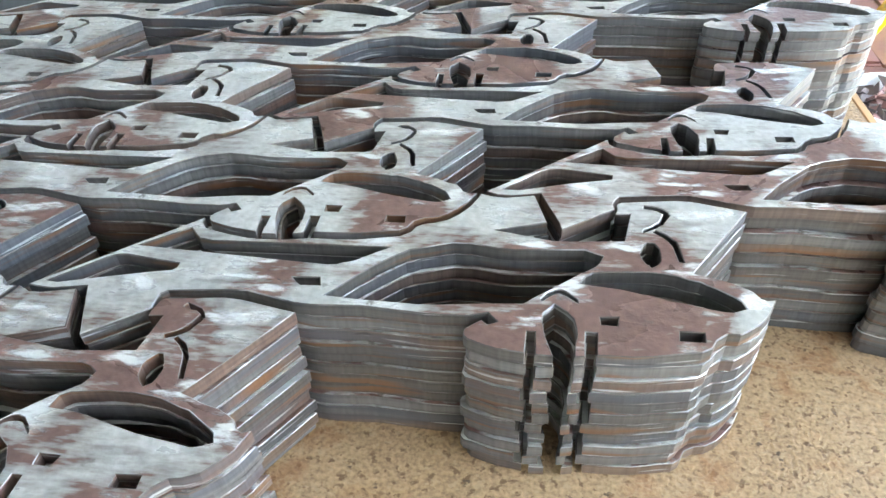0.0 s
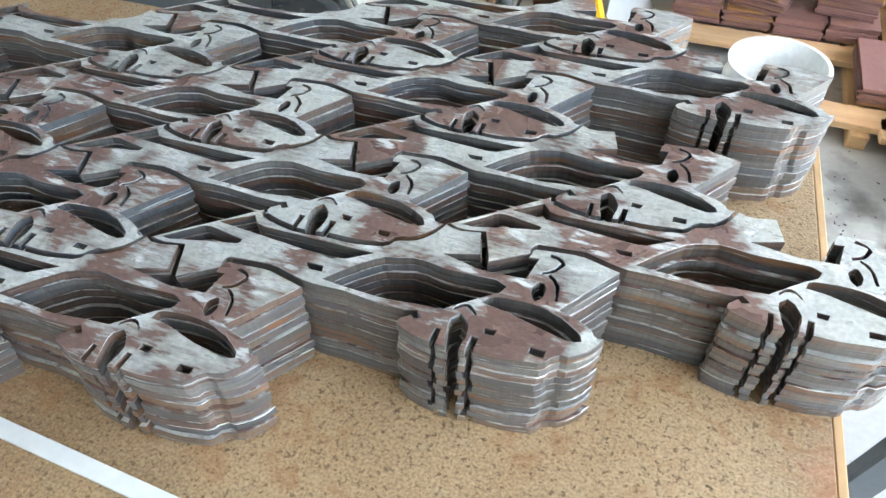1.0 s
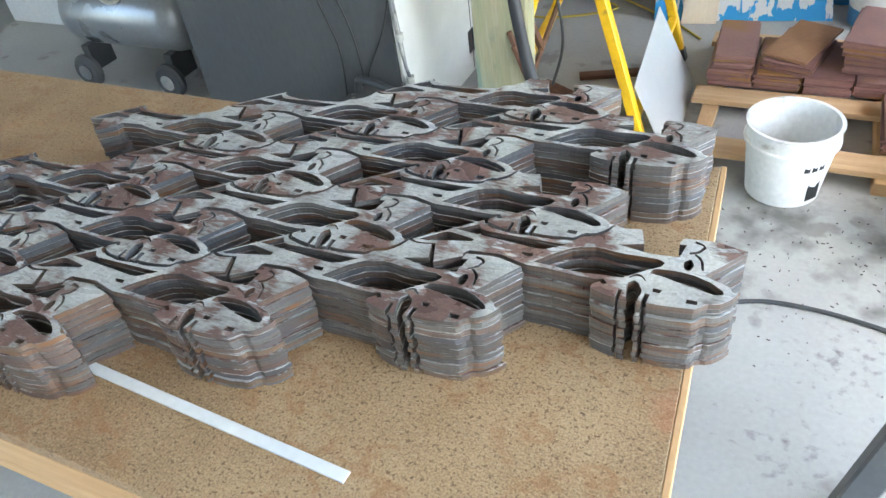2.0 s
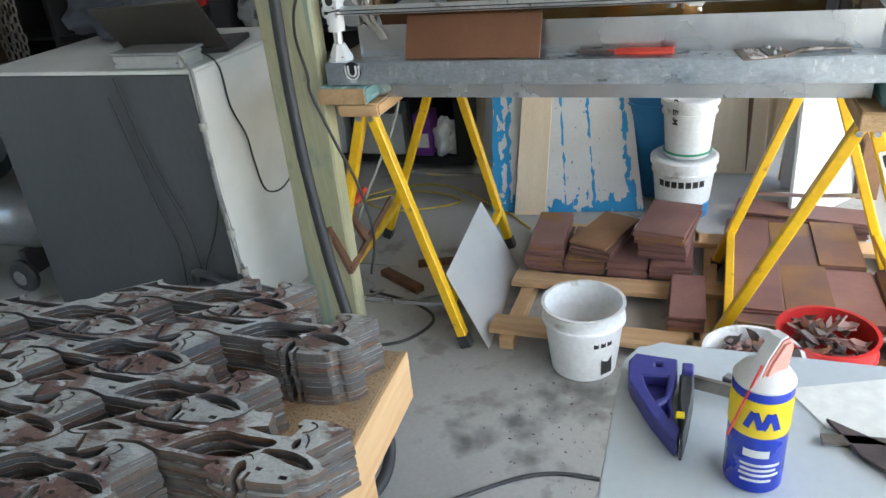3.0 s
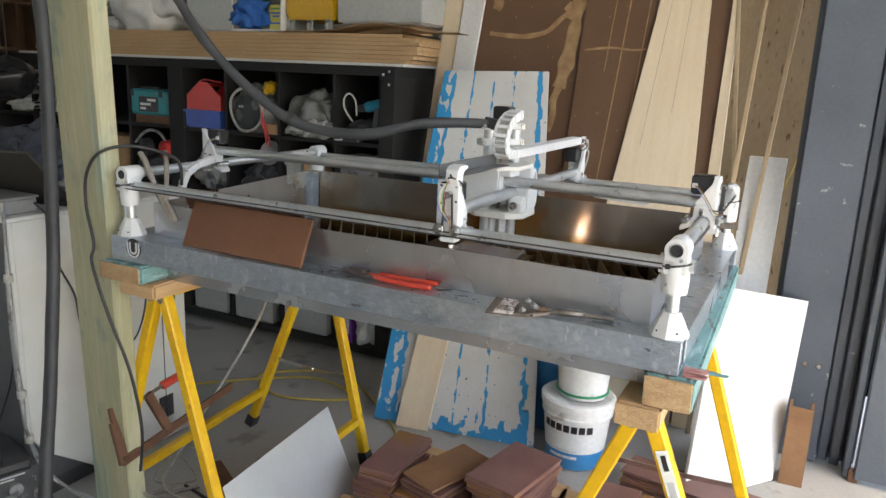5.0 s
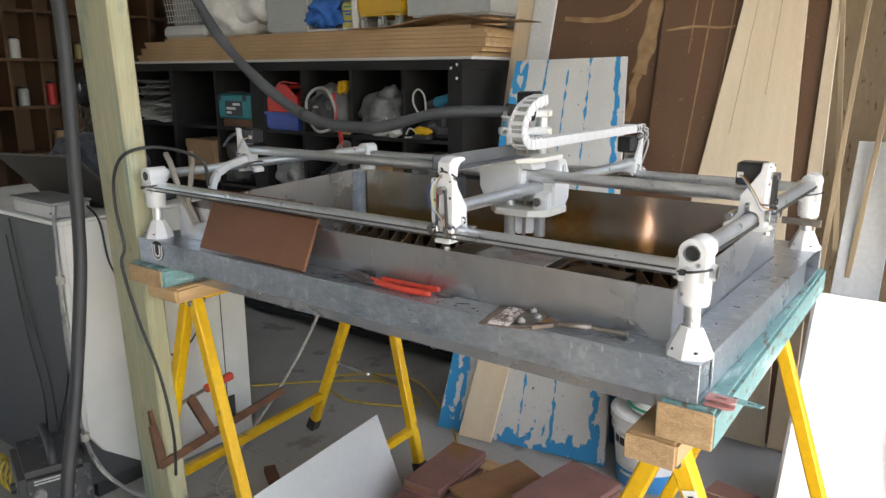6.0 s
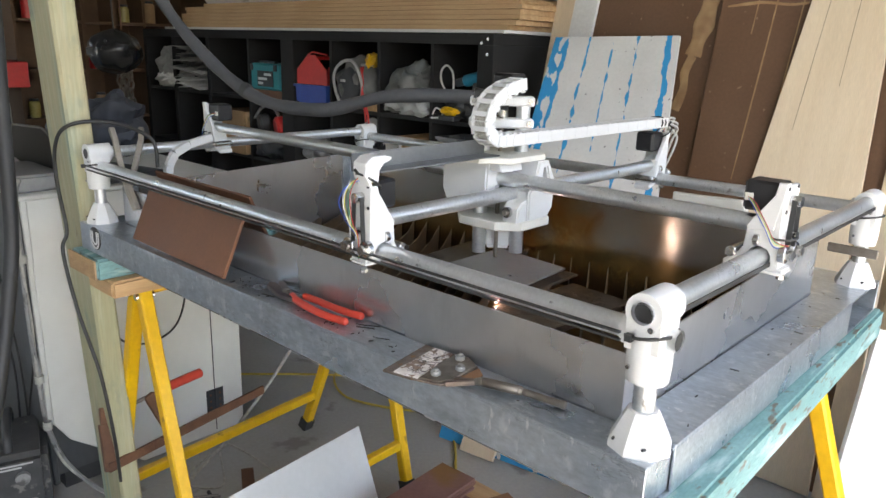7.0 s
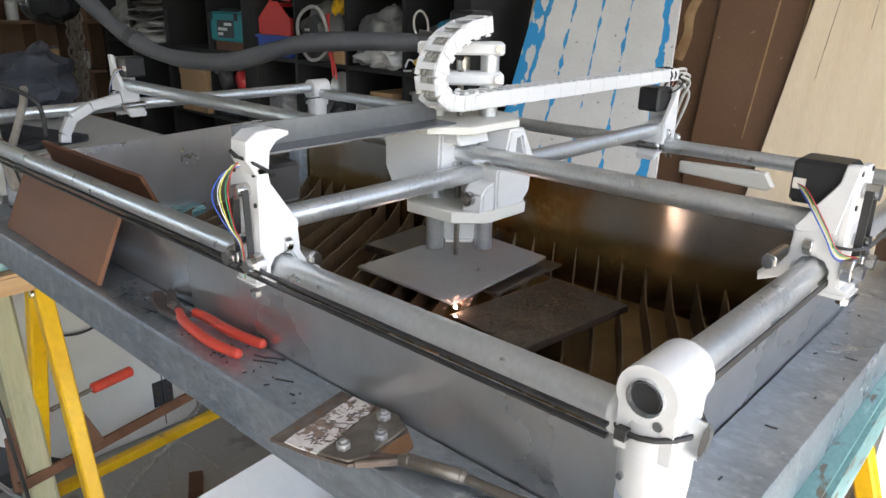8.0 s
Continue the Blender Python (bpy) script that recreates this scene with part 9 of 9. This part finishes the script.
    n = (c4[1] - c4[0]).cross(c4[3] - c4[0]).normalized() * 0.003
    f, b = [bm.verts.new(v) for v in c4], [bm.verts.new(v + n) for v in c4]
    bm.faces.new(f)
    bm.faces.new(b[::-1])
    for i in range(4):
        bm.faces.new((f[i], b[i], b[(i + 1) % 4], f[(i + 1) % 4]))
    single("grey_sheet", bm, M_SHEET, "plain grey steel sheet propped against the trestle leg", "sheet", flat=True)
    # cords on the floor
    for nm, pts, r, mat, lb in (("extension_cord", [(-0.9, 0.9, 0.006), (-0.6, 1.2, 0.006), (-0.35, 1.35, 0.006), (-0.1, 1.25, 0.006), (-0.4, 1.1, 0.006), (-0.62, 1.25, 0.006), (-0.3, 1.45, 0.006), (0.1, 1.2, 0.006), (0.3, 1.0, 0.006)], 0.005, M_YELLOWCORD, "yellow extension cord lying loose on the floor"),
                                ("floor_cable", [(0.3, -0.75, 0.006), (0.448, -0.617, 0.006), (0.636, -0.477, 0.006), (0.8, -0.45, 0.006), (1.017, -0.487, 0.006), (1.3, -0.6, 0.006)], 0.006, M_HOSE, "dark cable curving across the concrete floor"),
                                ("floor_cable", [(-0.2, 0.35, 0.006), (0.0, 0.3, 0.006), (0.12, 0.2, 0.006), (0.06, 0.05, 0.006), (-0.1, -0.02, 0.006), (-0.25, -0.05, 0.006)], 0.006, M_CABLE, "black cable looped on the floor by the post"),
                                ("slack_cord", [(1.6, 2.1, 1.4), (1.568, 2.05, 1.218), (1.502, 2.03, 1.0), (1.425, 2.0, 0.82), (1.36, 1.98, 0.63), (1.28, 1.95, 0.3), (1.24, 1.9, 0.008), (1.2, 1.85, 0.006)], 0.004, M_YELLOWCORD, "yellow cord hanging slack by the laths"),
                                ("twine", [(-0.6, 0.76, 0.004), (-0.43, 0.56, 0.004), (-0.39, 0.45, 0.004), (-0.31, 0.32, 0.004), (-0.2, 0.4, 0.004), (-0.38, 0.5, 0.004), (-0.43, 0.55, 0.004), (-0.31, 0.57, 0.004), (-0.16, 0.57, 0.004)], 0.0035, M_GREYROPE, "pale twine lying on the floor under the machine"),
                                ("rope", [(-0.1, 0.78, 0.93), (-0.19, 0.79, 0.6), (-0.28, 0.77, 0.4), (-0.36, 0.68, 0.2), (-0.36, 0.5, 0.05), (-0.25, 0.3, 0.012), (-0.05, 0.3, 0.012), (0.1, 0.38, 0.012)], 0.006, M_GREYROPE, "grey rope hanging from the machine to the floor")):
        bm = bmesh.new()
        add_hose(bm, pts, r, 7, wobble=0.1)
        single(nm, bm, mat, lb, "cable", sharp=70)
    bm = bmesh.new()
    add_beam(bm, (0.55, -0.8, 0.006), (0.54, -1.0, 0.006), 0.018, 0.01)
    single("wood_strip", bm, M_OAKBOX, "thin dark wood strip lying on the floor by the bench", "strip", bevel=0.001)
    rnd = random.Random(31)
    bm = bmesh.new()
    for k in range(240):
        x, y = (rnd.gauss(0.85, 0.2), rnd.gauss(-0.28, 0.17)) if k < 140 else (rnd.uniform(1.55, 2.1), rnd.uniform(0.1, 1.2))
        a, l = rnd.uniform(0, 3.1), rnd.choice((0.002, 0.003, 0.003, 0.005, 0.009))
        add_beam(bm, (x, y, 0.0012), (x + l * math.cos(a), y + l * math.sin(a), 0.0012), rnd.uniform(0.0015, 0.003), 0.002)
    single("floor_grit", bm, M_TOOLSTEEL_D, "dark grit and steel chips scattered on the concrete", "grit", kind="stuff")
    dk = thing("dark_offcut", (-0.05, 0.55, 0), "dark steel offcuts lying under the machine", "offcut")
    for k, (x, y, rz) in enumerate(((0.0, 0.62, 20), (-0.12, 0.45, -30))):
        bm = bmesh.new()
        add_box(bm, (-0.09, -0.02, 0.003), (0.14, 0.02, 0.02 + 0.01 * k), pose(x, y, 0, 0, 0, rz))
        part("strip", bm, M_RUST, dk)


def motions():
    g = GANTRY[0]
    rows = [(0.0, -0.009), (4.0, -0.009), (6.2, -0.009), (6.6, -0.007), (7.0, -0.001), (7.5, 0.004), (8.0, 0.008)]
    walk(g, [(t, pose(dx, 0, 0)) for t, dx in rows])


structure()
navy_door()
post_and_hose()
shelf_unit()
top_items(sheet_stack() + 0.001)
shelf_items()
far_left()
boards()
pails()
pallets()
trestles()
cabinet()
floor_things()
bench()
grey_table()
machine()
machine_loose()
cut_parts()
motions()
